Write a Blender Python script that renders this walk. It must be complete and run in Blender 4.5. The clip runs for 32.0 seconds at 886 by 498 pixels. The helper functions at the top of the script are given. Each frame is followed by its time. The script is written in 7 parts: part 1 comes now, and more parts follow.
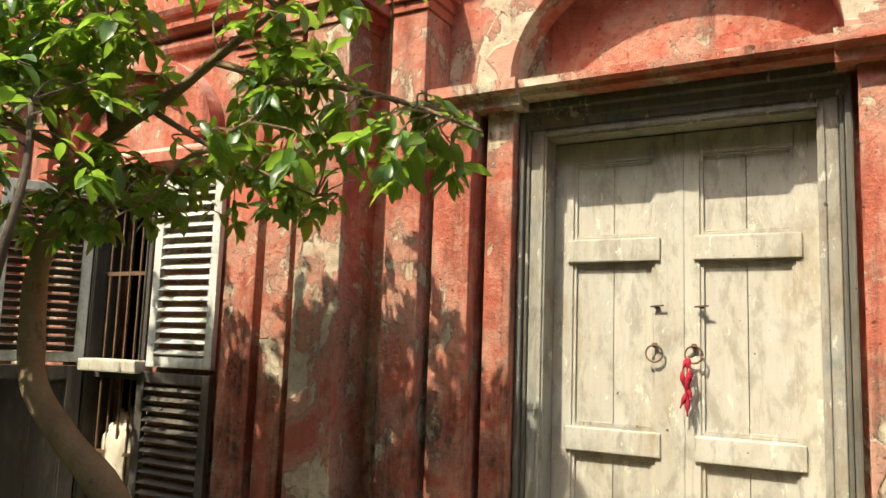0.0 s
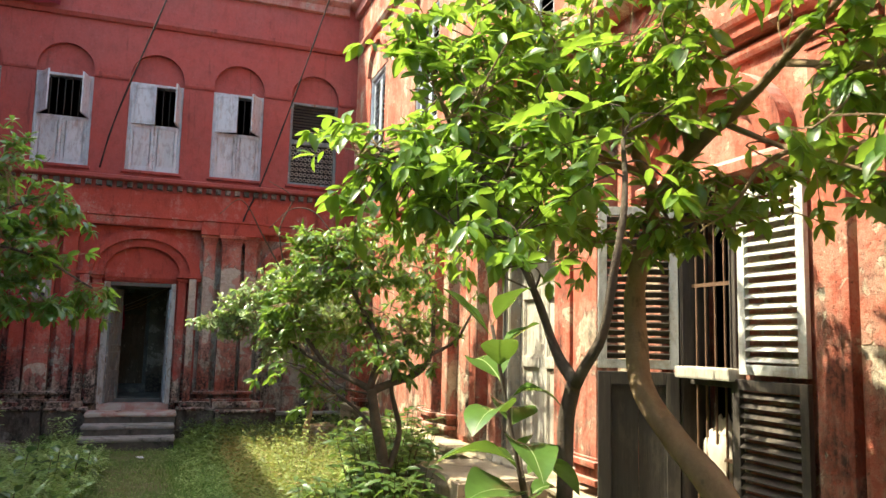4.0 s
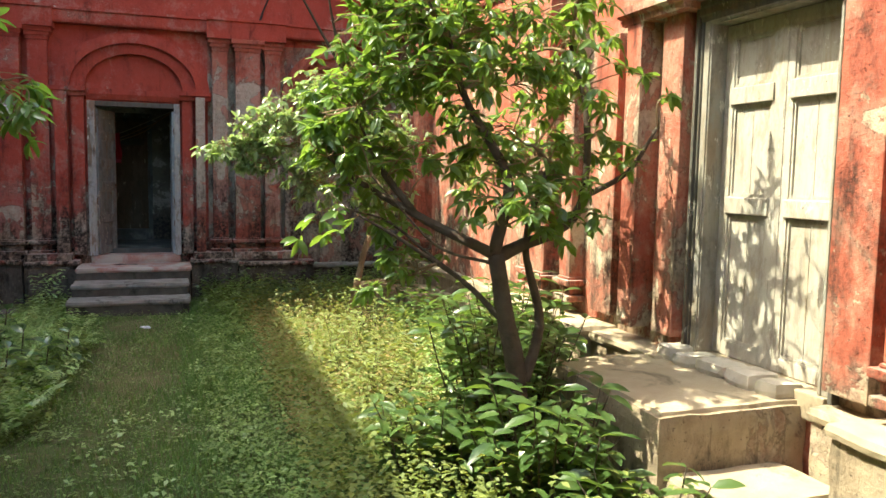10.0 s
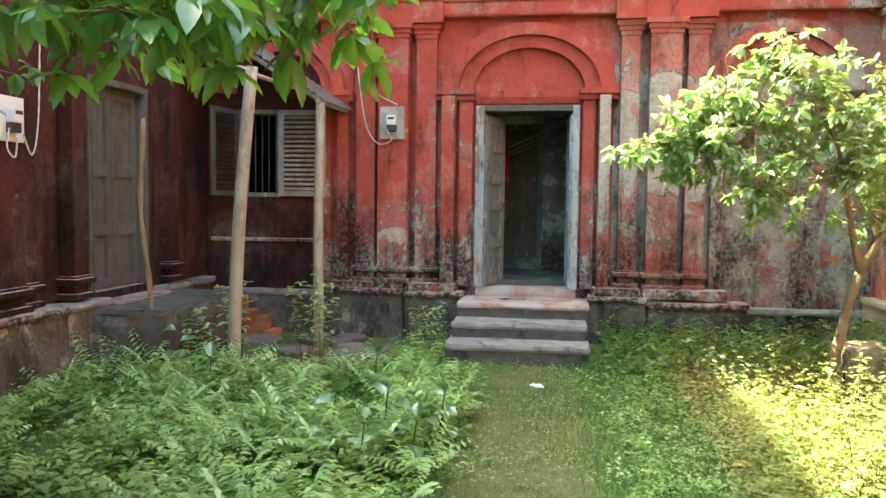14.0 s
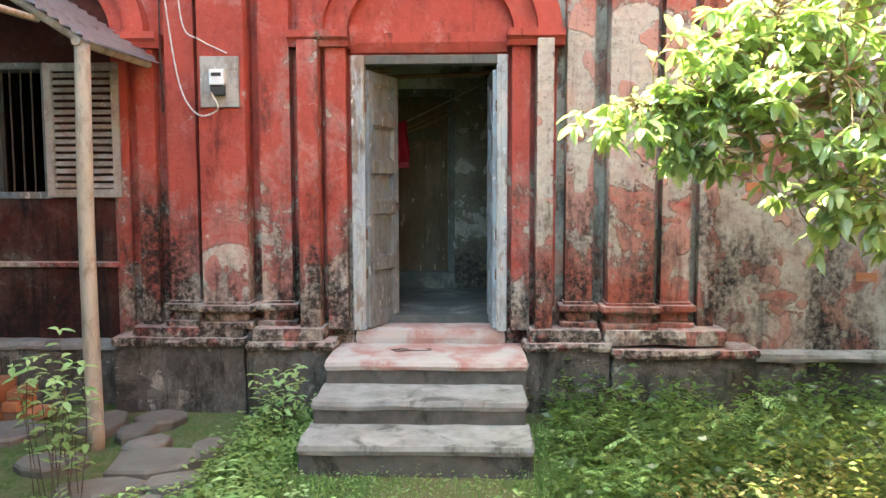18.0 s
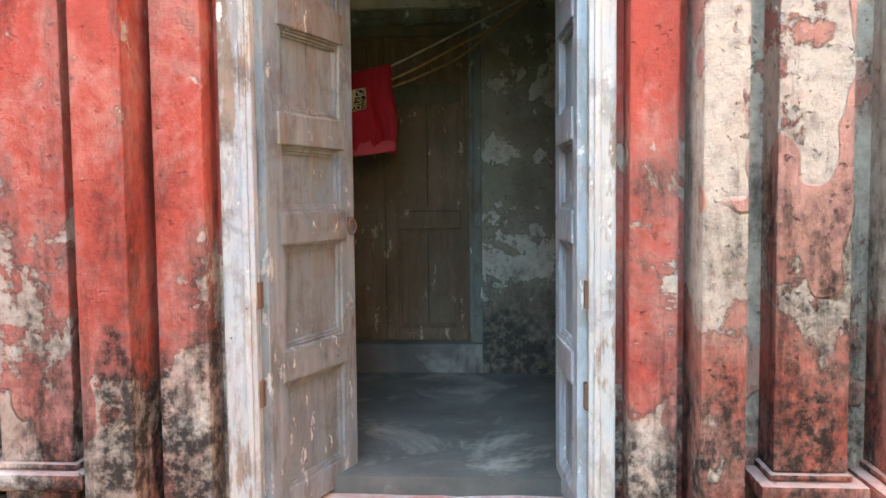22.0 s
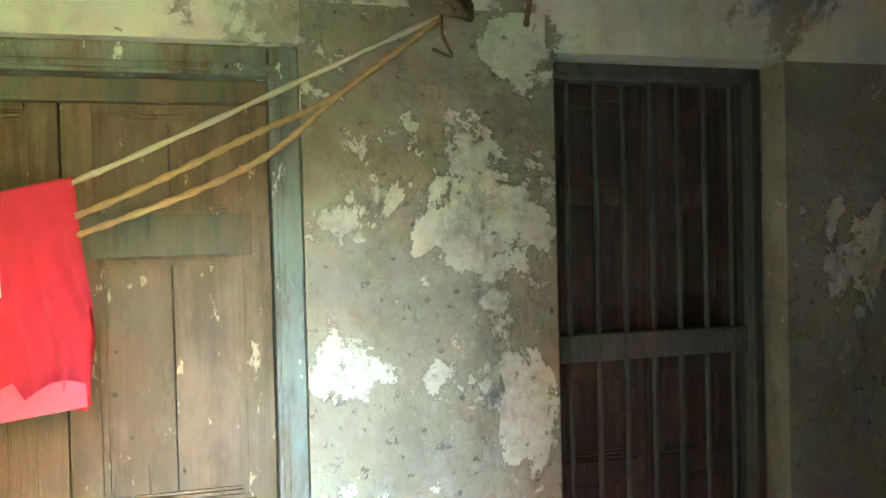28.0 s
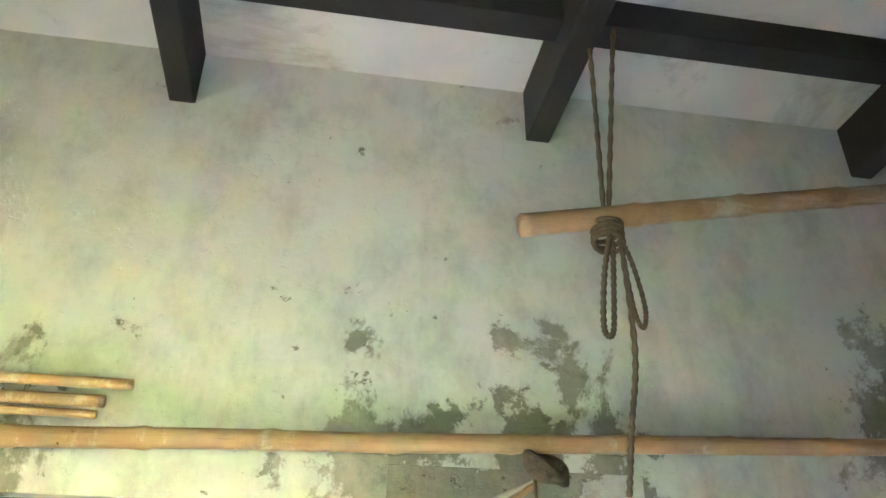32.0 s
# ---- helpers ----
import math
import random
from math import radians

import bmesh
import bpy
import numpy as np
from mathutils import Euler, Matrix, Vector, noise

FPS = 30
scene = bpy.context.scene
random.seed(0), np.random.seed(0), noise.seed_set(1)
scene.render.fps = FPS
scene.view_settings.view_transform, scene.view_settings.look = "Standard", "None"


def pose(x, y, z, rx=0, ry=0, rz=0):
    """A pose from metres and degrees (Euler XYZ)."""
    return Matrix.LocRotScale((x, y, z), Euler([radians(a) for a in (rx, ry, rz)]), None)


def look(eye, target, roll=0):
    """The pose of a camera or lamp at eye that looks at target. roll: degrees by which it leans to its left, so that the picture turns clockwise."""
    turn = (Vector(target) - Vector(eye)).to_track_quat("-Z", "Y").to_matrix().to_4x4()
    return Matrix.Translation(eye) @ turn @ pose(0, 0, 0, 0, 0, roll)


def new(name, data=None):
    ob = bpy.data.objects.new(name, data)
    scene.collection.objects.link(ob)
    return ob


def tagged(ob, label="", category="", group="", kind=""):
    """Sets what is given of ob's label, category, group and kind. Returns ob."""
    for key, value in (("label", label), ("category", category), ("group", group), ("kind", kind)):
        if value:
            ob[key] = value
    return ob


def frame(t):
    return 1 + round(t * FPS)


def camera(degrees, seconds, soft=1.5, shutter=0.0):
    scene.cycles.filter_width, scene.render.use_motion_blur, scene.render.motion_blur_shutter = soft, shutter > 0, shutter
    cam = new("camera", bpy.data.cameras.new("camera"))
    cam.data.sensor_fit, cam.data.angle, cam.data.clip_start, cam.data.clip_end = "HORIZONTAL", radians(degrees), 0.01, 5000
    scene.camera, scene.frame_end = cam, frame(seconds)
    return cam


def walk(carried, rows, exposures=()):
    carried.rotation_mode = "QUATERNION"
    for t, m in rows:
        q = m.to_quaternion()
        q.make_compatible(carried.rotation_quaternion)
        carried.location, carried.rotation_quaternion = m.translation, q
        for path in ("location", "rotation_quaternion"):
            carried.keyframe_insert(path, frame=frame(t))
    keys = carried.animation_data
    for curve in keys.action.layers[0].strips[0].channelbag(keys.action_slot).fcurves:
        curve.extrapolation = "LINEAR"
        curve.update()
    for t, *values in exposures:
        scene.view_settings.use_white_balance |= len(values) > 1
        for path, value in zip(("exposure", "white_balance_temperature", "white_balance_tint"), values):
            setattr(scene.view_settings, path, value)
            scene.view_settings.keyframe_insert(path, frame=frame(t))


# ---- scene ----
cam = camera(59.6, 32.0)
PATH = [
    (0, (0.512, -14.291, 1.762), (2.239, -13.313, 2.013), 2.0),
    (0.5, (0.527, -14.297, 1.762), (2.16, -13.17, 2.011), 2.2),
    (1, (0.519, -14.299, 1.76), (2.048, -13.033, 2.008), 2.1),
    (1.5, (0.483, -14.308, 1.78), (1.904, -12.921, 2.019), 1.7),
    (2, (0.459, -14.307, 1.771), (1.751, -12.799, 2.007), 1.6),
    (2.5, (0.439, -14.312, 1.752), (1.589, -12.694, 1.993), 1.8),
    (3, (0.434, -14.32, 1.765), (1.431, -12.603, 2.005), 1.6),
    (3.5, (0.424, -14.32, 1.76), (1.263, -12.52, 1.995), 1.4),
    (4, (0.412, -14.311, 1.743), (1.084, -12.442, 1.979), 1.4),
    (4.5, (0.374, -14.337, 1.726), (0.876, -12.415, 1.961), 1.4),
    (6.5, (0.395, -13.793, 1.792), (0.628, -11.806, 1.813), 1.3),
    (7, (0.484, -13.55, 1.767), (0.717, -11.569, 1.626), 1.1),
    (7.5, (0.444, -13.253, 1.78), (0.664, -11.274, 1.592), 0.4),
    (8, (0.387, -13.016, 1.768), (0.49, -11.028, 1.574), 1.0),
    (8.5, (0.505, -12.481, 1.757), (0.757, -10.508, 1.556), 1.1),
    (9, (0.593, -12.164, 1.68), (1.152, -10.253, 1.495), 1.2),
    (9.5, (0.598, -11.692, 1.698), (1.23, -9.804, 1.515), 1.3),
    (10, (0.648, -11.266, 1.706), (1.283, -9.379, 1.519), 1.1),
    (10.5, (0.623, -10.948, 1.714), (1.178, -9.033, 1.558), 1.1),
    (11, (0.657, -10.62, 1.751), (1.045, -8.661, 1.645), 1.0),
    (11.5, (0.591, -10.279, 1.725), (0.828, -8.294, 1.69), 1.0),
    (12, (0.534, -9.977, 1.72), (0.604, -7.979, 1.752), 0.8),
    (12.5, (0.495, -9.662, 1.675), (0.374, -7.667, 1.753), 0.7),
    (13, (0.438, -9.382, 1.641), (0.184, -7.398, 1.672), 0.6),
    (13.5, (0.409, -9.047, 1.58), (0.125, -7.067, 1.568), 0.7),
    (14, (0.368, -8.777, 1.509), (0.082, -6.801, 1.391), 0.7),
    (14.5, (0.316, -8.422, 1.509), (0.021, -6.46, 1.261), 0.6),
    (15, (0.337, -8.105, 1.54), (0.076, -6.142, 1.263), 0.3),
    (15.5, (0.366, -7.784, 1.538), (0.236, -5.807, 1.265), 0.3),
    (17.5, (0.367, -6.206, 1.688), (0.299, -4.214, 1.513), -0.1),
    (18, (0.336, -5.817, 1.67), (0.268, -3.825, 1.501), -0.1),
    (18.5, (0.368, -5.362, 1.646), (0.301, -3.369, 1.488), -0.1),
    (19, (0.36, -4.895, 1.64), (0.287, -2.904, 1.468), -0.1),
    (19.5, (0.396, -4.473, 1.622), (0.321, -2.481, 1.46), -0.0),
    (20, (0.462, -4.035, 1.625), (0.379, -2.043, 1.471), -0.1),
    (20.5, (0.431, -3.609, 1.616), (0.324, -1.618, 1.461), 0.1),
    (21, (0.399, -3.194, 1.613), (0.275, -1.204, 1.457), -0.0),
    (21.5, (0.384, -2.745, 1.613), (0.246, -0.755, 1.475), -0.6),
    (22, (0.282, -2.301, 1.568), (0.137, -0.31, 1.443), -0.6),
    (22.5, (0.232, -1.83, 1.508), (0.108, 0.164, 1.418), -0.6),
    (23, (0.14, -1.319, 1.562), (0.049, 0.677, 1.471), -1.1),
    (23.5, (0.117, -0.932, 1.657), (-0.015, 1.063, 1.606), -1.1),
    (24, (0.143, -0.679, 1.749), (0.076, 1.318, 1.657), -1.3),
    (24.5, (0.136, -0.471, 1.837), (0.154, 1.528, 1.772), -1.1),
    (25, (0.056, -0.255, 1.872), (0.124, 1.743, 1.817), -1.2),
    (25.5, (-0.019, -0.142, 1.954), (0.217, 1.844, 1.906), -1.1),
    (27.5, (0.092, 0.066, 2.091), (0.61, 1.997, 2.026), -1.3),
    (28, (0.054, 0.064, 2.148), (0.551, 2.001, 2.11), -1.4),
    (28.5, (0.036, 0.044, 2.165), (0.442, 2.002, 2.141), -1.3),
    (29, (0.045, 0.058, 2.185), (0.395, 2.027, 2.221), -1.0),
    (29.5, (0.046, 0.089, 2.2), (0.379, 2.053, 2.386), -0.7),
    (30, (0.029, 0.1, 2.214), (0.362, 2.041, 2.565), -0.6),
    (30.5, (0.028, 0.101, 2.224), (0.347, 2.007, 2.738), -0.3),
    (31, (0.021, 0.114, 2.232), (0.337, 1.968, 2.912), -0.2),
    (31.5, (0.02, 0.126, 2.242), (0.323, 1.917, 3.078), 0.1),
    (32, (0.017, 0.128, 2.249), (0.308, 1.84, 3.241), 0.3),
]
EXPOSURES = [(0, 1.7, 6900, 2), (2, 2.1, 7000, 2), (4, 2.3, 7100, 1), (6.5, 2.5, 7100, 0), (9, 2.4, 7100, -1), (11, 2.35, 7000, -3), (12, 2.75, 7000, -6), (13, 3.58, 7000, -13), (14, 3.88, 7000, -15), (15, 3.78, 7000, -14), (17.5, 4.15, 7200, -9), (19, 4.5, 7300, -6), (22, 4.95, 7400, 0), (23, 5.1, 7200, -3), (24, 6.35, 7000, -8), (25, 7.1, 7200, -8), (25.5, 7.45, 7200, -8), (27.5, 8.5, 7400, -4), (28.5, 8.85, 7200, -3), (30, 9.4, 6900, -2), (32, 9.65, 6250, 6)]
walk(cam, [(t, look(eye, target, roll)) for t, eye, target, roll in PATH], EXPOSURES)

# ---------- sky and sun ----------
SUN_TO = Vector((-0.62, 0.265, 1.0)).normalized()
sun = bpy.data.lights.new("sun", "SUN")
sun.energy, sun.angle, sun.color = 2.8, radians(0.6), (1.0, 0.93, 0.80)
sun_ob = new("sun", sun)
sun_ob.matrix_world = look(SUN_TO * 40, (0, 0, 0))
world = bpy.data.worlds.new("sky")
scene.world = world
world.use_nodes = True
sky = world.node_tree.nodes.new("ShaderNodeTexSky")
sky.sky_type, sky.sun_disc = "NISHITA", False
sky.sun_elevation = math.asin(SUN_TO.z)
sky.sun_rotation = math.atan2(SUN_TO.x, SUN_TO.y)
sky.dust_density, sky.air_density = 3.0, 1.0
world.node_tree.links.new(sky.outputs[0], world.node_tree.nodes["Background"].inputs["Color"])
world.node_tree.nodes["Background"].inputs["Strength"].default_value = 0.15

# daylight in the opening at the passage's end
lamp = bpy.data.lights.new("window_daylight", "AREA")
lamp.shape, lamp.size, lamp.size_y, lamp.energy, lamp.color = "RECTANGLE", 0.66, 1.04, 0.075, (1.0, 0.99, 0.74)
lamp_ob = new("window_daylight", lamp)
lamp_ob.matrix_world = look((-2.36, 1.1, 2.05), (0.0, 1.1, 2.05))


# ---------- small building helpers ----------
def obj(name, bm, material, parent=None, label="", m=None, smooth=False):
    if m is not None:
        bm.transform(m)
    bmesh.ops.recalc_face_normals(bm, faces=bm.faces)
    me = bpy.data.meshes.new(name)
    bm.to_mesh(me)
    bm.free()
    if smooth:
        me.shade_smooth()
    if material:
        me.materials.append(material)
    ob = new(name, me)
    if parent is not None:
        ob.parent = parent
    if label:
        ob["label"] = label
    return ob


def part(name, bm, material, parent, label="", m=None, smooth=False):
    return obj(name, bm, material, parent, label, m, smooth)


def thing(name, label, category, group="", kind="", at=(0, 0, 0)):
    ob = new(name)
    ob.empty_display_size = 0.1
    ob.location = at
    return tagged(ob, label, category, group, kind)


def raw(name, verts, faces, material, parent=None, smooth=False, label=""):
    me = bpy.data.meshes.new(name)
    me.from_pydata(verts, [], faces)
    me.update()
    if smooth:
        me.shade_smooth()
    me.materials.append(material)
    ob = new(name, me)
    if parent is not None:
        ob.parent = parent
    if label:
        ob["label"] = label
    return ob


def box(bm, x0, x1, y0, y1, z0, z1, bevel=0.0):
    n = len(bm.verts)
    vs = [bm.verts.new((x, y, z)) for z in (z0, z1) for y in (y0, y1) for x in (x0, x1)]
    fs = [bm.faces.new([vs[i] for i in f]) for f in
          ((0, 2, 3, 1), (4, 5, 7, 6), (0, 1, 5, 4), (2, 6, 7, 3), (0, 4, 6, 2), (1, 3, 7, 5))]
    if bevel:
        es = {e for f in fs for e in f.edges}
        bmesh.ops.bevel(bm, geom=list(es), offset=bevel, segments=2, affect="EDGES", profile=0.6)
    return bm


def prism(bm, poly, y0, y1):
    """A polygon in (x, z) drawn out from y0 to y1."""
    a = [bm.verts.new((x, y0, z)) for x, z in poly]
    b = [bm.verts.new((x, y1, z)) for x, z in poly]
    bm.faces.new(a[::-1])
    bm.faces.new(b)
    k = len(poly)
    for i in range(k):
        bm.faces.new((a[i], a[(i + 1) % k], b[(i + 1) % k], b[i]))
    return bm


def run(bm, profile, u0, u1, returns=True):
    """A moulding: a profile in (d, z), drawn along u from u0 to u1."""
    a = [bm.verts.new((u0, d, z)) for d, z in profile]
    b = [bm.verts.new((u1, d, z)) for d, z in profile]
    bm.faces.new(a)
    bm.faces.new(b[::-1])
    k = len(profile)
    for i in range(k):
        bm.faces.new((a[i], b[i], b[(i + 1) % k], a[(i + 1) % k]))
    return bm


def ring(bm, uc, zc, r0, r1, d0, d1, n=20, a0=0.0, a1=math.pi):
    """Half a ring (an arch) in the wall's plane, between radii r0 and r1."""
    rows = []
    for i in range(n + 1):
        a = a0 + (a1 - a0) * i / n
        c, s = math.cos(a), math.sin(a)
        rows.append([bm.verts.new((uc + r * c, d, zc + r * s)) for r, d in ((r0, d0), (r1, d0), (r1, d1), (r0, d1))])
    for p, q in zip(rows, rows[1:]):
        for i in range(4):
            bm.faces.new((p[i], p[(i + 1) % 4], q[(i + 1) % 4], q[i]))
    bm.faces.new(rows[0])
    bm.faces.new(rows[-1][::-1])
    return bm


def spandrels(bm, uc, r, zs, zt, hw, d0, d1, n=10):
    """The two wall corners above a round arch, up to zt, within hw of its middle."""
    for sgn in (-1, 1):
        arc = [(uc + sgn * r * math.cos(a), zs + r * math.sin(a)) for a in [math.pi / 2 * i / n for i in range(n + 1)]]
        poly = [(uc + sgn * hw, zs)] + arc + [(uc, zt), (uc + sgn * hw, zt)]
        if abs(hw - r) < 1e-4:
            poly = poly[1:]
        if abs(zt - zs - r) < 1e-4:
            poly = [p for i, p in enumerate(poly) if p != (uc, zt)]
        prism(bm, poly, d0, d1)
    return bm


def cells(bm, u0, u1, z0, z1, holes, d0, d1):
    """A wall from u0 to u1 and z0 to z1, from depth d0 to d1, with rectangular holes (u0, u1, z0, z1)."""
    us = sorted({u0, u1, *[v for h in holes for v in h[:2]]})
    for a, b in zip(us, us[1:]):
        mid, z = (a + b) / 2, z0
        for h in sorted([h for h in holes if h[0] < mid < h[1]], key=lambda h: h[2]):
            if h[2] > z:
                box(bm, a, b, d0, d1, z, h[2])
            z = h[3]
        if z < z1:
            box(bm, a, b, d0, d1, z, z1)
    bmesh.ops.remove_doubles(bm, verts=bm.verts, dist=1e-5)
    return bm


def worn_box(u0, u1, d0, d1, z0, z1, cell=0.09, amp=0.012, seed=0.0):
    """A block with uneven faces and rounded, chipped edges."""
    bm = bmesh.new()
    n = [max(2, int(round(s / cell))) for s in (u1 - u0, d1 - d0, z1 - z0)]
    at = {}

    def vert(i, j, k):
        if (i, j, k) not in at:
            t = [i / n[0], j / n[1], k / n[2]]
            edge = sum(1 for q, m in zip((i, j, k), n) if q in (0, m))
            p = Vector((u0 + (u1 - u0) * t[0], d0 + (d1 - d0) * t[1], z0 + (z1 - z0) * t[2]))
            mid = Vector(((u0 + u1) / 2, (d0 + d1) / 2, (z0 + z1) / 2))
            q = p * 5.0 + Vector((seed, seed, seed))
            p += Vector((noise.noise(q), noise.noise(q + Vector((7, 0, 0))), noise.noise(q + Vector((0, 9, 0))))) * amp
            if edge > 1:
                p += (mid - p).normalized() * (0.012 + 0.02 * max(0.0, noise.noise(q * 1.7))) * (edge - 1)
            at[(i, j, k)] = bm.verts.new(p)
        return at[(i, j, k)]

    for a, b, c in ((0, 1, 2), (1, 2, 0), (2, 0, 1)):
        for side in (0, n[c]):
            for i in range(n[a]):
                for j in range(n[b]):
                    q = []
                    for di, dj in ((0, 0), (1, 0), (1, 1), (0, 1)):
                        ijk = [0, 0, 0]
                        ijk[a], ijk[b], ijk[c] = i + di, j + dj, side
                        q.append(vert(*ijk))
                    bm.faces.new(q if side else q[::-1])
    return bm


def tube(bm, pts, radii, seg=7, cap=True):
    pts = [Vector(p) for p in pts]
    rows, up = [], None
    for i, p in enumerate(pts):
        d = (pts[min(i + 1, len(pts) - 1)] - pts[max(i - 1, 0)]).normalized()
        if up is None:
            up = d.orthogonal().normalized()
        up = (up - d * up.dot(d)).normalized()
        w = d.cross(up)
        r = radii[i] if hasattr(radii, "__len__") else radii
        rows.append([bm.verts.new(p + (up * math.cos(t) + w * math.sin(t)) * r) for t in [2 * math.pi * k / seg for k in range(seg)]])
    for a, b in zip(rows, rows[1:]):
        for k in range(seg):
            bm.faces.new((a[k], a[(k + 1) % seg], b[(k + 1) % seg], b[k]))
    if cap:
        bm.faces.new(rows[0][::-1])
        bm.faces.new(rows[-1])
    return bm


def spline(pts, n=6):
    """Points on a smooth line through pts."""
    p = [Vector(q) for q in pts]
    p = [p[0] * 2 - p[1]] + p + [p[-1] * 2 - p[-2]]
    out = []
    for a, b, c, d in zip(p, p[1:], p[2:], p[3:]):
        for i in range(n):
            t = i / n
            out.append(0.5 * (2 * b + (c - a) * t + (2 * a - 5 * b + 4 * c - d) * t * t + (3 * b - a - 3 * c + d) * t ** 3))
    return out + [p[-2]]


def plane_of(origin, along, out):
    """Maps (u, d, z) of a wall to the world: u along it, d out of it."""
    a, o = Vector(along), Vector(out)
    return Matrix(((a.x, o.x, 0, origin[0]), (a.y, o.y, 0, origin[1]), (0, 0, 1, origin[2]), (0, 0, 0, 1)))


# ---------- materials ----------
class Nodes:
    def __init__(self, name):
        self.m = bpy.data.materials.new(name)
        self.m.use_nodes = True
        self.t = self.m.node_tree
        self.b = self.t.nodes["Principled BSDF"]
        self.geo = self.t.nodes.new("ShaderNodeNewGeometry")

    def n(self, kind):
        return self.t.nodes.new(kind)

    def link(self, a, b):
        self.t.links.new(a, b)

    def noise(self, scale, detail=6, rough=0.6, stretch=(1, 1, 1), lacun=2.0, dist=0.0):
        mp = self.n("ShaderNodeMapping")
        mp.inputs["Scale"].default_value = stretch
        self.link(self.geo.outputs["Position"], mp.inputs["Vector"])
        nz = self.n("ShaderNodeTexNoise")
        nz.inputs["Scale"].default_value, nz.inputs["Detail"].default_value = scale, detail
        nz.inputs["Roughness"].default_value, nz.inputs["Distortion"].default_value = rough, dist
        self.link(mp.outputs["Vector"], nz.inputs["Vector"])
        return nz.outputs["Fac"]

    def ramp(self, fac, lo, hi, inv=False):
        r = self.n("ShaderNodeMapRange")
        r.inputs["From Min"].default_value, r.inputs["From Max"].default_value = lo, hi
        if inv:
            r.inputs["To Min"].default_value, r.inputs["To Max"].default_value = 1.0, 0.0
        self.link(fac, r.inputs["Value"])
        return r.outputs["Result"]

    def math(self, op, a, b):
        nd = self.n("ShaderNodeMath")
        nd.operation = op
        for i, v in enumerate((a, b)):
            if isinstance(v, (int, float)):
                nd.inputs[i].default_value = v
            else:
                self.link(v, nd.inputs[i])
        return nd.outputs[0]

    def mix(self, fac, a, b, blend="MIX"):
        nd = self.n("ShaderNodeMix")
        nd.data_type, nd.blend_type = "RGBA", blend
        if isinstance(fac, (int, float)):
            nd.inputs[0].default_value = fac
        else:
            self.link(fac, nd.inputs[0])
        for i, v in ((6, a), (7, b)):
            if isinstance(v, tuple):
                nd.inputs[i].default_value = (*v, 1)
            else:
                self.link(v, nd.inputs[i])
        return nd.outputs[2]

    def axis(self, k):
        s = self.n("ShaderNodeSeparateXYZ")
        self.link(self.geo.outputs["Position"], s.inputs[0])
        return s.outputs[k]

    def bump(self, h, strength=0.4, dist=0.01):
        b = self.n("ShaderNodeBump")
        b.inputs["Strength"].default_value, b.inputs["Distance"].default_value = strength, dist
        self.link(h, b.inputs["Height"])
        self.link(b.outputs["Normal"], self.b.inputs["Normal"])

    def done(self, col, rough=0.85, metal=0.0, spec=0.3):
        if isinstance(col, tuple):
            self.b.inputs["Base Color"].default_value = (*col, 1)
        else:
            self.link(col, self.b.inputs["Base Color"])
        if isinstance(rough, (int, float)):
            self.b.inputs["Roughness"].default_value = rough
        else:
            self.link(rough, self.b.inputs["Roughness"])
        self.b.inputs["Metallic"].default_value = metal
        self.b.inputs["Specular IOR Level"].default_value = spec
        return self.m


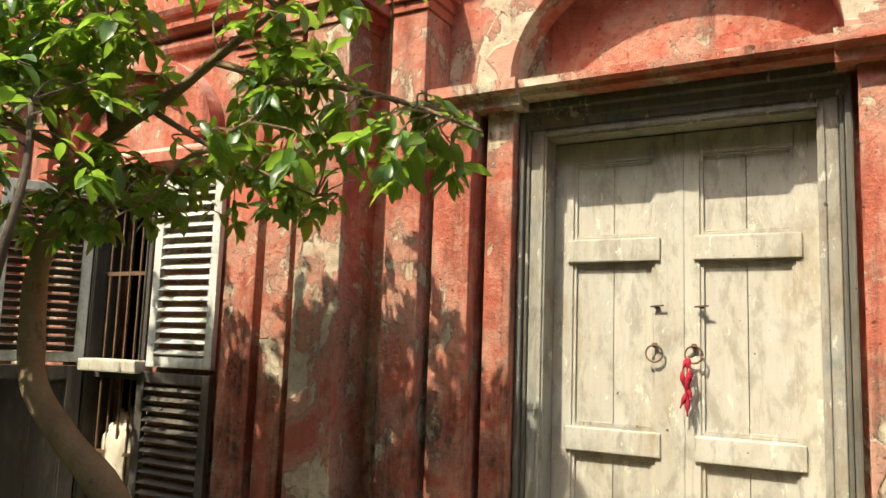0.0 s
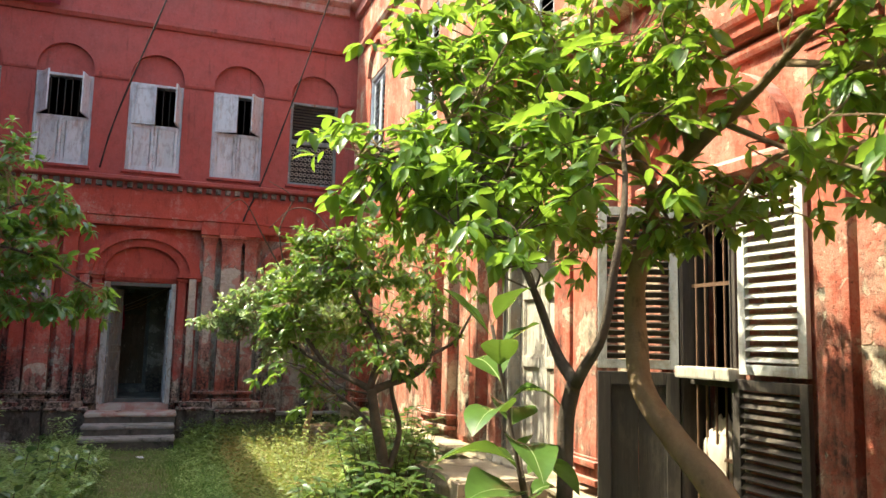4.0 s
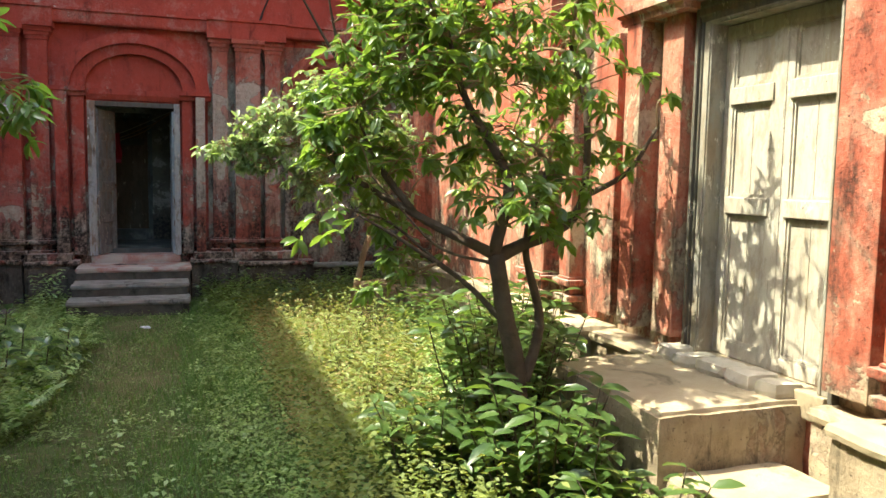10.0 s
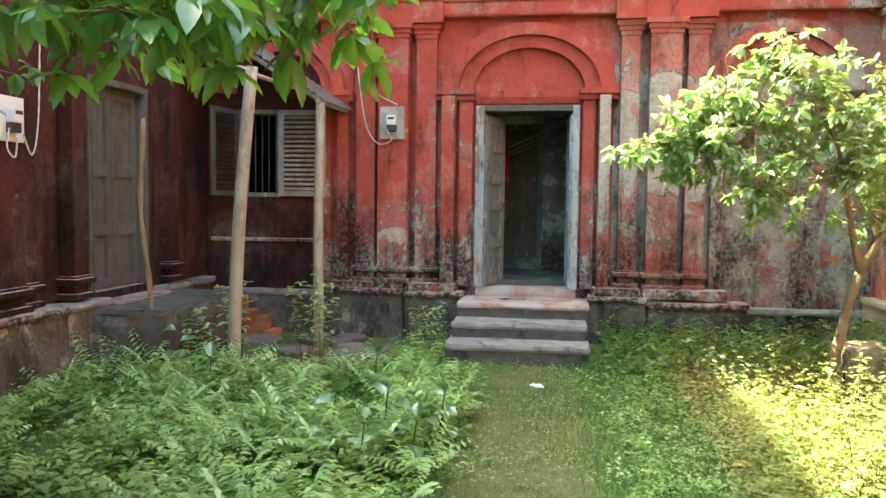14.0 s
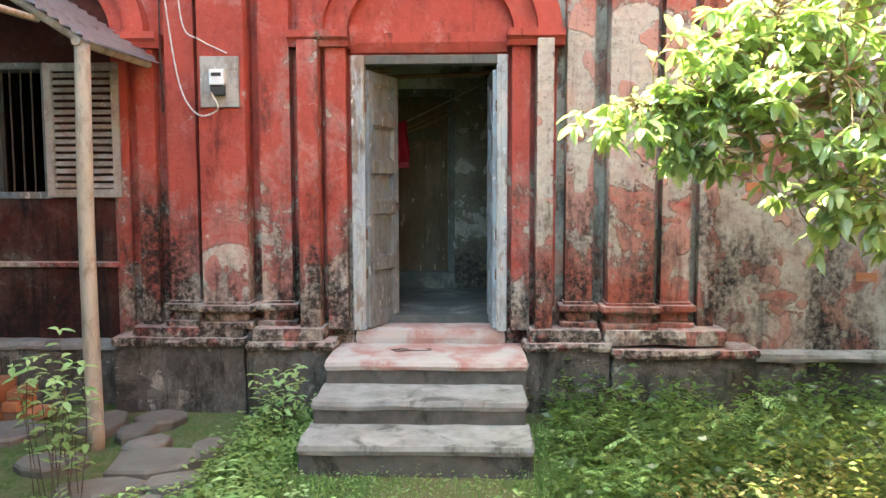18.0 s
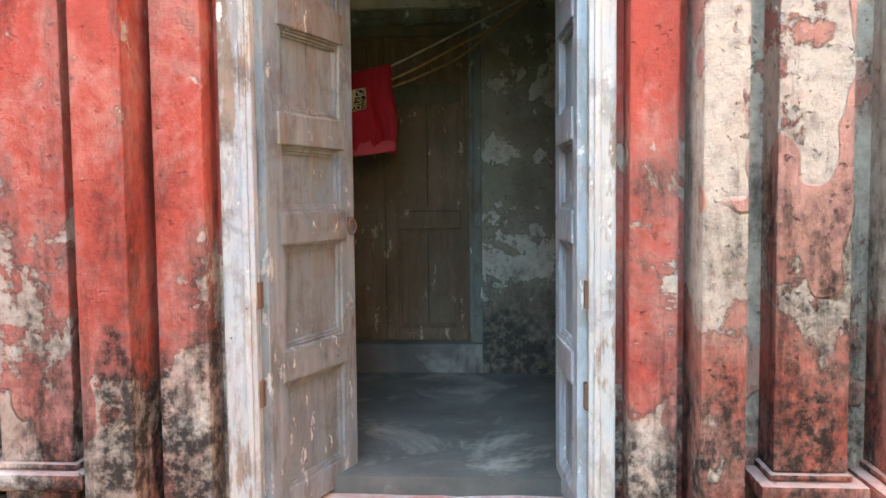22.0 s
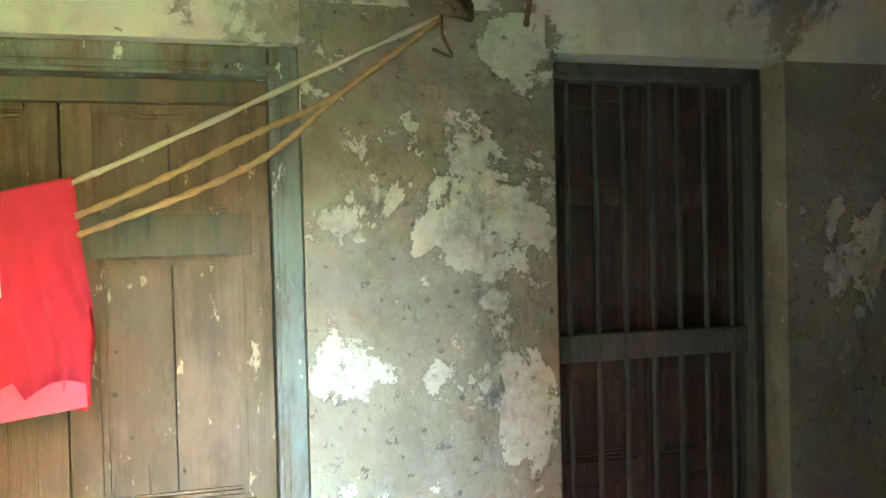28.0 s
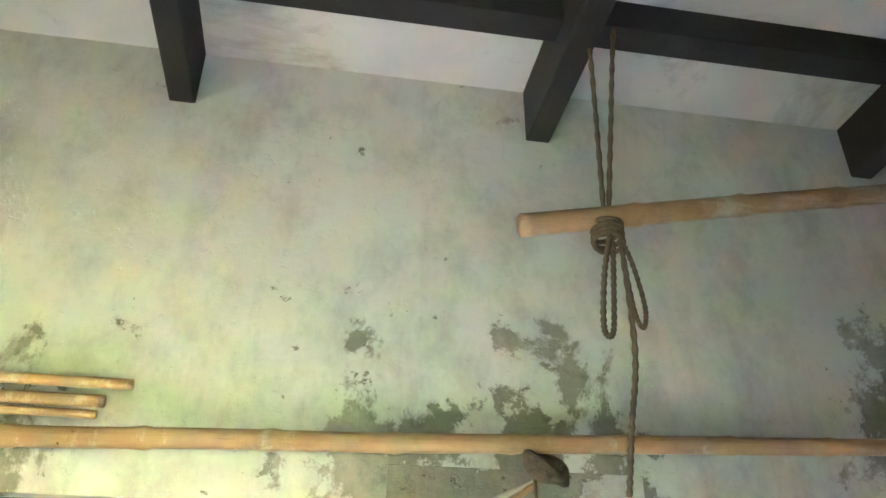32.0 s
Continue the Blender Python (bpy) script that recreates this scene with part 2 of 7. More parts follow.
def plaster(name, paint, paint2, under, under2, peel, damp=(0.6, 2.0, 0.12), stain=(0.03, 0.025, 0.022), stain_amt=0.55, scale=1.6, bump=0.5, drip=0.5, rub=0.5, dust=0.0, damp_stain=0.13, pit=0.5, isles=1.0, spots=(), holds=0.0):
    """Limewash on old plaster: fades, rubs thin, peels to the coat below, keeps islands of paint, moulds and streaks; damp: the heights between which rising damp gives out, and how much it peels."""
    k = Nodes(name)
    z = k.ramp(k.axis(2), damp[0], damp[1], inv=True)
    fine = k.noise(24, 8, 0.7)
    mid = k.noise(6.5, 9, 0.7, (1, 1, 0.7))
    col = k.mix(k.ramp(k.noise(1.1, 5), 0.36, 0.66), paint, paint2)
    col = k.mix(k.math("MULTIPLY", k.ramp(mid, 0.46, 0.72), 0.6), col, tuple(v * 0.55 for v in paint2))
    streak_v = k.noise(6.0, 6, 0.65, (1, 1, 0.16))
    big = k.math("ADD", k.noise(scale, 12, 0.68, dist=0.5), k.math("MULTIPLY", z, damp[2]))
    big = k.math("ADD", big, k.math("MULTIPLY", k.math("SUBTRACT", streak_v, 0.5), 0.28))
    if holds:
        big = k.math("SUBTRACT", big, k.math("MULTIPLY", k.ramp(k.axis(2), 2.75, 3.2), holds))
    rag = k.math("MULTIPLY", k.math("SUBTRACT", k.noise(7.5, 9, 0.72), 0.5), 5.0) if spots else None
    for sx, sz, rx, rz, amt in spots:
        dx = k.math("POWER", k.math("ABSOLUTE", k.math("MULTIPLY", k.math("SUBTRACT", k.axis(0), sx), 1.0 / rx), 0.0), 2.0)
        dz = k.math("POWER", k.math("ABSOLUTE", k.math("MULTIPLY", k.math("SUBTRACT", k.axis(2), sz), 1.0 / rz), 0.0), 2.0)
        big = k.math("ADD", big, k.math("MULTIPLY", k.ramp(k.math("ADD", k.math("ADD", dx, dz), rag), 0.0, 1.6, inv=True), amt))
    # rubbed, milky paint before it lets go
    thin = k.math("ADD", big, k.math("MULTIPLY", k.math("SUBTRACT", fine, 0.5), 0.28))
    worn = k.math("MULTIPLY", k.ramp(thin, peel - 0.12, peel + 0.02), rub)
    col = k.mix(worn, col, tuple(0.45 * a + 0.55 * b for a, b in zip(paint, under)))
    col = k.mix(k.math("MULTIPLY", k.ramp(k.noise(17, 6, 0.7), 0.52, 0.75), 0.3), col, tuple(min(1.0, v * 0.75 + 0.10) for v in paint))
    bare = k.ramp(big, peel, peel + 0.018)
    small = k.math("ADD", k.noise(scale * 6, 9, 0.66, dist=0.3), k.math("MULTIPLY", k.math("SUBTRACT", big, peel), 0.55))
    bare = k.math("MAXIMUM", bare, k.ramp(small, 0.59, 0.62))
    # rounded islands where the paint still holds
    isle = k.ramp(k.noise(4.6, 2, 0.4, (1, 1, 0.75), dist=0.2), 0.585, 0.60)
    bare = k.math("MULTIPLY", bare, k.math("SUBTRACT", 1.0, k.math("MULTIPLY", isle, isles)))
    rim = k.math("MULTIPLY", k.ramp(big, peel - 0.03, peel), k.ramp(big, peel + 0.002, peel + 0.012, inv=True))
    ucol = k.mix(k.ramp(k.noise(5.5, 8, 0.7), 0.34, 0.66), under, under2)
    ucol = k.mix(k.math("MULTIPLY", k.ramp(fine, 0.48, 0.70), 0.55), ucol, tuple(v * 0.4 for v in under2))
    ucol = k.mix(k.math("MULTIPLY", k.ramp(k.noise(3.1, 7, 0.7), 0.52, 0.68), 0.55), ucol, tuple(0.6 * a + 0.4 * b for a, b in zip(paint, under2)))
    col = k.mix(bare, col, ucol)
    col = k.mix(k.math("MULTIPLY", rim, 0.35), col, stain)
    grime = k.math("ADD", k.noise(2.8, 10, 0.74, (1, 1, 0.4)), k.math("MULTIPLY", z, damp_stain))
    g = k.math("MULTIPLY", k.ramp(grime, 0.55, 0.72), k.ramp(fine, 0.30, 0.55))
    col = k.mix(k.math("MULTIPLY", g, stain_amt), col, stain)
    runs = k.ramp(k.math("ADD", k.noise(9.0, 7, 0.7, (1, 1, 0.07)), k.math("MULTIPLY", k.math("SUBTRACT", grime, 0.5), 0.4)), 0.58, 0.70)
    col = k.mix(k.math("MULTIPLY", runs, drip), col, stain)
    pits = k.ramp(k.noise(42, 4, 0.55), 0.30, 0.37, inv=True)
    col = k.mix(k.math("MULTIPLY", pits, pit), col, stain)
    if dust:
        sp = k.n("ShaderNodeSeparateXYZ")
        k.link(k.geo.outputs["Normal"], sp.inputs[0])
        ledge = k.math("MULTIPLY", k.ramp(sp.outputs[2], 0.35, 0.8), k.ramp(mid, 0.34, 0.52))
        col = k.mix(k.math("MULTIPLY", ledge, dust), col, (0.52, 0.40, 0.36))
    h = k.math("ADD", k.math("MULTIPLY", bare, -0.8), fine)
    h = k.math("ADD", h, k.math("MULTIPLY", pits, -0.6))
    h = k.math("ADD", h, k.math("MULTIPLY", mid, 1.5))
    k.bump(h, bump, 0.016)
    return k.done(col, 0.9, spec=0.15)


def timber(name, a, b, wear, grain=(28, 28, 1.6), wear_amt=(0.52, 0.66), dirt=0.4, rough=0.8, patch=None, chip=None):
    """Old painted or bare boards: grain, worn places, patches of an older coat, chips, cracks and nail holes."""
    k = Nodes(name)
    rnd = k.n("ShaderNodeObjectInfo").outputs["Random"]
    g = k.noise(1.0, 8, 0.7, grain, dist=0.3)
    col = k.mix(k.ramp(g, 0.3, 0.7), a, b)
    if patch:
        col = k.mix(k.math("MULTIPLY", k.ramp(k.noise(3.6, 7, 0.66, (1, 1, 0.6)), 0.50, 0.60), 0.8), col, patch)
    w = k.ramp(k.math("ADD", k.noise(3.2, 9, 0.68, (1, 1, 0.5)), k.math("MULTIPLY", k.math("SUBTRACT", g, 0.5), 0.5)), *wear_amt)
    col = k.mix(w, col, wear)
    d = k.ramp(k.noise(5.5, 7, 0.7), 0.55, 0.75)
    col = k.mix(k.math("MULTIPLY", d, dirt), col, (0.06, 0.05, 0.045))
    col = k.mix(k.math("MULTIPLY", rnd, 0.16), col, (0.1, 0.085, 0.07))
    col = k.mix(k.math("MULTIPLY", k.ramp(k.noise(11, 9, 0.75, (1, 1, 0.4), dist=0.4), 0.50, 0.60), 0.42), col, tuple(v * 0.45 for v in wear))
    col = k.mix(k.math("MULTIPLY", k.ramp(k.noise(7, 9, 0.78, (1, 1, 0.3)), 0.56, 0.62), 0.55), col, wear)
    if chip:
        col = k.mix(k.ramp(k.noise(16, 7, 0.7, (1, 1, 0.45)), 0.615, 0.64), col, chip)
    stretch = tuple(v * 2.2 for v in grain)
    crack = k.ramp(k.noise(1.0, 3, 0.5, stretch, dist=0.2), 0.30, 0.25)
    crack = k.math("MULTIPLY", crack, k.ramp(k.noise(2.2, 4), 0.45, 0.6))
    holes = k.ramp(k.noise(34, 2, 0.4), 0.24, 0.21)
    dark = k.math("MULTIPLY", k.math("MAXIMUM", crack, holes), 0.75)
    col = k.mix(dark, col, (0.03, 0.025, 0.02))
    k.bump(k.math("SUBTRACT", k.math("ADD", g, k.math("MULTIPLY", w, -0.3)), dark), 0.65, 0.009)
    return k.done(col, rough, spec=0.2)


def mottled(name, a, b, c=None, scale=3.0, rough=0.85, bump=0.4, dist=0.01, stretch=(1, 1, 1), metal=0.0, c_at=(0.6, 0.7), vary=0.0, spec=0.3):
    k = Nodes(name)
    col = k.mix(k.ramp(k.noise(scale, 8, 0.65, stretch), 0.32, 0.68), a, b)
    if c:
        col = k.mix(k.ramp(k.noise(scale * 0.6, 9, 0.7, stretch, dist=0.5), *c_at), col, c)
    if vary:
        rnd = k.n("ShaderNodeObjectInfo").outputs["Random"]
        col = k.mix(k.math("MULTIPLY", rnd, vary), col, (0.04, 0.035, 0.03))
    k.bump(k.noise(scale * 9, 7, 0.7), bump, dist)
    return k.done(col, rough, metal, spec)


def earth(name):
    """Trodden soil, moss and crumbs."""
    k = Nodes(name)
    col = k.mix(k.ramp(k.noise(1.3, 8, 0.7), 0.38, 0.64), (0.075, 0.105, 0.035), (0.15, 0.15, 0.075))
    col = k.mix(k.ramp(k.noise(9, 8, 0.72), 0.46, 0.62), col, (0.065, 0.12, 0.03))
    col = k.mix(k.math("MULTIPLY", k.ramp(k.noise(38, 6, 0.7), 0.5, 0.66), 0.55), col, (0.25, 0.24, 0.14))
    col = k.mix(k.math("MULTIPLY", k.ramp(k.noise(75, 4, 0.6), 0.40, 0.30), 0.8), col, (0.035, 0.03, 0.02))
    # the trodden strip to the steps, bare and tan
    off = k.math("ABSOLUTE", k.math("SUBTRACT", k.axis(0), 0.2), 0.0)
    tread = k.ramp(k.math("ADD", off, k.math("MULTIPLY", k.math("SUBTRACT", k.noise(2.2, 8, 0.7), 0.5), 1.1)), 0.22, 0.5, inv=True)
    tread = k.math("MULTIPLY", tread, k.ramp(k.axis(1), -6.6, -4.2))
    dirt = k.mix(k.ramp(k.noise(11, 8, 0.72), 0.4, 0.64), (0.20, 0.165, 0.09), (0.125, 0.115, 0.055))
    dirt = k.mix(k.math("MULTIPLY", k.ramp(k.noise(60, 5, 0.7), 0.5, 0.68), 0.6), dirt, (0.30, 0.26, 0.17))
    col = k.mix(k.math("MULTIPLY", tread, 0.5), col, dirt)
    k.bump(k.math("ADD", k.noise(30, 8, 0.7), k.noise(90, 4, 0.6)), 0.9, 0.02)
    return k.done(col, 0.95, spec=0.1)


def leafy(name, a, b, trans=(0.25, 0.4, 0.04), t=0.4, rough=0.38, spec=0.5):
    k = Nodes(name)
    isl = k.geo.outputs["Random Per Island"]
    col = k.mix(isl, a, b)
    col = k.mix(k.ramp(k.noise(40, 3), 0.3, 0.8), col, k.mix(0.35, col, (0.02, 0.03, 0.01)))
    m = k.done(col, rough, spec=spec)
    tr = k.n("ShaderNodeBsdfTranslucent")
    k.link(k.mix(isl, trans, tuple(v * 0.8 for v in trans)), tr.inputs["Color"])
    mx = k.n("ShaderNodeMixShader")
    mx.inputs[0].default_value = t
    k.link(k.b.outputs[0], mx.inputs[1])
    k.link(tr.outputs[0], mx.inputs[2])
    k.link(mx.outputs[0], k.t.nodes["Material Output"].inputs["Surface"])
    return m


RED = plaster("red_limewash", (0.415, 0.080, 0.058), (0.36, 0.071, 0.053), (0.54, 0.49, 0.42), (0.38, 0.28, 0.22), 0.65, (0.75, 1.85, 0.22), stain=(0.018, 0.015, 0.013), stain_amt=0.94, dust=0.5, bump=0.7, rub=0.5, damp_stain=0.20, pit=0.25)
# RED's limewash again, brighter and warmer to carry the sun, with more peeling
RED_SUN = plaster("sun_tone_red_limewash", (0.45, 0.13, 0.082), (0.38, 0.105, 0.068), (0.56, 0.48, 0.36), (0.46, 0.33, 0.23), 0.57, (0.6, 3.2, 0.05), stain=(0.018, 0.015, 0.013), stain_amt=0.8, rub=0.7, dust=0.5, bump=0.7)
WORN = plaster("worn_limewash", (0.43, 0.11, 0.075), (0.37, 0.125, 0.092), (0.50, 0.445, 0.375), (0.41, 0.345, 0.285), 0.385, (1.0, 1.95, -0.13), stain=(0.018, 0.016, 0.014), stain_amt=0.95, bump=0.9, rub=0.75, dust=0.6, damp_stain=0.19, holds=0.24)
WORN_BAY = plaster("mouldy_bare_plaster", (0.35, 0.11, 0.075), (0.28, 0.11, 0.085), (0.48, 0.435, 0.355), (0.27, 0.23, 0.19), 0.44, (0.4, 2.2, 0.02), stain=(0.018, 0.016, 0.014), stain_amt=0.95, bump=0.9, rub=0.7, scale=2.4, damp_stain=0.16, holds=0.12)
# red limewash with black stains, darkened further to paint in the corner's shade
SHADE_STAINED = plaster("shade_and_stain_limewash", (0.08, 0.023, 0.018), (0.042, 0.016, 0.013), (0.17, 0.15, 0.125), (0.06, 0.039, 0.031), 0.64, (0.4, 2.4, 0.08), stain=(0.012, 0.011, 0.01), stain_amt=0.97, drip=0.9, dust=0.7, damp_stain=0.18)
UPPER = plaster("upper_limewash", (0.34, 0.075, 0.064), (0.30, 0.084, 0.074), (0.36, 0.16, 0.14), (0.3, 0.1, 0.09), 0.7, (0.1, 0.2, 0.0), stain_amt=0.3)
# stained plinth cement in two tones: dark for shaded wings, sandy for sunlit ones
PLINTH = plaster("shade_tone_cement", (0.115, 0.10, 0.085), (0.05, 0.045, 0.038), (0.40, 0.38, 0.335), (0.22, 0.19, 0.16), 0.575, (0.0, 0.5, 0.0), stain=(0.014, 0.014, 0.011), stain_amt=0.9, drip=0.7, scale=2.4, damp_stain=0.1, bump=0.8)
# its dark stains also stand for leaf shadows on the plinth
PLINTH_SUN = plaster("sun_tone_cement", (0.40, 0.32, 0.225), (0.28, 0.215, 0.145), (0.50, 0.43, 0.33), (0.23, 0.13, 0.085), 0.58, (0.0, 0.5, 0.0), stain=(0.03, 0.026, 0.02), stain_amt=0.85, drip=0.6, scale=2.4, damp_stain=0.14, bump=0.8)
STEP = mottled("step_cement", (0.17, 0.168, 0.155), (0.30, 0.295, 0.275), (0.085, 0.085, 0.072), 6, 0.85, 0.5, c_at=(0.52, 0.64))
# step cement repeated darker, so the upright risers are shaded by colour
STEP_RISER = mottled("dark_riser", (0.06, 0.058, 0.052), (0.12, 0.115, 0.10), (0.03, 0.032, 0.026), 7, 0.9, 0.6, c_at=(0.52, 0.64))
STEP_PINK = mottled("pink_step", (0.33, 0.15, 0.125), (0.37, 0.265, 0.23), (0.41, 0.38, 0.345), 5.0, 0.85, 0.5, c_at=(0.44, 0.58))
# dark mottles carry leaf-shadow dapples as well as stains
SAND = mottled("pale_cement", (0.44, 0.365, 0.26), (0.33, 0.265, 0.18), (0.17, 0.14, 0.095), 4.0, 0.9, 0.6, c_at=(0.54, 0.66))
SAND_PALE = mottled("white_sill", (0.58, 0.53, 0.45), (0.45, 0.40, 0.32), (0.24, 0.2, 0.15), 7, 0.9, 0.6)
GREY_WOOD = timber("grey_timber", (0.14, 0.16, 0.162), (0.24, 0.262, 0.256), (0.18, 0.12, 0.068), wear_amt=(0.60, 0.66), dirt=0.85, patch=(0.19, 0.235, 0.26), chip=(0.44, 0.41, 0.35))
GREY_FRAME = timber("frame_timber", (0.34, 0.345, 0.32), (0.52, 0.515, 0.48), (0.26, 0.20, 0.15), wear_amt=(0.55, 0.60), dirt=0.9, patch=(0.36, 0.39, 0.41), chip=(0.62, 0.59, 0.53))
GREY_STILE = timber("grey_stile", (0.15, 0.16, 0.155), (0.25, 0.262, 0.252), (0.13, 0.09, 0.05), wear_amt=(0.60, 0.66), dirt=0.85, patch=(0.16, 0.195, 0.21), chip=(0.36, 0.35, 0.31))
GREY_PANEL = timber("grey_blue_panel", (0.125, 0.138, 0.134), (0.21, 0.225, 0.215), (0.17, 0.125, 0.085), wear_amt=(0.58, 0.64), dirt=0.85, patch=(0.15, 0.19, 0.21), chip=(0.46, 0.44, 0.39))
GREY_RAIL = timber("worn_rail", (0.145, 0.15, 0.14), (0.235, 0.24, 0.225), (0.155, 0.11, 0.07), wear_amt=(0.53, 0.60), dirt=0.85, patch=(0.15, 0.165, 0.16), chip=(0.5, 0.47, 0.41))
BLUE_STILE = timber("blue_stile", (0.24, 0.29, 0.32), (0.36, 0.41, 0.435), (0.30, 0.25, 0.19), wear_amt=(0.60, 0.64), dirt=0.5, patch=(0.27, 0.31, 0.33), chip=(0.55, 0.56, 0.54))
BLUE_WOOD = timber("blue_grey_timber", (0.20, 0.24, 0.26), (0.30, 0.35, 0.375), (0.36, 0.37, 0.36), wear_amt=(0.62, 0.65), dirt=0.5, patch=(0.15, 0.175, 0.18), chip=(0.44, 0.46, 0.46))
PALE_WOOD = timber("bleached_timber", (0.40, 0.362, 0.30), (0.49, 0.45, 0.38), (0.36, 0.30, 0.22), wear_amt=(0.54, 0.68), dirt=0.3, patch=(0.47, 0.445, 0.39), chip=(0.56, 0.52, 0.43))
PALE_FRAME = timber("pale_frame", (0.25, 0.23, 0.19), (0.36, 0.33, 0.275), (0.25, 0.20, 0.145), dirt=0.6, patch=(0.26, 0.26, 0.24), chip=(0.5, 0.46, 0.38))
# weathered timber, darkened to paint in the shadow round the door heads
DARK_FRAME = timber("shade_toned_surround", (0.085, 0.08, 0.07), (0.145, 0.135, 0.115), (0.17, 0.13, 0.09), dirt=0.6, chip=(0.34, 0.31, 0.26))
SHUTTER = timber("pale_blue_shutter", (0.42, 0.46, 0.50), (0.52, 0.55, 0.58), (0.38, 0.3, 0.26), wear_amt=(0.6, 0.72), dirt=0.25)
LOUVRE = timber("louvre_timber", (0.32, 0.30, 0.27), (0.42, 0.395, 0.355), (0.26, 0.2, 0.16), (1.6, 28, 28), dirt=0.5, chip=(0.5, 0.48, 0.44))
# louvre timber repeated paler, so the sunlit shutters' brightness sits in the colour
LOUVRE_SUN = timber("sun_tone_louvre", (0.50, 0.50, 0.47), (0.60, 0.59, 0.55), (0.4, 0.35, 0.28), (28, 1.6, 28), dirt=0.2)
DARK_WOOD = timber("dark_shutter", (0.045, 0.038, 0.034), (0.075, 0.062, 0.054), (0.11, 0.09, 0.07), dirt=0.5)
BLUE_DOOR = timber("faded_blue_door", (0.14, 0.22, 0.33), (0.19, 0.28, 0.38), (0.3, 0.28, 0.26), dirt=0.3)
BROWN_DOOR = timber("brown_door", (0.074, 0.052, 0.030), (0.107, 0.075, 0.046), (0.137, 0.100, 0.067), dirt=0.5, patch=(0.11, 0.095, 0.068), chip=(0.26, 0.21, 0.15))
GREEN_WOOD = timber("green_timber", (0.052, 0.056, 0.041), (0.081, 0.083, 0.063), (0.104, 0.078, 0.050), dirt=0.6, patch=(0.09, 0.078, 0.052))
GREEN_EDGE = timber("green_frame", (0.096, 0.115, 0.104), (0.155, 0.178, 0.163), (0.096, 0.070, 0.044), dirt=0.55, chip=(0.42, 0.42, 0.38))
OLD_WINDOW = timber("umber_shutter", (0.026, 0.016, 0.013), (0.046, 0.030, 0.022), (0.088, 0.056, 0.042), dirt=0.4)
OLD_FRAME = timber("dark_green_frame", (0.036, 0.040, 0.034), (0.060, 0.064, 0.053), (0.096, 0.092, 0.076), dirt=0.4)
IRON = mottled("iron", (0.05, 0.045, 0.04), (0.10, 0.075, 0.06), (0.16, 0.07, 0.035), 20, 0.6, 0.3, metal=0.6)
RUST = mottled("rust", (0.10, 0.055, 0.034), (0.16, 0.09, 0.055), None, 15, 0.85)
# near-black colour that paints in the darkness of openings and holes
DARK = mottled("near_black_unlit", (0.02, 0.02, 0.022), (0.03, 0.03, 0.03), None, 2, 0.95)
POST = timber("bamboo_post", (0.36, 0.31, 0.24), (0.46, 0.405, 0.32), (0.26, 0.21, 0.15), dirt=0.45, patch=(0.40, 0.36, 0.30))
BAMBOO = timber("bamboo", (0.275, 0.150, 0.065), (0.355, 0.215, 0.102), (0.406, 0.328, 0.226), (1.4, 24, 24), dirt=0.6, rough=0.5, patch=(0.36, 0.21, 0.09))
TIN = mottled("corrugated_tin", (0.50, 0.50, 0.52), (0.60, 0.60, 0.62), (0.3, 0.24, 0.2), 4, 0.45, 0.2, metal=0.5)
ROPE = mottled("rope", (0.240, 0.160, 0.076), (0.304, 0.208, 0.104), None, 60, 0.95)
ROPE_W = mottled("white_cord", (0.400, 0.368, 0.288), (0.336, 0.304, 0.232), None, 60, 0.95)
ROPE_D = mottled("jute_rope", (0.06, 0.042, 0.026), (0.105, 0.075, 0.045), None, 60, 0.95)
CABLE = mottled("black_cable", (0.02, 0.02, 0.02), (0.04, 0.035, 0.03), None, 30, 0.7)
WIRE_W = mottled("pale_wire", (0.5, 0.47, 0.42), (0.6, 0.57, 0.52), None, 30, 0.7)
WHITE_BOX = mottled("meter_shell", (0.62, 0.62, 0.60), (0.7, 0.7, 0.68), None, 6, 0.5)
BLACK_PLASTIC = mottled("dark_plastic", (0.03, 0.03, 0.03), (0.05, 0.05, 0.05), None, 6, 0.4)
CLOTH = mottled("red_jersey", (0.252, 0.010, 0.024), (0.311, 0.015, 0.033), None, 5, 0.9, 0.3, 0.003)
CLOTH_PINK = mottled("pink_hem", (0.326, 0.044, 0.074), (0.370, 0.063, 0.092), None, 8, 0.9, 0.3, 0.003)
PRINT_W = mottled("print_white", (0.560, 0.528, 0.448), (0.480, 0.448, 0.368), None, 40, 0.9)
PRINT_B = mottled("print_black", (0.015, 0.015, 0.02), (0.03, 0.03, 0.035), None, 40, 0.9)
WRAP = mottled("white_sheet", (0.62, 0.66, 0.74), (0.74, 0.77, 0.82), (0.45, 0.5, 0.58), 9, 0.7, 0.5)
BUNDLE = mottled("pale_bundle", (0.5, 0.42, 0.32), (0.62, 0.56, 0.46), (0.3, 0.22, 0.15), 9, 0.9, 0.5)
BRICK = mottled("brick", (0.36, 0.13, 0.06), (0.44, 0.19, 0.09), (0.3, 0.25, 0.2), 7, 0.9, 0.5, vary=0.4)
SLAB = mottled("mossy_slab", (0.13, 0.115, 0.095), (0.19, 0.175, 0.15), (0.06, 0.07, 0.03), 5, 0.9, 0.5, vary=0.4)
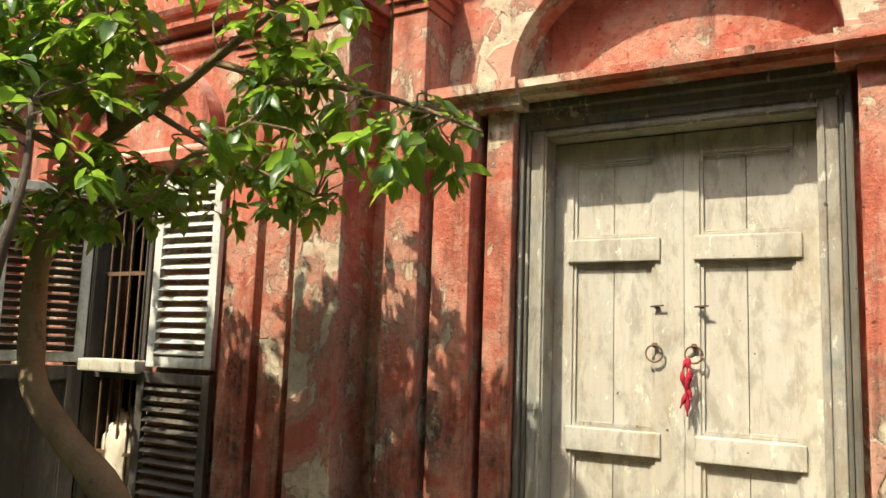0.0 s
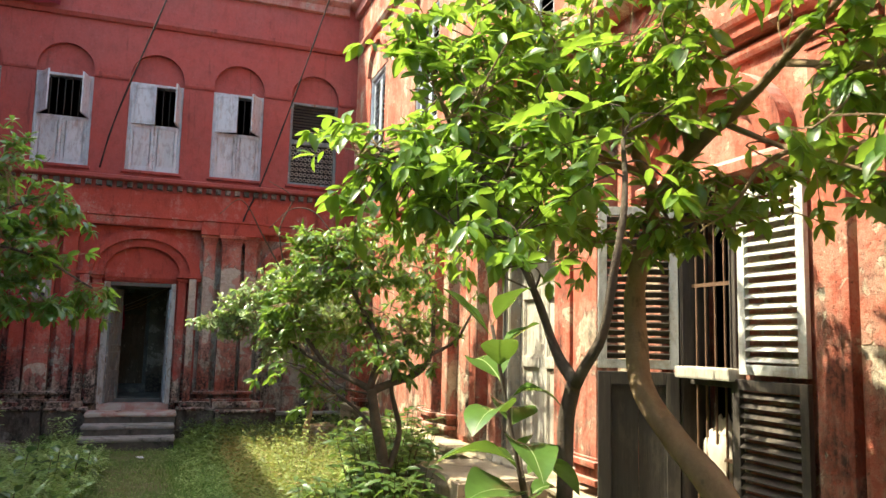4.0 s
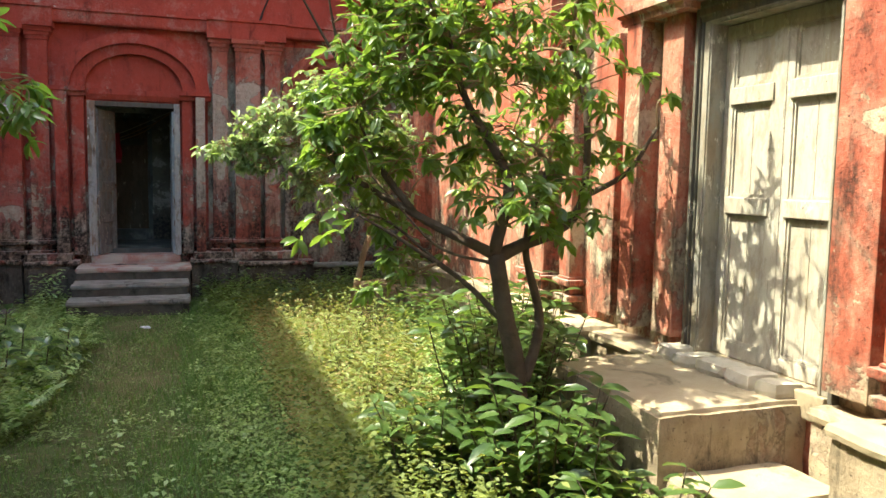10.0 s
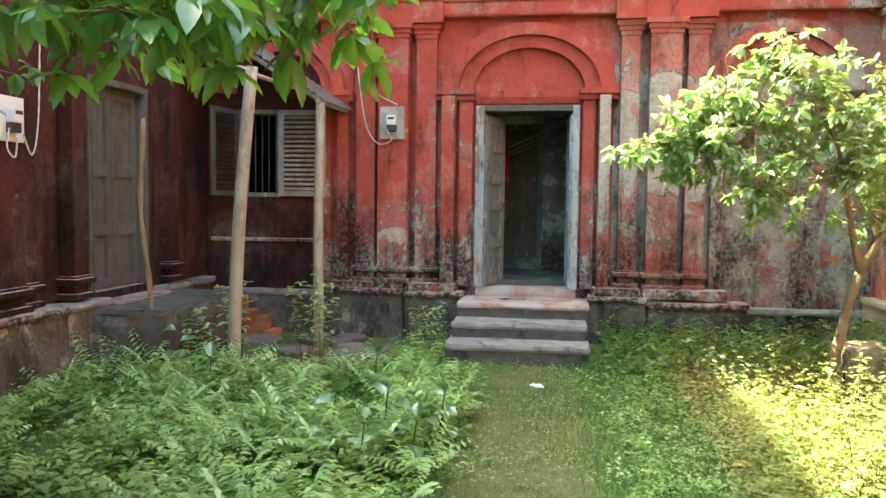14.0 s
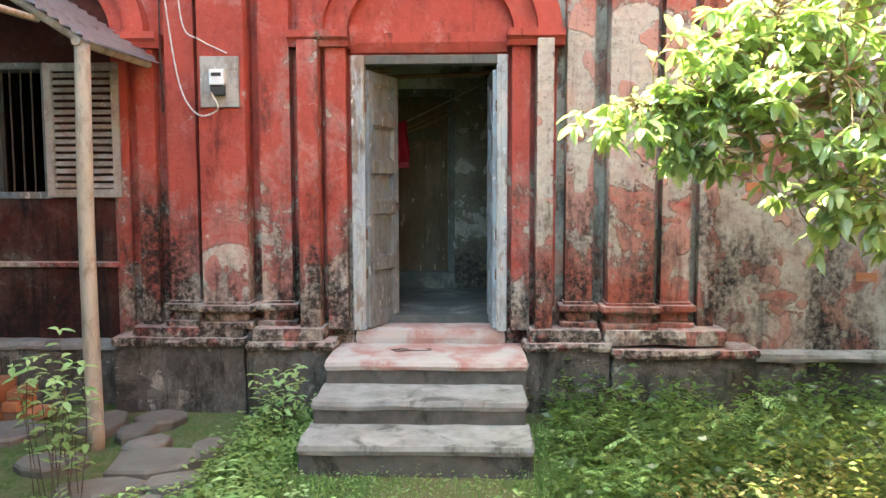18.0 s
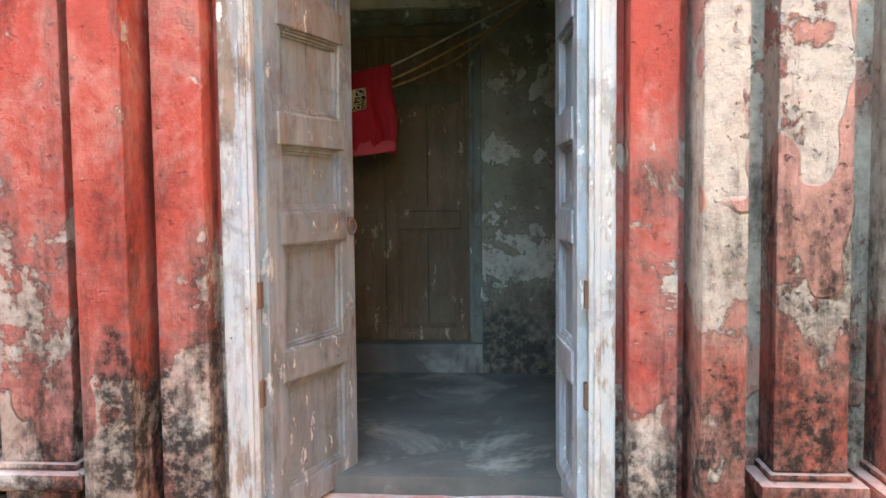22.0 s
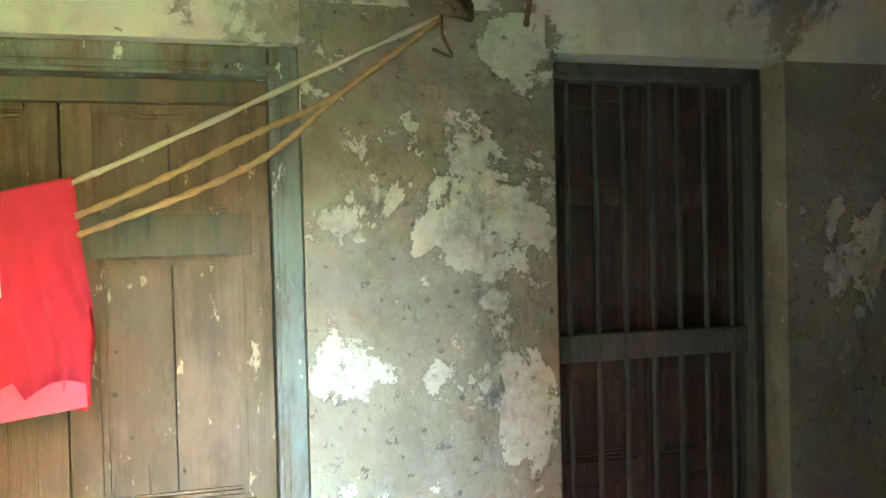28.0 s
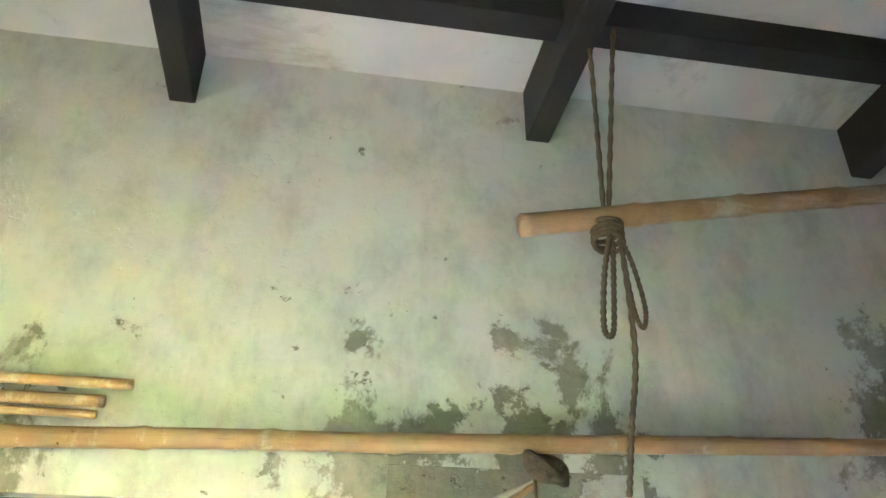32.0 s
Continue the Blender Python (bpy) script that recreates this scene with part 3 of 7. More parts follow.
IN_LOW = plaster("bare_plaster", (0.200, 0.181, 0.137), (0.148, 0.132, 0.100), (0.414, 0.400, 0.351), (0.311, 0.296, 0.252), 0.595, (0.75, 1.3, 0.0), stain=(0.02, 0.02, 0.022), stain_amt=0.85, scale=2.7, drip=0.15, rub=0.25, damp_stain=0.26, isles=0.0,
                 spots=((0.52, 2.24, 0.30, 0.19, 0.14), (0.66, 2.10, 0.14, 0.12, 0.12), (0.28, 1.83, 0.11, 0.075, 0.13), (0.47, 1.80, 0.10, 0.05, 0.12), (0.68, 1.70, 0.13, 0.13, 0.12), (0.36, 1.47, 0.22, 0.11, 0.15), (0.5, 1.26, 0.30, 0.14, 0.11), (0.73, 2.63, 0.11, 0.10, 0.16), (0.66, 1.95, 0.08, 0.06, 0.12), (1.73, 2.02, 0.16, 0.26, 0.104)))
IN_HIGH = plaster("whitewash", (0.474, 0.451, 0.403), (0.414, 0.400, 0.348), (0.148, 0.137, 0.104), (0.200, 0.185, 0.141), 0.69, (2.72, 3.1, 0.0), stain_amt=0.1, drip=0.1, scale=2.9, bump=0.22, rub=0.25, pit=0.06, isles=0.0,
                  spots=((0.24, 2.8, 0.308, 0.28, 0.168), (0.66, 2.88, 0.238, 0.238, 0.16), (0.5, 2.72, 0.42, 0.112, 0.16), (-0.68, 2.86, 0.28, 0.28, 0.16), (1.55, 2.86, 0.224, 0.308, 0.176), (0.8, 2.62, 0.196, 0.084, 0.144)))
IN_FLOOR = mottled("worn_floor", (0.05, 0.055, 0.05), (0.105, 0.11, 0.10), (0.22, 0.215, 0.19), 3.4, 0.7, 0.3, c_at=(0.54, 0.66))
BEAM = mottled("black_beam", (0.011, 0.009, 0.008), (0.022, 0.018, 0.015), None, 6, 0.6, 0.3)
CEIL = mottled("ceiling_wash", (0.475, 0.454, 0.418), (0.403, 0.382, 0.346), (0.288, 0.252, 0.209), 2.6, 0.9, 0.4, c_at=(0.54, 0.66))
LEAF = leafy("broad_leaf", (0.055, 0.12, 0.025), (0.13, 0.24, 0.05), (0.36, 0.56, 0.06), 0.42, 0.34)
LEAF_DARK = leafy("shade_leaf", (0.085, 0.18, 0.06), (0.16, 0.29, 0.085), (0.36, 0.60, 0.08), 0.5, 0.3, 0.8)
BROAD = leafy("glossy_broad_leaf", (0.05, 0.105, 0.025), (0.10, 0.185, 0.04), (0.24, 0.38, 0.05), 0.2, 0.25)
EAR = leafy("dark_broad_leaf", (0.045, 0.11, 0.05), (0.095, 0.20, 0.075), (0.16, 0.32, 0.06), 0.18, 0.3, 0.9)
MIDRIB = mottled("leaf_midrib", (0.24, 0.33, 0.10), (0.30, 0.38, 0.14), None, 40, 0.5)
CROWN_DARK = leafy("dark_crown_leaf", (0.05, 0.12, 0.04), (0.12, 0.235, 0.065), (0.32, 0.58, 0.07), 0.44, 0.28, 0.9)
LEAF_SILVER = leafy("small_leaf", (0.065, 0.13, 0.03), (0.15, 0.26, 0.06), (0.30, 0.46, 0.06), 0.42, 0.34, 0.6)
# greens lightened so the base colour carries the leaves' white sun gloss
LEAF_GLOSS = leafy("sheen_paled_leaf", (0.15, 0.235, 0.085), (0.38, 0.48, 0.25), (0.50, 0.68, 0.18), 0.36, 0.36, 1.0)
BUSH_LEAF = leafy("bush_leaf", (0.045, 0.095, 0.028), (0.095, 0.165, 0.045), (0.22, 0.34, 0.05), 0.32, 0.33, 0.6)
FERN = leafy("fern_leaf", (0.26, 0.43, 0.16), (0.46, 0.64, 0.27), (0.46, 0.64, 0.18), 0.38, 0.35, 0.8)
WEED = leafy("weed_leaf", (0.12, 0.17, 0.045), (0.26, 0.31, 0.085), (0.36, 0.40, 0.07), 0.32, 0.6)
GRASS = leafy("grass", (0.06, 0.16, 0.04), (0.19, 0.33, 0.09), (0.24, 0.40, 0.06), 0.28, 0.5)
WEED_SHADE = leafy("shade_weed", (0.13, 0.23, 0.07), (0.27, 0.39, 0.12), (0.28, 0.42, 0.08), 0.3, 0.45)
DRY = leafy("dry_weed", (0.28, 0.23, 0.085), (0.40, 0.33, 0.13), (0.38, 0.30, 0.09), 0.3, 0.7)
BARK = mottled("bark", (0.23, 0.155, 0.09), (0.36, 0.255, 0.15), (0.10, 0.08, 0.05), 9, 0.95, 0.9, 0.02, (1, 1, 0.6))
BARK_DARK = mottled("dark_bark", (0.08, 0.06, 0.045), (0.14, 0.11, 0.08), (0.05, 0.045, 0.03), 9, 0.95, 0.9, 0.02)
EARTH = earth("courtyard_earth")
W_GREY = timber("grey_green_door", (0.085, 0.088, 0.078), (0.14, 0.14, 0.125), (0.10, 0.075, 0.055), dirt=0.55)
PARAPET = plaster("roof_plaster", (0.42, 0.2, 0.17), (0.34, 0.12, 0.1), (0.5, 0.45, 0.4), (0.3, 0.2, 0.18), 0.6, (0.1, 0.2, 0.0), stain_amt=0.4)


# ---------- plan ----------
XE, XW, YS = 3.7, -3.75, -20.0
NORTH = plane_of((0, 0, 0), (1, 0, 0), (0, -1, 0))
EAST = plane_of((XE, 0, 0), (0, -1, 0), (-1, 0, 0))
WEST = plane_of((XW, 0, 0), (0, 1, 0), (1, 0, 0))
TOP_N, TOP_E, TOP_W, STOREY = 8.3, 8.3, 8.5, 4.28


def structure(ob, label, category="wall"):
    return tagged(ob, label, category, kind="structure")


def wall(name, m, u0, u1, z0, z1, holes, material, label, thick=0.3, extra=None):
    bm = cells(bmesh.new(), u0, u1, z0, z1, holes, -thick, 0.0)
    if extra:
        extra(bm)
    return structure(obj(name, bm, material, m=m), label)


# the ground: one sheet, finer in the courtyard
def ground():
    xs = [-300, -60, -12] + [-4.2 + 0.2 * i for i in range(43)] + [12, 60, 300]
    ys = [-300, -60, -24] + [-20.4 + 0.24 * i for i in range(87)] + [6, 60, 300]
    verts = []
    for y in ys:
        for x in xs:
            inside = -4.3 < x < 4.3 and -20.5 < y < 0.5
            h = 0.05 * noise.noise((x * 0.7, y * 0.7, 0.0)) + 0.02 * noise.noise((x * 3, y * 3, 5.0)) if inside else -0.06
            verts.append((x, y, h - 0.02))
    n = len(xs)
    faces = [(j * n + i, j * n + i + 1, (j + 1) * n + i + 1, (j + 1) * n + i) for j in range(len(ys) - 1) for i in range(n - 1)]
    return structure(raw("ground", verts, faces, EARTH, smooth=True), "mossy trodden earth of the courtyard", "ground")


ground()

# openings
N_DOOR = (-0.54, 0.616, 0.46, 2.61)
N_WIN = (-3.36, -2.84, 1.56, 2.58)
UP = [-2.82, -1.40, 0.08, 1.50, 2.90]
UP_HALF, UP_Z0, UP_SPR, UP_TOP = 0.45, 4.57, 6.25, 6.72
E_DOORB = (7.19, 8.31, 0.60, 2.72)
E_WIN = (9.93, 10.49, 0.62, 2.74)
E_DOORA = (12.94, 14.18, 0.60, 2.78)
W_DOOR = (-2.42, -1.40, 0.66, 2.62)
W_BLUE = (-5.1, -4.36, 0.66, 2.70)

wall_nb = wall("wall_north_bay", NORTH, XW, -2.36, 0, STOREY, [N_WIN], SHADE_STAINED, "dark red wall bay, damp stains and the lean-to's shade both in its colour")
wall_n = wall("wall_north", NORTH, -2.36, 0.98, 0, STOREY, [N_DOOR], RED, "red limewashed courtyard wall, damp and peeling at its foot")
wall_nf = wall("wall_north_frieze", NORTH, 0.98, XE, 3.48, STOREY, [], RED, "red limewashed frieze above the worn wall")
wall_nw = wall("wall_north_worn", NORTH, 0.98, XE, 0, 3.48, [], WORN_BAY, "courtyard wall worn to grey plaster with red patches")


def upper_arches(bm):
    for u in UP:
        spandrels(bm, u, UP_HALF, UP_SPR, UP_TOP, UP_HALF, -0.3, 0.0)


wall_nu = wall("wall_north_upper", NORTH, XW, XE, STOREY, TOP_N, [(u - UP_HALF, u + UP_HALF, UP_Z0, UP_TOP) for u in UP], UPPER,
               "red upper storey wall with arched window recesses", extra=upper_arches)
wall_e = wall("wall_east", EAST, -0.3, 20.0, 0, STOREY, [E_DOORB, E_WIN, E_DOORA], RED_SUN, "orange-red limewashed wall in a sunlit tone, plaster flaking")
E_UP = [1.6, 4.3, 7.6, 10.2, 13.65]
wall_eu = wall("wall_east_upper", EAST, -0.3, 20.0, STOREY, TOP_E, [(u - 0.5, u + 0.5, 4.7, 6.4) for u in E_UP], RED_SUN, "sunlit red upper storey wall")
wall_w = wall("wall_west", WEST, -20.0, 0.3, 0, STOREY, [W_DOOR, W_BLUE], SHADE_STAINED, "dark red courtyard wall, damp stains and shade both in its colour")
wall_wu = wall("wall_west_upper", WEST, -20.0, 0.3, STOREY, TOP_W, [(u - 0.5, u + 0.5, 4.7, 6.4) for u in (-2.4, -5.4, -8.4, -11.4)], UPPER, "red upper storey wall in shade")
# added unseen wall; low height and neutral cement govern sky light and bounce
bm = box(bmesh.new(), XW - 0.3, XE + 0.3, YS - 0.3, YS, 0, 5.0)
wall_s = structure(obj("wall_south", bm, PLINTH_SUN), "plain unseen cement wall added to close the courtyard")

# shells added behind the openings; near-black colour stands in for missing light
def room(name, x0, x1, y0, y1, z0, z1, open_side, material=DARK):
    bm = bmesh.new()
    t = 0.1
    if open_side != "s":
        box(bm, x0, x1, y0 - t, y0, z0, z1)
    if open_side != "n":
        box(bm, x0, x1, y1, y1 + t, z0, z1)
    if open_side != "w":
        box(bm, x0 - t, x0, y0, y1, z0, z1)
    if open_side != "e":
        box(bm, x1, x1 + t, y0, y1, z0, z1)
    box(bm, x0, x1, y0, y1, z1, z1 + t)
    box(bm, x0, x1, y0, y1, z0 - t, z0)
    return structure(obj(name, bm, material), "near-black shell added as a room behind the wall", "room")


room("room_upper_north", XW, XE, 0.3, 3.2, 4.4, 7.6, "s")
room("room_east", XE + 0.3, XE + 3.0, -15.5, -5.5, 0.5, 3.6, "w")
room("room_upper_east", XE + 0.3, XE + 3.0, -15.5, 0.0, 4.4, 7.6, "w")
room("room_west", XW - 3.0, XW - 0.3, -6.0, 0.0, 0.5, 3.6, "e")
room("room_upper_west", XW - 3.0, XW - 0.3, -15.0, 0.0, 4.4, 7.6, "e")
for nm, x0, x1, y0, y1, z in (("roof_north", XW - 0.3, XE + 0.3, 0.02, 3.4, TOP_N), ("roof_east", XE + 0.02, XE + 3.2, -20.3, -0.3, TOP_E), ("roof_west", XW - 3.2, XW - 0.02, -20.3, 0.0, TOP_W)):
    structure(obj(nm, box(bmesh.new(), x0, x1, y0, y1, z, z + 0.15), PARAPET), "flat plastered roof of the wing", "roof")
for nm, m, u0, u1, z in (("cornice_north", NORTH, XW, XE - 0.22, TOP_N), ("cornice_east", EAST, 0.0, 20, TOP_E), ("cornice_west", WEST, -20, -0.22, TOP_W)):
    bm = run(bmesh.new(), [(0, z - 0.35), (0.08, z - 0.33), (0.1, z - 0.2), (0.2, z - 0.12), (0.22, z + 0.02), (0, z + 0.02)], u0, u1)
    structure(obj(nm, bm, PARAPET, m=m), "weathered moulded roof cornice", "cornice")


# ---------- mouldings shared by the wings ----------
def band(name, parent, m, u0, u1, prof, material):
    return part(name, run(bmesh.new(), prof, u0, u1), material, parent, m=m)


def pilaster(parent, m, u0, u1, z0, z1, d, material, base=True, cap=True):
    """A flat pilaster with a moulded foot and head."""
    bm = bmesh.new()
    d *= 1.6 if m is NORTH else 1.25
    zb = z0 + (0.2 if base else 0)
    zc = z1 - (0.16 if cap else 0)
    box(bm, u0 + 0.02, u1 - 0.02, -0.01, d, zb, zc, 0.008)
    if base:
        for a, b, o in ((0.0, 0.05, 0.035), (0.05, 0.115, -0.004), (0.115, 0.13, 0.018), (0.13, 0.178, 0.045), (0.178, 0.2, 0.012)):
            box(bm, u0 + 0.02 - o, u1 - 0.02 + o, -0.01, d + o, z0 + a, z0 + b, 0.012)
    if cap:
        for a, b, o in ((0.0, 0.05, 0.012), (0.05, 0.1, 0.03), (0.1, 0.16, 0.055)):
            box(bm, u0 + 0.02 - o, u1 - 0.02 + o, -0.01, d + o, zc + a, zc + b, 0.006)
    return part("pilaster", bm, material, parent, m=m)


def arch(parent, m, u, z, rx, rise, rings, material):
    """Stepped arch mouldings; rings: (inner share, outer share, how far proud)."""
    k = rise / rx
    for a, b, d in rings:
        bm = ring(bmesh.new(), u, 0, rx * a, rx * b, -0.01, d, 28)
        for v in bm.verts:
            v.co.z = z + v.co.z * k
        part("archivolt", bm, material, parent, m=m)


# north wing, ground floor
PZ0, PZ1 = 0.60, 3.50
for u0, u1, d, mat in ((-1.92, -1.66, 0.08, RED), (-1.65, -1.27, 0.13, RED), (-1.23, -0.96, 0.08, RED), (1.02, 1.26, 0.08, WORN), (1.32, 1.69, 0.13, WORN), (1.72, 1.97, 0.08, WORN)):
    pilaster(wall_n if u0 < 0.9 else wall_nw, NORTH, u0, u1, PZ0, PZ1, d, mat)
for u0, u1, d, mat in ((-0.93, -0.74, 0.13, RED), (-0.74, -0.55, 0.07, RED), (0.625, 0.80, 0.07, RED), (0.80, 0.96, 0.13, WORN), (2.0, 2.16, 0.06, WORN), (-2.16, -1.98, 0.06, RED), (-2.34, -2.2, 0.03, RED)):
    pilaster(wall_n if u0 < 0.75 else wall_nw, NORTH, u0, u1, 0.58, 2.70, d, mat, base=False, cap=False)
SPRING = [(-0.01, 2.66), (0.15, 2.66), (0.16, 2.70), (0.2, 2.72), (0.2, 2.77), (-0.01, 2.77)]
for u0, u1, p in ((-0.98, -0.54, wall_n), (0.61, 1.02, wall_n), (-2.24, -1.94, wall_n), (1.98, 2.24, wall_nw)):
    band("impost", p, NORTH, u0, u1, SPRING, RED if u0 < 0.9 else WORN)
band("lintel_band", wall_n, NORTH, -0.54, 0.61, [(-0.01, 2.63), (0.03, 2.63), (0.06, 2.70), (0.06, 2.77), (-0.01, 2.77)], RED)
arch(wall_n, NORTH, 0.05, 2.77, 0.95, 0.73, ((0.82, 1.0, 0.15), (0.64, 0.82, 0.09)), RED)
arch(wall_nw, NORTH, 2.75, 2.74, 0.78, 0.74, ((0.82, 1.0, 0.13), (0.66, 0.82, 0.07)), WORN)
arch(wall_n, NORTH, -2.85, 2.77, 0.80, 0.72, ((0.82, 1.0, 0.13), (0.66, 0.82, 0.07)), RED)
for p, a, b in ((wall_n, XW, 0.98), (wall_nw, 0.98, XE)):
    band("architrave", p, NORTH, a, b, [(-0.01, 3.575), (0.15, 3.575), (0.16, 3.60), (0.16, 3.72), (0.185, 3.735), (0.185, 3.765), (-0.01, 3.775)], RED)
    band("frieze", p, NORTH, a, b, [(-0.01, 3.77), (0.12, 3.77), (0.12, 4.21), (-0.01, 4.21)], RED)
for p, a, b in ((wall_n, -1.97, -0.90), (wall_nw, 0.97, 2.02)):
    band("pilaster_block", p, NORTH, a, b, [(-0.01, 3.50), (0.235, 3.50), (0.24, 3.60), (0.24, 3.72), (0.265, 3.735), (0.265, 3.768), (-0.01, 3.78)], RED)
band("string_course", wall_nu, NORTH, XW, XE, [(-0.01, 4.20), (0.125, 4.20), (0.125, 4.33), (0.21, 4.33), (0.25, 4.36), (0.25, 4.41), (0.05, 4.46), (-0.01, 4.46)], UPPER)
dent = box(bmesh.new(), -0.045, 0.045, 0.12, 0.20, -0.045, 0.045, 0.008)
d0 = part("dentil", dent, PLINTH, wall_nu, m=NORTH)
d0.location = (XW + 0.08, 0, 4.275)
for i in range(1, 46):
    o = new("dentil", d0.data)
    o.parent, o.location = wall_nu, (XW + 0.08 + 0.163 * i, 0, 4.275)
for a, b in zip([XW, *[u + UP_HALF + 0.0 for u in UP]], [*[u - UP_HALF for u in UP], XE]):
    band("impost_band", wall_nu, NORTH, a, b, [(-0.01, 6.16), (0.02, 6.16), (0.035, 6.2), (0.035, 6.25), (-0.01, 6.25)], UPPER)
band("upper_frieze", wall_nu, NORTH, XW, XE, [(-0.01, 7.18), (0.05, 7.18), (0.09, 7.24), (0.09, 7.3), (-0.01, 7.3)], UPPER)


def plinth(name, m, runs, material, label):
    """runs: (u0, u1, top, how far proud)."""
    root = None
    for i, (u0, u1, z, d) in enumerate(runs):
        bm = worn_box(u0, u1, 0.0, d, -0.15, z - 0.015, 0.12, 0.012, u0)
        if root is None:
            root = structure(obj(name, bm, material, m=m), label, "plinth")
        else:
            part("pedestal", bm, material, root, m=m)
        part("ledge", worn_box(u0 - 0.012, u1 + 0.012, -0.03, d + 0.03, z - 0.04, z + 0.022, 0.1, 0.012, u1), RED if (material is PLINTH and d > 0.25) else SAND if material is PLINTH_SUN else STEP, root, m=m)
    return root


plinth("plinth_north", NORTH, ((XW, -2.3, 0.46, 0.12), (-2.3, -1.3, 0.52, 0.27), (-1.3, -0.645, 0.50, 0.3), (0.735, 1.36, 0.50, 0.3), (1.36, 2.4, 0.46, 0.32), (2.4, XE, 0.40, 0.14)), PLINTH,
       "dark stained cement plinth under the red wall, toned for its shaded side")
for u0, u1, d, p in ((-2.18, -1.32, 0.235, wall_n), (-1.3, -0.72, 0.265, wall_n), (0.76, 1.3, 0.265, wall_nw), (1.3, 2.2, 0.28, wall_nw)):
    part("base_course", worn_box(u0, u1, -0.03, d + 0.01, 0.50, 0.612, 0.08, 0.008, u0), RED, p, m=NORTH)

# east wing, ground floor
for u0, u1, d in ((4.78, 5.0, 0.1), (5.1, 5.45, 0.16), (5.55, 5.77, 0.1), (8.68, 8.90, 0.1), (8.93, 9.29, 0.2), (9.34, 9.56, 0.1), (11.18, 11.44, 0.1), (11.48, 11.69, 0.12), (11.79, 12.10, 0.22), (12.275, 12.505, 0.18), (14.95, 15.2, 0.12), (15.3, 15.7, 0.2), (15.8, 16.05, 0.12), (1.0, 1.25, 0.1), (1.35, 1.72, 0.16)):
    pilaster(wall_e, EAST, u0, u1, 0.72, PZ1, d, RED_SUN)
for u0, u1, d in ((6.52, 6.74, 0.13), (6.84, 7.10, 0.07), (8.33, 8.64, 0.09), (12.505, 12.735, 0.14), (12.735, 12.905, 0.08), (14.23, 14.55, 0.1), (14.6, 14.8, 0.15), (9.62, 9.84, 0.06), (5.95, 6.3, 0.05)):
    pilaster(wall_e, EAST, u0, u1, 0.70, 2.76 if u0 < 10 else 2.84, d, RED_SUN, base=False, cap=False)
for u0, u1, lift in ((6.48, 7.19, 0.09), (8.31, 8.70, 0.09), (12.50, 12.94, 0.17), (14.18, 14.9, 0.17)):
    band("impost", wall_e, EAST, u0, u1, [(d + 0.02, z + lift) for d, z in SPRING], RED_SUN)
for u0, u1, z in ((7.19, 8.31, 2.79), (12.94, 14.18, 2.87)):
    band("lintel_band", wall_e, EAST, u0, u1, [(-0.01, z), (0.15, z), (0.155, z + 0.02), (0.19, z + 0.03), (0.19, z + 0.065), (-0.01, z + 0.075)], RED_SUN)
    band("timber_lintel", wall_e, EAST, u0 - 0.03, u1 + 0.03, [(-0.12, z - 0.12), (0.03, z - 0.12), (0.035, z - 0.09), (0.045, z - 0.08), (0.045, z - 0.045), (0.06, z - 0.035), (0.06, z - 0.002), (-0.12, z - 0.002)], DARK_FRAME)
    arch(wall_e, EAST, (u0 + u1) / 2, z + 0.075, 0.82, 0.66, ((0.80, 1.0, 0.19), (1.0, 1.12, 0.06)), RED_SUN)
arch(wall_e, EAST, 10.2, 2.95, 0.80, 0.55, ((0.82, 1.0, 0.12), (0.68, 0.82, 0.06)), RED_SUN)
band("window_head", wall_e, EAST, 9.6, 11.16, [(-0.01, 2.75), (0.09, 2.75), (0.13, 2.79), (0.13, 2.85), (0.02, 2.91), (-0.01, 2.91)], RED_SUN)
for z0, z1, d in ((3.50, 3.56, 0.05), (3.60, 3.66, 0.1), (3.76, 3.82, 0.05)):
    band("frieze", wall_e, EAST, 0, 20, [(-0.01, z0), (d * 0.7, z0), (d, z0 + 0.03), (d, z1), (-0.01, z1)], RED_SUN)
band("string_course", wall_eu, EAST, 0.17, 20, [(-0.01, 4.30), (0.10, 4.32), (0.16, 4.38), (0.16, 4.46), (0.05, 4.50), (-0.01, 4.50)], RED_SUN)
band("upper_frieze", wall_eu, EAST, 0.1, 20, [(-0.01, 7.18), (0.05, 7.18), (0.09, 7.24), (0.09, 7.3), (-0.01, 7.3)], RED_SUN)
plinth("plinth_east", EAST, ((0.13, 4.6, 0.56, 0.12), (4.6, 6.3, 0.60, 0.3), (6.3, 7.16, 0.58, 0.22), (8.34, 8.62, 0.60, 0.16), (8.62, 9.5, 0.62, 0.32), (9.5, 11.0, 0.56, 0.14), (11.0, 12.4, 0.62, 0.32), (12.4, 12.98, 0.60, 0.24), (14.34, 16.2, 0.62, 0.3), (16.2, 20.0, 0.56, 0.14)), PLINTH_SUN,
       "sandy cement plinth in a sunlit tone, cracked and stained")
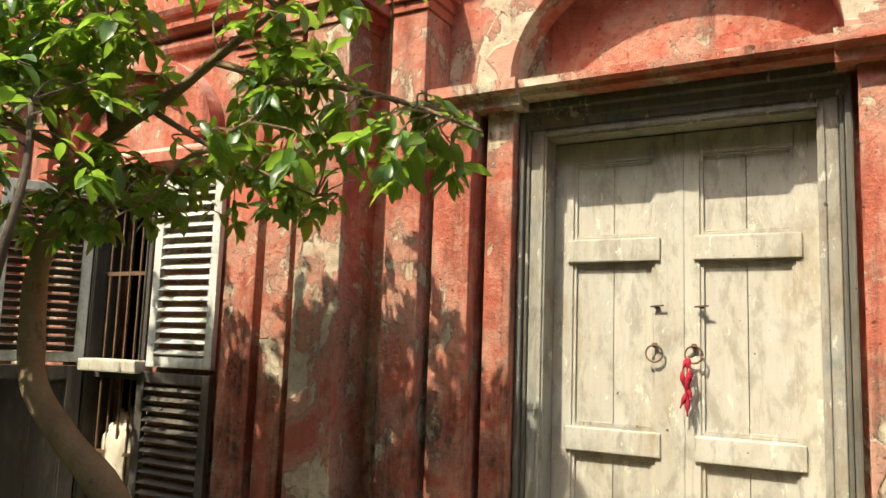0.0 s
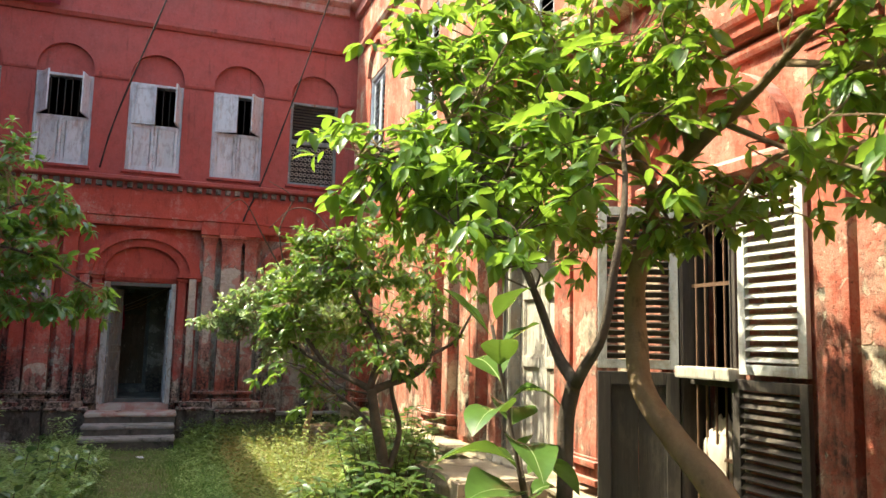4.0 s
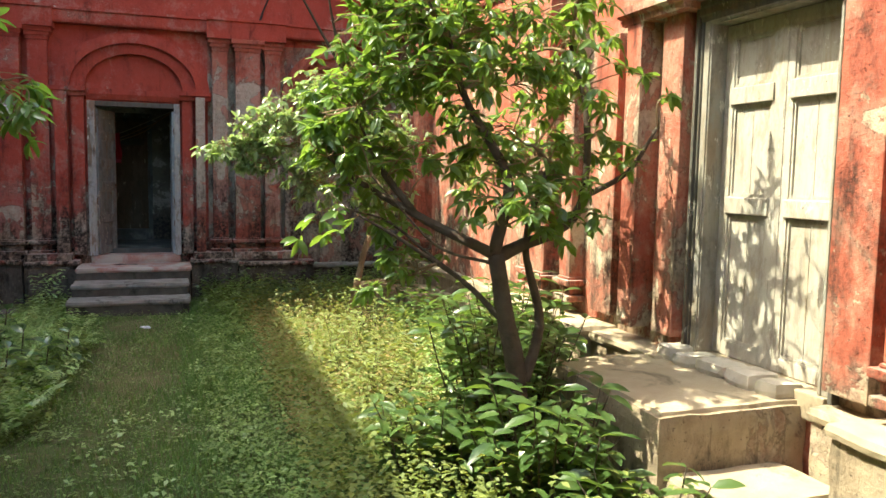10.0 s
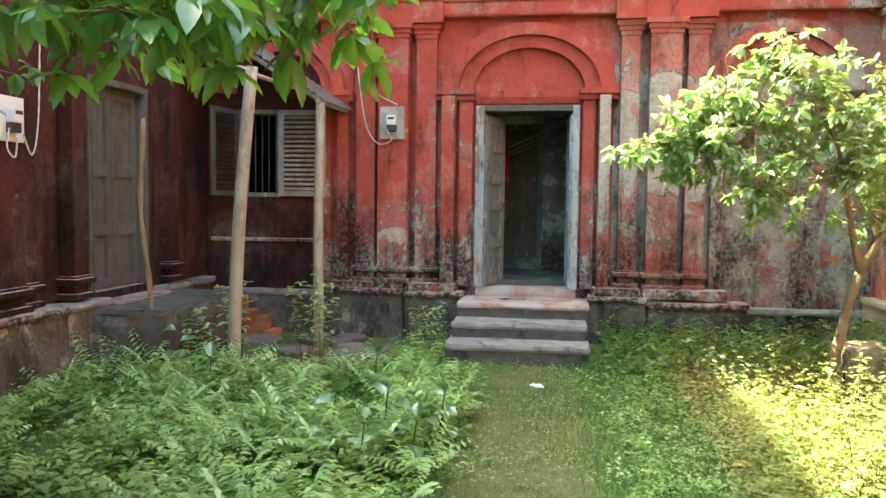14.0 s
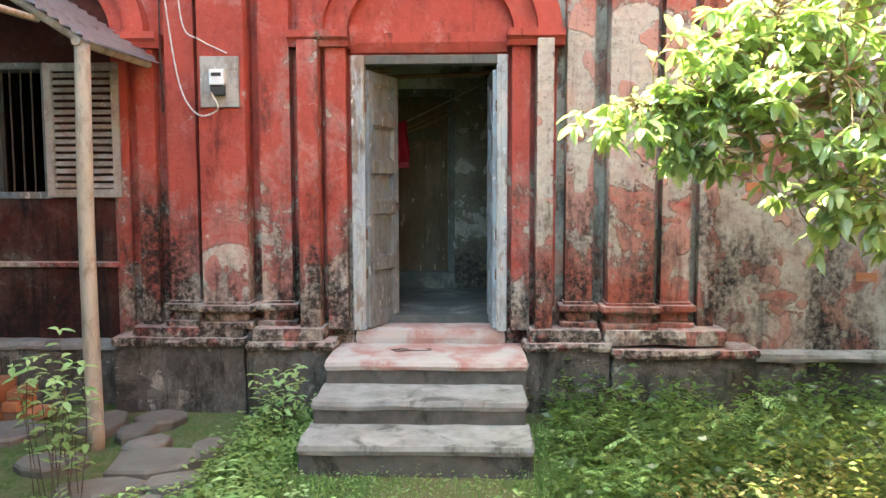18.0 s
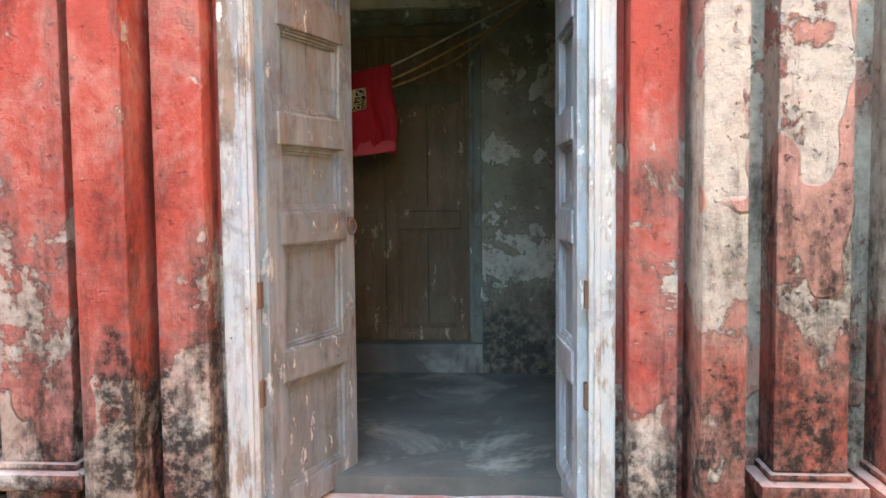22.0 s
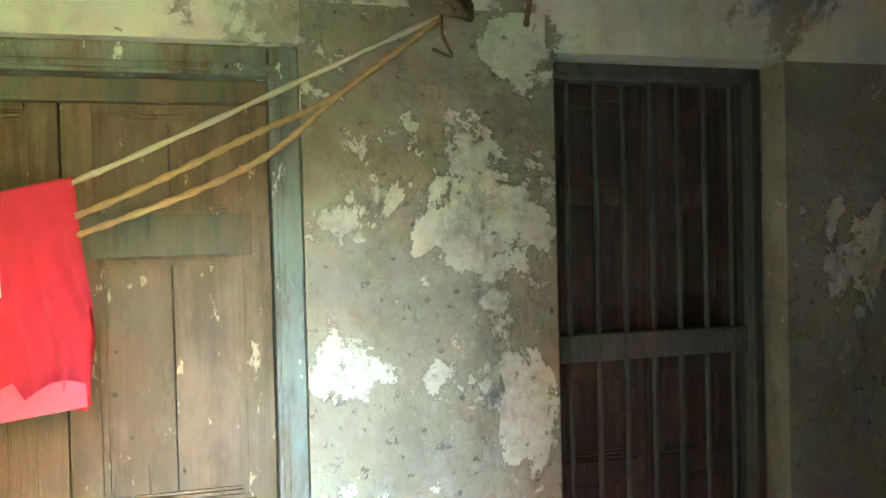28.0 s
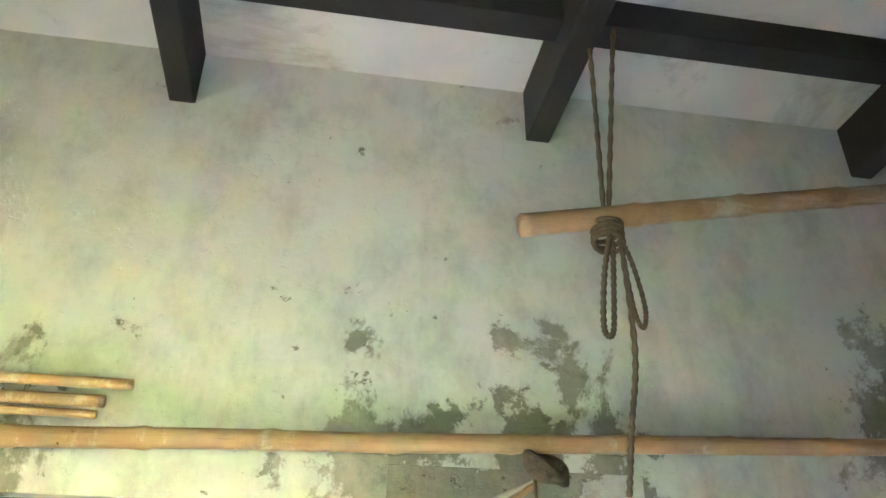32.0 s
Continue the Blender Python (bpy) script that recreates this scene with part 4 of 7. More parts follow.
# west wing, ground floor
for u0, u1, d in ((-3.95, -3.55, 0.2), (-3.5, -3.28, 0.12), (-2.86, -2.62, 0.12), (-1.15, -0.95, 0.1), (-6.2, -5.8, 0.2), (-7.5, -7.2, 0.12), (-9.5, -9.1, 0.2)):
    pilaster(wall_w, WEST, u0, u1, 0.66, PZ1, d, SHADE_STAINED)
for z0, z1, d in ((3.50, 3.56, 0.05), (3.60, 3.66, 0.1), (3.76, 3.82, 0.05)):
    band("frieze", wall_w, WEST, -20, 0, [(-0.01, z0), (d * 0.7, z0), (d, z0 + 0.03), (d, z1), (-0.01, z1)], RED)
band("string_course", wall_wu, WEST, -20, -0.17, [(-0.01, 4.30), (0.10, 4.32), (0.16, 4.38), (0.16, 4.46), (0.05, 4.50), (-0.01, 4.50)], UPPER)
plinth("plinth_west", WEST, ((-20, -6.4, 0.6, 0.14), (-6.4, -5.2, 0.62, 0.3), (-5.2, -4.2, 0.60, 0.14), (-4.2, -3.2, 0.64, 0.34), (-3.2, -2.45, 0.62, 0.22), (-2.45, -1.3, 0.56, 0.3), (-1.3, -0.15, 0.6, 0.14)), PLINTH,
       "dark stained plinth toned for the shaded wing")


# ---------- doors and windows ----------
def leaf(name, parent, w, h, panels, material, label="", thick=0.055, stile=0.085, planks=2, rail_h=0.1, overlay=False, m=None, panel_mat=None, rail_mat=None):
    """A panelled door leaf in (u, d, z), hinged at u = 0, its foot at z = 0. panels: heights of the rails' middles."""
    root = part(name, bmesh_frame(w, h, stile, thick), material, parent, label, m=m)
    zs = [0.0, *panels, h]
    for z in panels:
        e = 0.012 if overlay else 0.007
        b = box(bmesh.new(), stile * 0.72, w - stile * 0.72, -thick / 2 - e, thick / 2 + e, z - rail_h / 2, z + rail_h / 2, 0.006)
        part("rail", b, rail_mat or material, root, m=m)
    for a, b in zip(zs, zs[1:]):
        lo = a + (rail_h / 2 if a else stile) - 0.002
        hi = b - (rail_h / 2 if b != h else stile) + 0.002
        for i in range(planks):
            x0 = stile + (w - 2 * stile) * i / planks
            x1 = stile + (w - 2 * stile) * (i + 1) / planks
            part("panel", box(bmesh.new(), x0 + 0.0015, x1 - 0.0015, -0.007, 0.007, lo, hi, 0.002), panel_mat or material, root, m=m)
        # beads round the panel
        bd = bmesh.new()
        for s in (-1, 1):
            y0, y1 = sorted((s * 0.007, s * (thick / 2 - 0.009)))
            for k, (g0, g1, deep) in enumerate(((0.0, 0.009, 1.0), (0.011, 0.019, 0.72), (0.021, 0.027, 0.45))):
                ya, yb = sorted((s * 0.007, s * (0.007 + (thick / 2 - 0.010) * deep)))
                box(bd, stile, w - stile, ya, yb, lo + g0, lo + g1)
                box(bd, stile, w - stile, ya, yb, hi - g1, hi - g0)
            for q in ((stile, stile + 0.014, lo, hi), (w - stile - 0.014, w - stile, lo, hi)):
                box(bd, q[0], q[1], y0, y1, q[2], q[3])
        part("bead", bd, material, root, m=m)
    return root


def bmesh_frame(w, h, s, t):
    bm = bmesh.new()
    box(bm, 0, s, -t / 2, t / 2, 0, h, 0.004)
    box(bm, w - s, w, -t / 2, t / 2, 0, h, 0.004)
    box(bm, s, w - s, -t / 2, t / 2, 0, s, 0.004)
    box(bm, s, w - s, -t / 2, t / 2, h - s, h, 0.004)
    return bm


def louvre_leaf(name, parent, w, h, material, m, label="", s=0.06, pitch=0.052, slat_mat=None, t=0.035):
    root = part(name, bmesh_frame(w, h, s, t), material, parent, label, m=m)
    n = int((h - 2 * s) / pitch)
    for i in range(n):
        z = s + (h - 2 * s) * (i + 0.5) / n
        bm = box(bmesh.new(), s, w - s, -0.024, 0.024, -0.004, 0.004)
        bm.transform(Matrix.Translation((0, 0, z)) @ Matrix.Rotation(radians(-42), 4, "X"))
        part("slat", bm, slat_mat or material, root, m=m)
    return root


def ring_pull(parent, m, r=0.035, name="ring_handle"):
    bm = bmesh.new()
    pts = [(r * math.cos(a), 0.012, r * math.sin(a) - r) for a in [2 * math.pi * i / 16 for i in range(17)]]
    tube(bm, pts, 0.004, 6)
    box(bm, -0.01, 0.01, -0.004, 0.012, -0.01, 0.01, 0.003)
    return part(name, bm, RUST, parent, "rusty iron ring", m=m, smooth=True)


def swing(m, u, d, z, deg):
    return m @ Matrix.Translation((u, d, z)) @ Matrix.Rotation(radians(deg), 4, "Z")


def frame_of(parent, m, u0, u1, z0, z1, w, d0, d1, material, sill=False):
    for a, b, c, e, nm in ((u0, u0 + w, z0, z1, "jamb"), (u1 - w, u1, z0, z1, "jamb"), (u0 + w, u1 - w, z1 - w, z1, "head")):
        part(nm, box(bmesh.new(), a, b, d0, d1, c, e, 0.007), material, parent, m=m)
    for a, b in ((u0 + w * 0.62, u0 + w * 0.86), (u1 - w * 0.86, u1 - w * 0.62)):
        part("jamb_bead", box(bmesh.new(), a, b, d1 - 0.005, d1 + 0.009, z0 + 0.002, z1 - w * 0.62, 0.004), material, parent, m=m)
    part("head_bead", box(bmesh.new(), u0 + w * 0.86, u1 - w * 0.86, d1 - 0.005, d1 + 0.009, z1 - w * 0.86, z1 - w * 0.62, 0.004), material, parent, m=m)
    if sill:
        part("sill", box(bmesh.new(), u0 + w, u1 - w, d0, d1, z0, z0 + w, 0.007), material, parent, m=m)


# the open north door
door_n = structure(thing("door_1", "", ""), "open weathered grey-blue panelled double door in a red wall", "door")
for a, b in ((-0.54, -0.44), (0.538, 0.616)):
    jamb = part("jamb", box(bmesh.new(), a, b, -0.08, 0.06, 0.56, 2.61, 0.007), GREY_FRAME, door_n, "whitish weathered jamb", m=NORTH)
    e = b - 0.035 if a < 0 else a + 0.015
    part("jamb_bead", box(bmesh.new(), e, e + 0.02, 0.055, 0.069, 0.563, 2.545, 0.004), GREY_FRAME, jamb, m=NORTH)
part("head", box(bmesh.new(), -0.44, 0.538, -0.08, 0.055, 2.545, 2.61, 0.007), W_GREY, door_n, "dark grey-brown door head", m=NORTH)
part("threshold", worn_box(-0.54, 0.616, -0.29, 0.04, 0.44, 0.565, 0.07, 0.007), STEP_PINK, door_n, "worn pink-red threshold", m=NORTH)
RAILS_N = [0.48, 0.91, 1.22, 1.58]
lm = swing(NORTH, -0.437, 0.02, 0.575, -69)
lf = leaf("door_leaf", door_n, 0.495, 1.93, RAILS_N, GREY_STILE, "weathered grey leaf, paint worn to brown", m=lm, panel_mat=GREY_PANEL, rail_mat=GREY_RAIL)
ring_pull(lf, lm @ Matrix.Translation((0.458, 0.03, 0.93)), 0.026)
rm = swing(NORTH, 0.536, 0.02, 0.575, -180 + 86)
rf = leaf("door_leaf", door_n, 0.44, 1.93, RAILS_N, BLUE_STILE, "blue-grey leaf with scuffed paint", m=rm, panel_mat=BLUE_WOOD)
ring_pull(rf, rm @ Matrix.Translation((0.405, -0.03, 0.93)))
for z in (0.95, 1.25, 2.2):
    for u in (-0.438, 0.537):
        part("hinge", box(bmesh.new(), u - 0.009, u + 0.009, 0.0, 0.050, z, z + 0.08, 0.003), RUST, door_n, m=NORTH)

# steps before it
steps_n = tagged(thing("steps", "three worn grey cement steps with a pink top step", "steps"), kind="structure")
for z, y, x0, x1, tread in ((0.455, -0.66, -0.64, 0.725, STEP_PINK), (0.305, -1.09, -0.645, 0.69, STEP), (0.16, -1.49, -0.655, 0.70, STEP)):
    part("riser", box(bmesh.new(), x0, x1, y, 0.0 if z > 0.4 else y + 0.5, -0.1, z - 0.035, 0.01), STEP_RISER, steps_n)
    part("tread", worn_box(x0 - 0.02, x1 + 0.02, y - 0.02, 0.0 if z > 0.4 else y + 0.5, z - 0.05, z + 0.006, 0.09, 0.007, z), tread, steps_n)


# upper windows of the north wing
def bars(parent, m, u0, u1, z0, z1, n, d, r=0.008, material=IRON, cross=()):
    for i in range(n):
        u = u0 + (u1 - u0) * (i + 0.5) / n
        part("bar", tube(bmesh.new(), [(u, d, z0), (u, d, z1)], r, 6), material, parent, m=m)
    for z in cross:
        part("cross_bar", box(bmesh.new(), u0, u1, d - 0.006, d + 0.006, z - 0.012, z + 0.012), material, parent, m=m)


def upper_window(i, u, style):
    w = structure(thing("window_%d" % (i + 1), "", ""), "pale blue-grey shuttered window with iron bars under a red arch" if style[0] != "l" else "dark louvred window over a carved lattice panel", "window")
    h = UP_HALF
    part("tympanum", box(bmesh.new(), u - h, u + h, -0.25, -0.09, 6.16, UP_TOP), UPPER, w, m=NORTH)
    frame_of(w, NORTH, u - h + 0.002, u + h - 0.002, UP_Z0, 6.16, 0.05, -0.2, -0.03, SHUTTER if style[0] != "l" else GREY_WOOD, sill=True)
    part("window_sill", box(bmesh.new(), u - h - 0.04, u + h + 0.04, -0.1, 0.05, UP_Z0 - 0.05, UP_Z0, 0.008), UPPER, w, m=NORTH)
    a, b = u - h + 0.052, u + h - 0.052
    if style[0] == "l":
        part("transom", box(bmesh.new(), a, b, -0.14, -0.05, 5.36, 5.44, 0.005), GREY_WOOD, w, m=NORTH)
        n = 11
        for j in range(n):
            bm = box(bmesh.new(), a, b, -0.03, 0.03, -0.005, 0.005)
            bm.transform(Matrix.Translation((0, -0.1, 5.48 + (6.1 - 5.48) * (j + 0.5) / n)) @ Matrix.Rotation(radians(-40), 4, "X"))
            part("slat", bm, DARK_WOOD, w, m=NORTH)
        # near-black board paints the dark behind slats and lattice
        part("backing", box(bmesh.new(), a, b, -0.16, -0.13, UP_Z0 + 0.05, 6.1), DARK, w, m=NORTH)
        for j in range(10):
            for k in range(7):
                c = (a + (b - a) * (j + 0.5) / 10, UP_Z0 + 0.08 + 0.1 * k)
                bm = ring(bmesh.new(), c[0], c[1] + 0.04, 0.024, 0.036, -0.13, -0.09, 8, 0, 2 * math.pi)
                part("lattice_ring", bm, LOUVRE, w, m=NORTH)
        return
    bars(w, NORTH, a, b, UP_Z0 + 0.8, 6.11, 7, -0.1)
    for j, x in enumerate((a, (a + b) / 2)):
        lw = (b - a) / 2 - 0.004
        leaf("lower_shutter", w, lw, 0.80, [], SHUTTER, m=NORTH @ Matrix.Translation((x + 0.002, -0.05, UP_Z0 + 0.045)), planks=1, stile=0.05, thick=0.03)
    lw, hh = (b - a) / 2, 0.70
    leaf("upper_shutter", w, lw, hh, [], SHUTTER, m=swing(NORTH, a, -0.03, UP_Z0 + 0.84, style[1]), planks=1, stile=0.05, thick=0.028)
    leaf("upper_shutter", w, lw, hh, [], SHUTTER, m=swing(NORTH, b, -0.03, UP_Z0 + 0.84, 180 - style[2]), planks=1, stile=0.05, thick=0.028)


for i, (u, st) in enumerate(zip(UP, (("l",), ("s", 62, 78), ("s", 8, 80), ("s", 20, 62), ("l",)))):
    upper_window(i, u, st)
for m, us, p in ((EAST, E_UP, "east"), (WEST, (-2.4, -5.4, -8.4, -11.4), "west")):
    for k, u in enumerate(us):
        w = structure(thing("window_%s_%d" % (p, k + 1), "", ""), "closed pale shuttered upper window", "window")
        frame_of(w, m, u - 0.498, u + 0.498, 4.7, 6.4, 0.05, -0.2, -0.02, SHUTTER, sill=True)
        for x in (u - 0.446, u + 0.002):
            louvre_leaf("shutter", w, 0.444, 1.58, SHUTTER, m @ Matrix.Translation((x, -0.08, 4.76)), pitch=0.09)
        part("arch_moulding", ring(bmesh.new(), u, 6.45, 0.5, 0.6, -0.01, 0.06, 16), RED_SUN if p == "east" else UPPER, w, m=m)

# north ground-floor window, its shutters open
win_n = structure(thing("window_6", "", ""), "barred window with open grey louvred shutters in a red wall", "window")
frame_of(win_n, NORTH, -3.36, -2.84, 1.56, 2.58, 0.05, -0.2, 0.02, GREY_WOOD, sill=True)
bars(win_n, NORTH, -3.31, -2.89, 1.61, 2.53, 5, -0.08)
louvre_leaf("shutter", win_n, 0.57, 1.0, LOUVRE, NORTH @ Matrix.Translation((-2.85, 0.045, 1.57)), "weathered louvred shutter")
# left shutter takes dark timber colours for the shade under the tin roof
louvre_leaf("shutter", win_n, 0.50, 1.0, W_GREY, swing(NORTH, -3.36, 0.03, 1.57, 180 - 78), "weathered louvred shutter", slat_mat=DARK_WOOD)
structure(obj("ledge_line", run(bmesh.new(), [(0, 1.03), (0.035, 1.04), (0.035, 1.07), (0, 1.08)], -3.7, -2.2), RED, m=NORTH), "thin plaster ledge below the window", "ledge")

# east door with the raised platform
def closed_door(name, m, o, rails, label, stile=0.08):
    u0, u1, z0, z1 = o
    d = structure(thing(name, "", ""), label, "door")
    frame_of(d, m, u0, u1, z0 + 0.04, z1, 0.075, -0.17, 0.02, PALE_FRAME)
    part("threshold", box(bmesh.new(), u0, u1, -0.25, 0.05, z0 - 0.1, z0 + 0.04, 0.01), SAND, d, m=m)
    w = (u1 - u0 - 0.15) / 2
    lf1 = leaf("door_leaf", d, w - 0.003, z1 - z0 - 0.125, rails, PALE_WOOD, m=m @ Matrix.Translation((u0 + 0.075, -0.12, z0 + 0.045)), overlay=True, stile=stile)
    lf2 = leaf("door_leaf", d, w - 0.003, z1 - z0 - 0.125, rails, PALE_WOOD, m=m @ Matrix.Translation((u0 + 0.078 + w, -0.12, z0 + 0.045)), overlay=True, stile=stile)
    for a, b in ((u0 - 0.05, u0 - 0.022), (u0 - 0.02, u0 - 0.002), (u1 + 0.002, u1 + 0.02), (u1 + 0.022, u1 + 0.05)):
        part("surround", box(bmesh.new(), a, b, -0.01, 0.03 if min(abs(a - u0), abs(b - u1)) < 0.03 else 0.05, z0 + 0.02, z1 + 0.06, 0.008), DARK_FRAME, d, m=m)
    part("cover_strip", box(bmesh.new(), u0 + 0.075 + w - 0.012, u0 + 0.075 + w + 0.03, -0.105, -0.088, z0 + 0.05, z1 - 0.08, 0.004), PALE_WOOD, d, m=m)
    return d, lf1, lf2


dB, _, _ = closed_door("door_2", EAST, E_DOORB, [0.92, 1.57], "closed bleached wooden double door in deep sunlight")
dA, a1, a2 = closed_door("door_3", EAST, E_DOORA, [0.745, 1.56], "closed bleached double door with iron rings and a red rag", 0.09)
for leaf_ob, u in ((a1, 13.47), (a2, 13.63)):
    mm = EAST @ Matrix.Translation((u, -0.085, 1.80))
    ring_pull(leaf_ob, mm, 0.035)
for leaf_ob, u in ((a1, 13.48), (a2, 13.66)):
    bm = bmesh.new()
    tube(bm, [(-0.026, 0.01, 0.0), (0.03, 0.012, 0.005)], 0.004, 6)
    box(bm, -0.01, 0.01, -0.004, 0.008, -0.007, 0.007, 0.002)
    part("latch", bm, IRON, leaf_ob, m=EAST @ Matrix.Translation((u, -0.085, 1.96)))
bm = bmesh.new()
for k, (du, l) in enumerate(((-0.02, 0.2), (0.0, 0.23), (0.012, 0.17))):
    tube(bm, spline([(0, 0, 0), (du, 0.012, -l * 0.3), (du * 0.4, 0.006, -l * 0.7), (du * 1.4, 0.014, -l)]), [0.007 + 0.004 * math.sin(j) for j in range(19)], 6)
rag = obj("rag", bm, CLOTH, m=EAST @ Matrix.Translation((13.61, -0.055, 1.75)), smooth=True)
tagged(rag, "thin faded red rag knotted to the door ring", "rag")

platform = tagged(thing("platform", "sunlit pale cement platform with steps before the closed door", "platform"), kind="structure")
part("platform_body", worn_box(2.795, XE, -8.18, -6.97, -0.15, 0.575), PLINTH_SUN, platform)
part("platform_top", worn_box(2.82, XE, -8.155, -6.995, 0.50, 0.588, amp=0.007, seed=3.0), SAND, platform)
part("lower_step", worn_box(2.825, XE - 0.15, -8.63, -8.16, -0.15, 0.28, seed=5.0), PLINTH_SUN, platform)
part("step_top", worn_box(2.85, XE - 0.17, -8.605, -8.17, 0.22, 0.292, amp=0.006, seed=8.0), SAND, platform)
random.seed(21)
yy = -8.12
while yy < -7.1:
    ln_ = random.uniform(0.16, 0.3)
    part("sill_stone", worn_box(3.52 + random.uniform(-0.02, 0.02), XE + 0.03, yy, min(yy + ln_, -7.06) - 0.012, 0.56, 0.665 + random.uniform(-0.025, 0.015), 0.05, 0.012, yy), SAND_PALE, platform, "cracked white sill stone")
    yy += ln_
platA = tagged(thing("platform", "pale cement platform before the double door", "platform"), kind="structure")
part("platform_body", worn_box(2.9, XE, -14.4, -12.95, -0.15, 0.525, 0.12), PLINTH_SUN, platA)
part("platform_top", worn_box(2.92, XE, -14.38, -12.97, 0.46, 0.536, 0.12, 0.006), SAND, platA)

# east french window: two upper leaves and two lower leaves, all open
win_e = structure(thing("window_7", "", ""), "tall barred window with open white and dark louvred shutters", "window")
frame_of(win_e, EAST, 9.93, 10.49, 0.62, 2.74, 0.05, -0.2, 0.02, DARK_WOOD, sill=True)
bars(win_e, EAST, 9.98, 10.44, 0.67, 2.69, 5, -0.06, 0.009, RUST, (1.05, 2.15))
part("transom", box(bmesh.new(), 9.98, 10.44, -0.12, -0.03, 1.50, 1.58, 0.006), DARK_WOOD, win_e, m=EAST)
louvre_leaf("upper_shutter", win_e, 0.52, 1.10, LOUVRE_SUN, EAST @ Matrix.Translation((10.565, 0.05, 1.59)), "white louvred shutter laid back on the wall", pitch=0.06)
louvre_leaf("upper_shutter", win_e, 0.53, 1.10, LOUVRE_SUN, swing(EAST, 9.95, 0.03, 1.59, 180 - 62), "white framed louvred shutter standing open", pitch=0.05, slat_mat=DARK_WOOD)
louvre_leaf("lower_shutter", win_e, 0.58, 0.93, DARK_WOOD, EAST @ Matrix.Translation((10.51, 0.055, 0.63)), "dark louvred lower shutter", pitch=0.055)
leaf("lower_shutter", win_e, 0.53, 0.94, [], DARK_WOOD, "dark panelled lower shutter", m=swing(EAST, 9.95, 0.03, 0.63, 180 - 62))
blk = tagged(obj("wood_block", box(bmesh.new(), 10.02, 10.54, -0.02, 0.12, 1.545, 1.62, 0.012), PALE_WOOD, m=EAST), "rough pale plank laid across the window bars", "plank")
bm = bmesh.new()
bmesh.ops.create_icosphere(bm, subdivisions=4, radius=0.2)
for v in bm.verts:
    q = v.co.copy()
    v.co = Vector((q.x * 0.75, q.y * 0.28, q.z * 1.6)) * (1 + 0.35 * noise.noise(q * 9) + 0.2 * noise.noise(q * 22))
bundle = obj("bundled_cloth", bm, BUNDLE, m=EAST @ Matrix.Translation((10.2, -0.1, 0.98)), smooth=True)
tagged(bundle, "crumpled pale cloth bundle stuffed behind the bars", "cloth")

# west doors
stoop = tagged(thing("stoop", "dark-toned cement stoop before the shaded door", "stoop"), kind="structure")
# body and top take the dark shade-side cement tones
part("stoop_body", worn_box(XW + 0.1, -2.86, -2.72, -1.05, -0.15, 0.55, 0.12, 0.03, 6.0), PLINTH, stoop)
part("stoop_top", worn_box(XW + 0.12, -2.88, -2.70, -1.07, 0.48, 0.575, 0.12, 0.016, 2.0), STEP_RISER, stoop)
d4 = structure(thing("door_4", "", ""), "closed grey-green double door in the shaded wall", "door")
frame_of(d4, WEST, *W_DOOR, 0.07, -0.16, 0.02, W_GREY)
for x in (-2.35, -1.91):
    leaf("door_leaf", d4, 0.436, 1.88, [0.55, 1.1], W_GREY, m=WEST @ Matrix.Translation((x, -0.1, 0.67)))
d5 = structure(thing("door_5", "", ""), "faded blue louvred double door", "door")
frame_of(d5, WEST, *W_BLUE, 0.06, -0.16, 0.02, BLUE_DOOR)
for x in (-5.04, -4.73):
    louvre_leaf("door_leaf", d5, 0.308, 1.96, BLUE_DOOR, WEST @ Matrix.Translation((x, -0.08, 0.67)), pitch=0.06)

# ---------- the room inside the north door ----------
RX0, RX1, RY0, RY1, RZ0, RZ1 = -2.3, 2.6, 0.3, 1.89, 0.62, 3.85
structure(obj("floor", box(bmesh.new(), RX0, RX1, 0.29, RY1 + 0.4, 0.3, RZ0), IN_FLOOR), "worn grey cement floor of the passage", "floor")
HALL = plane_of((0, RY1, 0), (1, 0, 0), (0, -1, 0))
B_DOOR, B_WIN = (-0.90, 0.19, 0.62, 2.60), (0.82, 1.50, 0.80, 2.60)
structure(obj("wall_back", cells(bmesh.new(), RX0, RX1, RZ0, 2.60, [B_DOOR, B_WIN], -0.3, 0), IN_LOW, m=HALL), "bare grey-brown plaster wall with white patches")
structure(obj("wall_back_upper", cells(bmesh.new(), RX0, RX1, 2.60, RZ1, [], -0.3, 0), IN_HIGH, m=HALL), "whitewashed wall, flaking and stained")
SIDE = plane_of((RX0, 0, 0), (0, 1, 0), (1, 0, 0))
S_WIN = (0.75, 1.45, 1.5, 2.6)
structure(obj("wall_inner_west", cells(bmesh.new(), RY0, RY1 + 0.3, RZ0 - 0.3, RZ1, [S_WIN], -0.12, 0), IN_LOW, m=SIDE), "bare plaster end wall with a window opening")
pier_top = structure(obj("pier_head", box(bmesh.new(), 0.19, 0.80, 0.0, 0.004, 2.55, 2.695, 0.002), IN_LOW, m=HALL), "bare plaster at the head of the pier")
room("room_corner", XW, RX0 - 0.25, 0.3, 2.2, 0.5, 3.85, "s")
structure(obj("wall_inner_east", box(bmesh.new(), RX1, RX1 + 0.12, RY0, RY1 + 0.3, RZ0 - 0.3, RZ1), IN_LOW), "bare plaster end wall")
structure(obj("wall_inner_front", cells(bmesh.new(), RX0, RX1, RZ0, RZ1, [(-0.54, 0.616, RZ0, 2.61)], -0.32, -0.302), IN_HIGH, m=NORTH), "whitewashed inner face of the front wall")
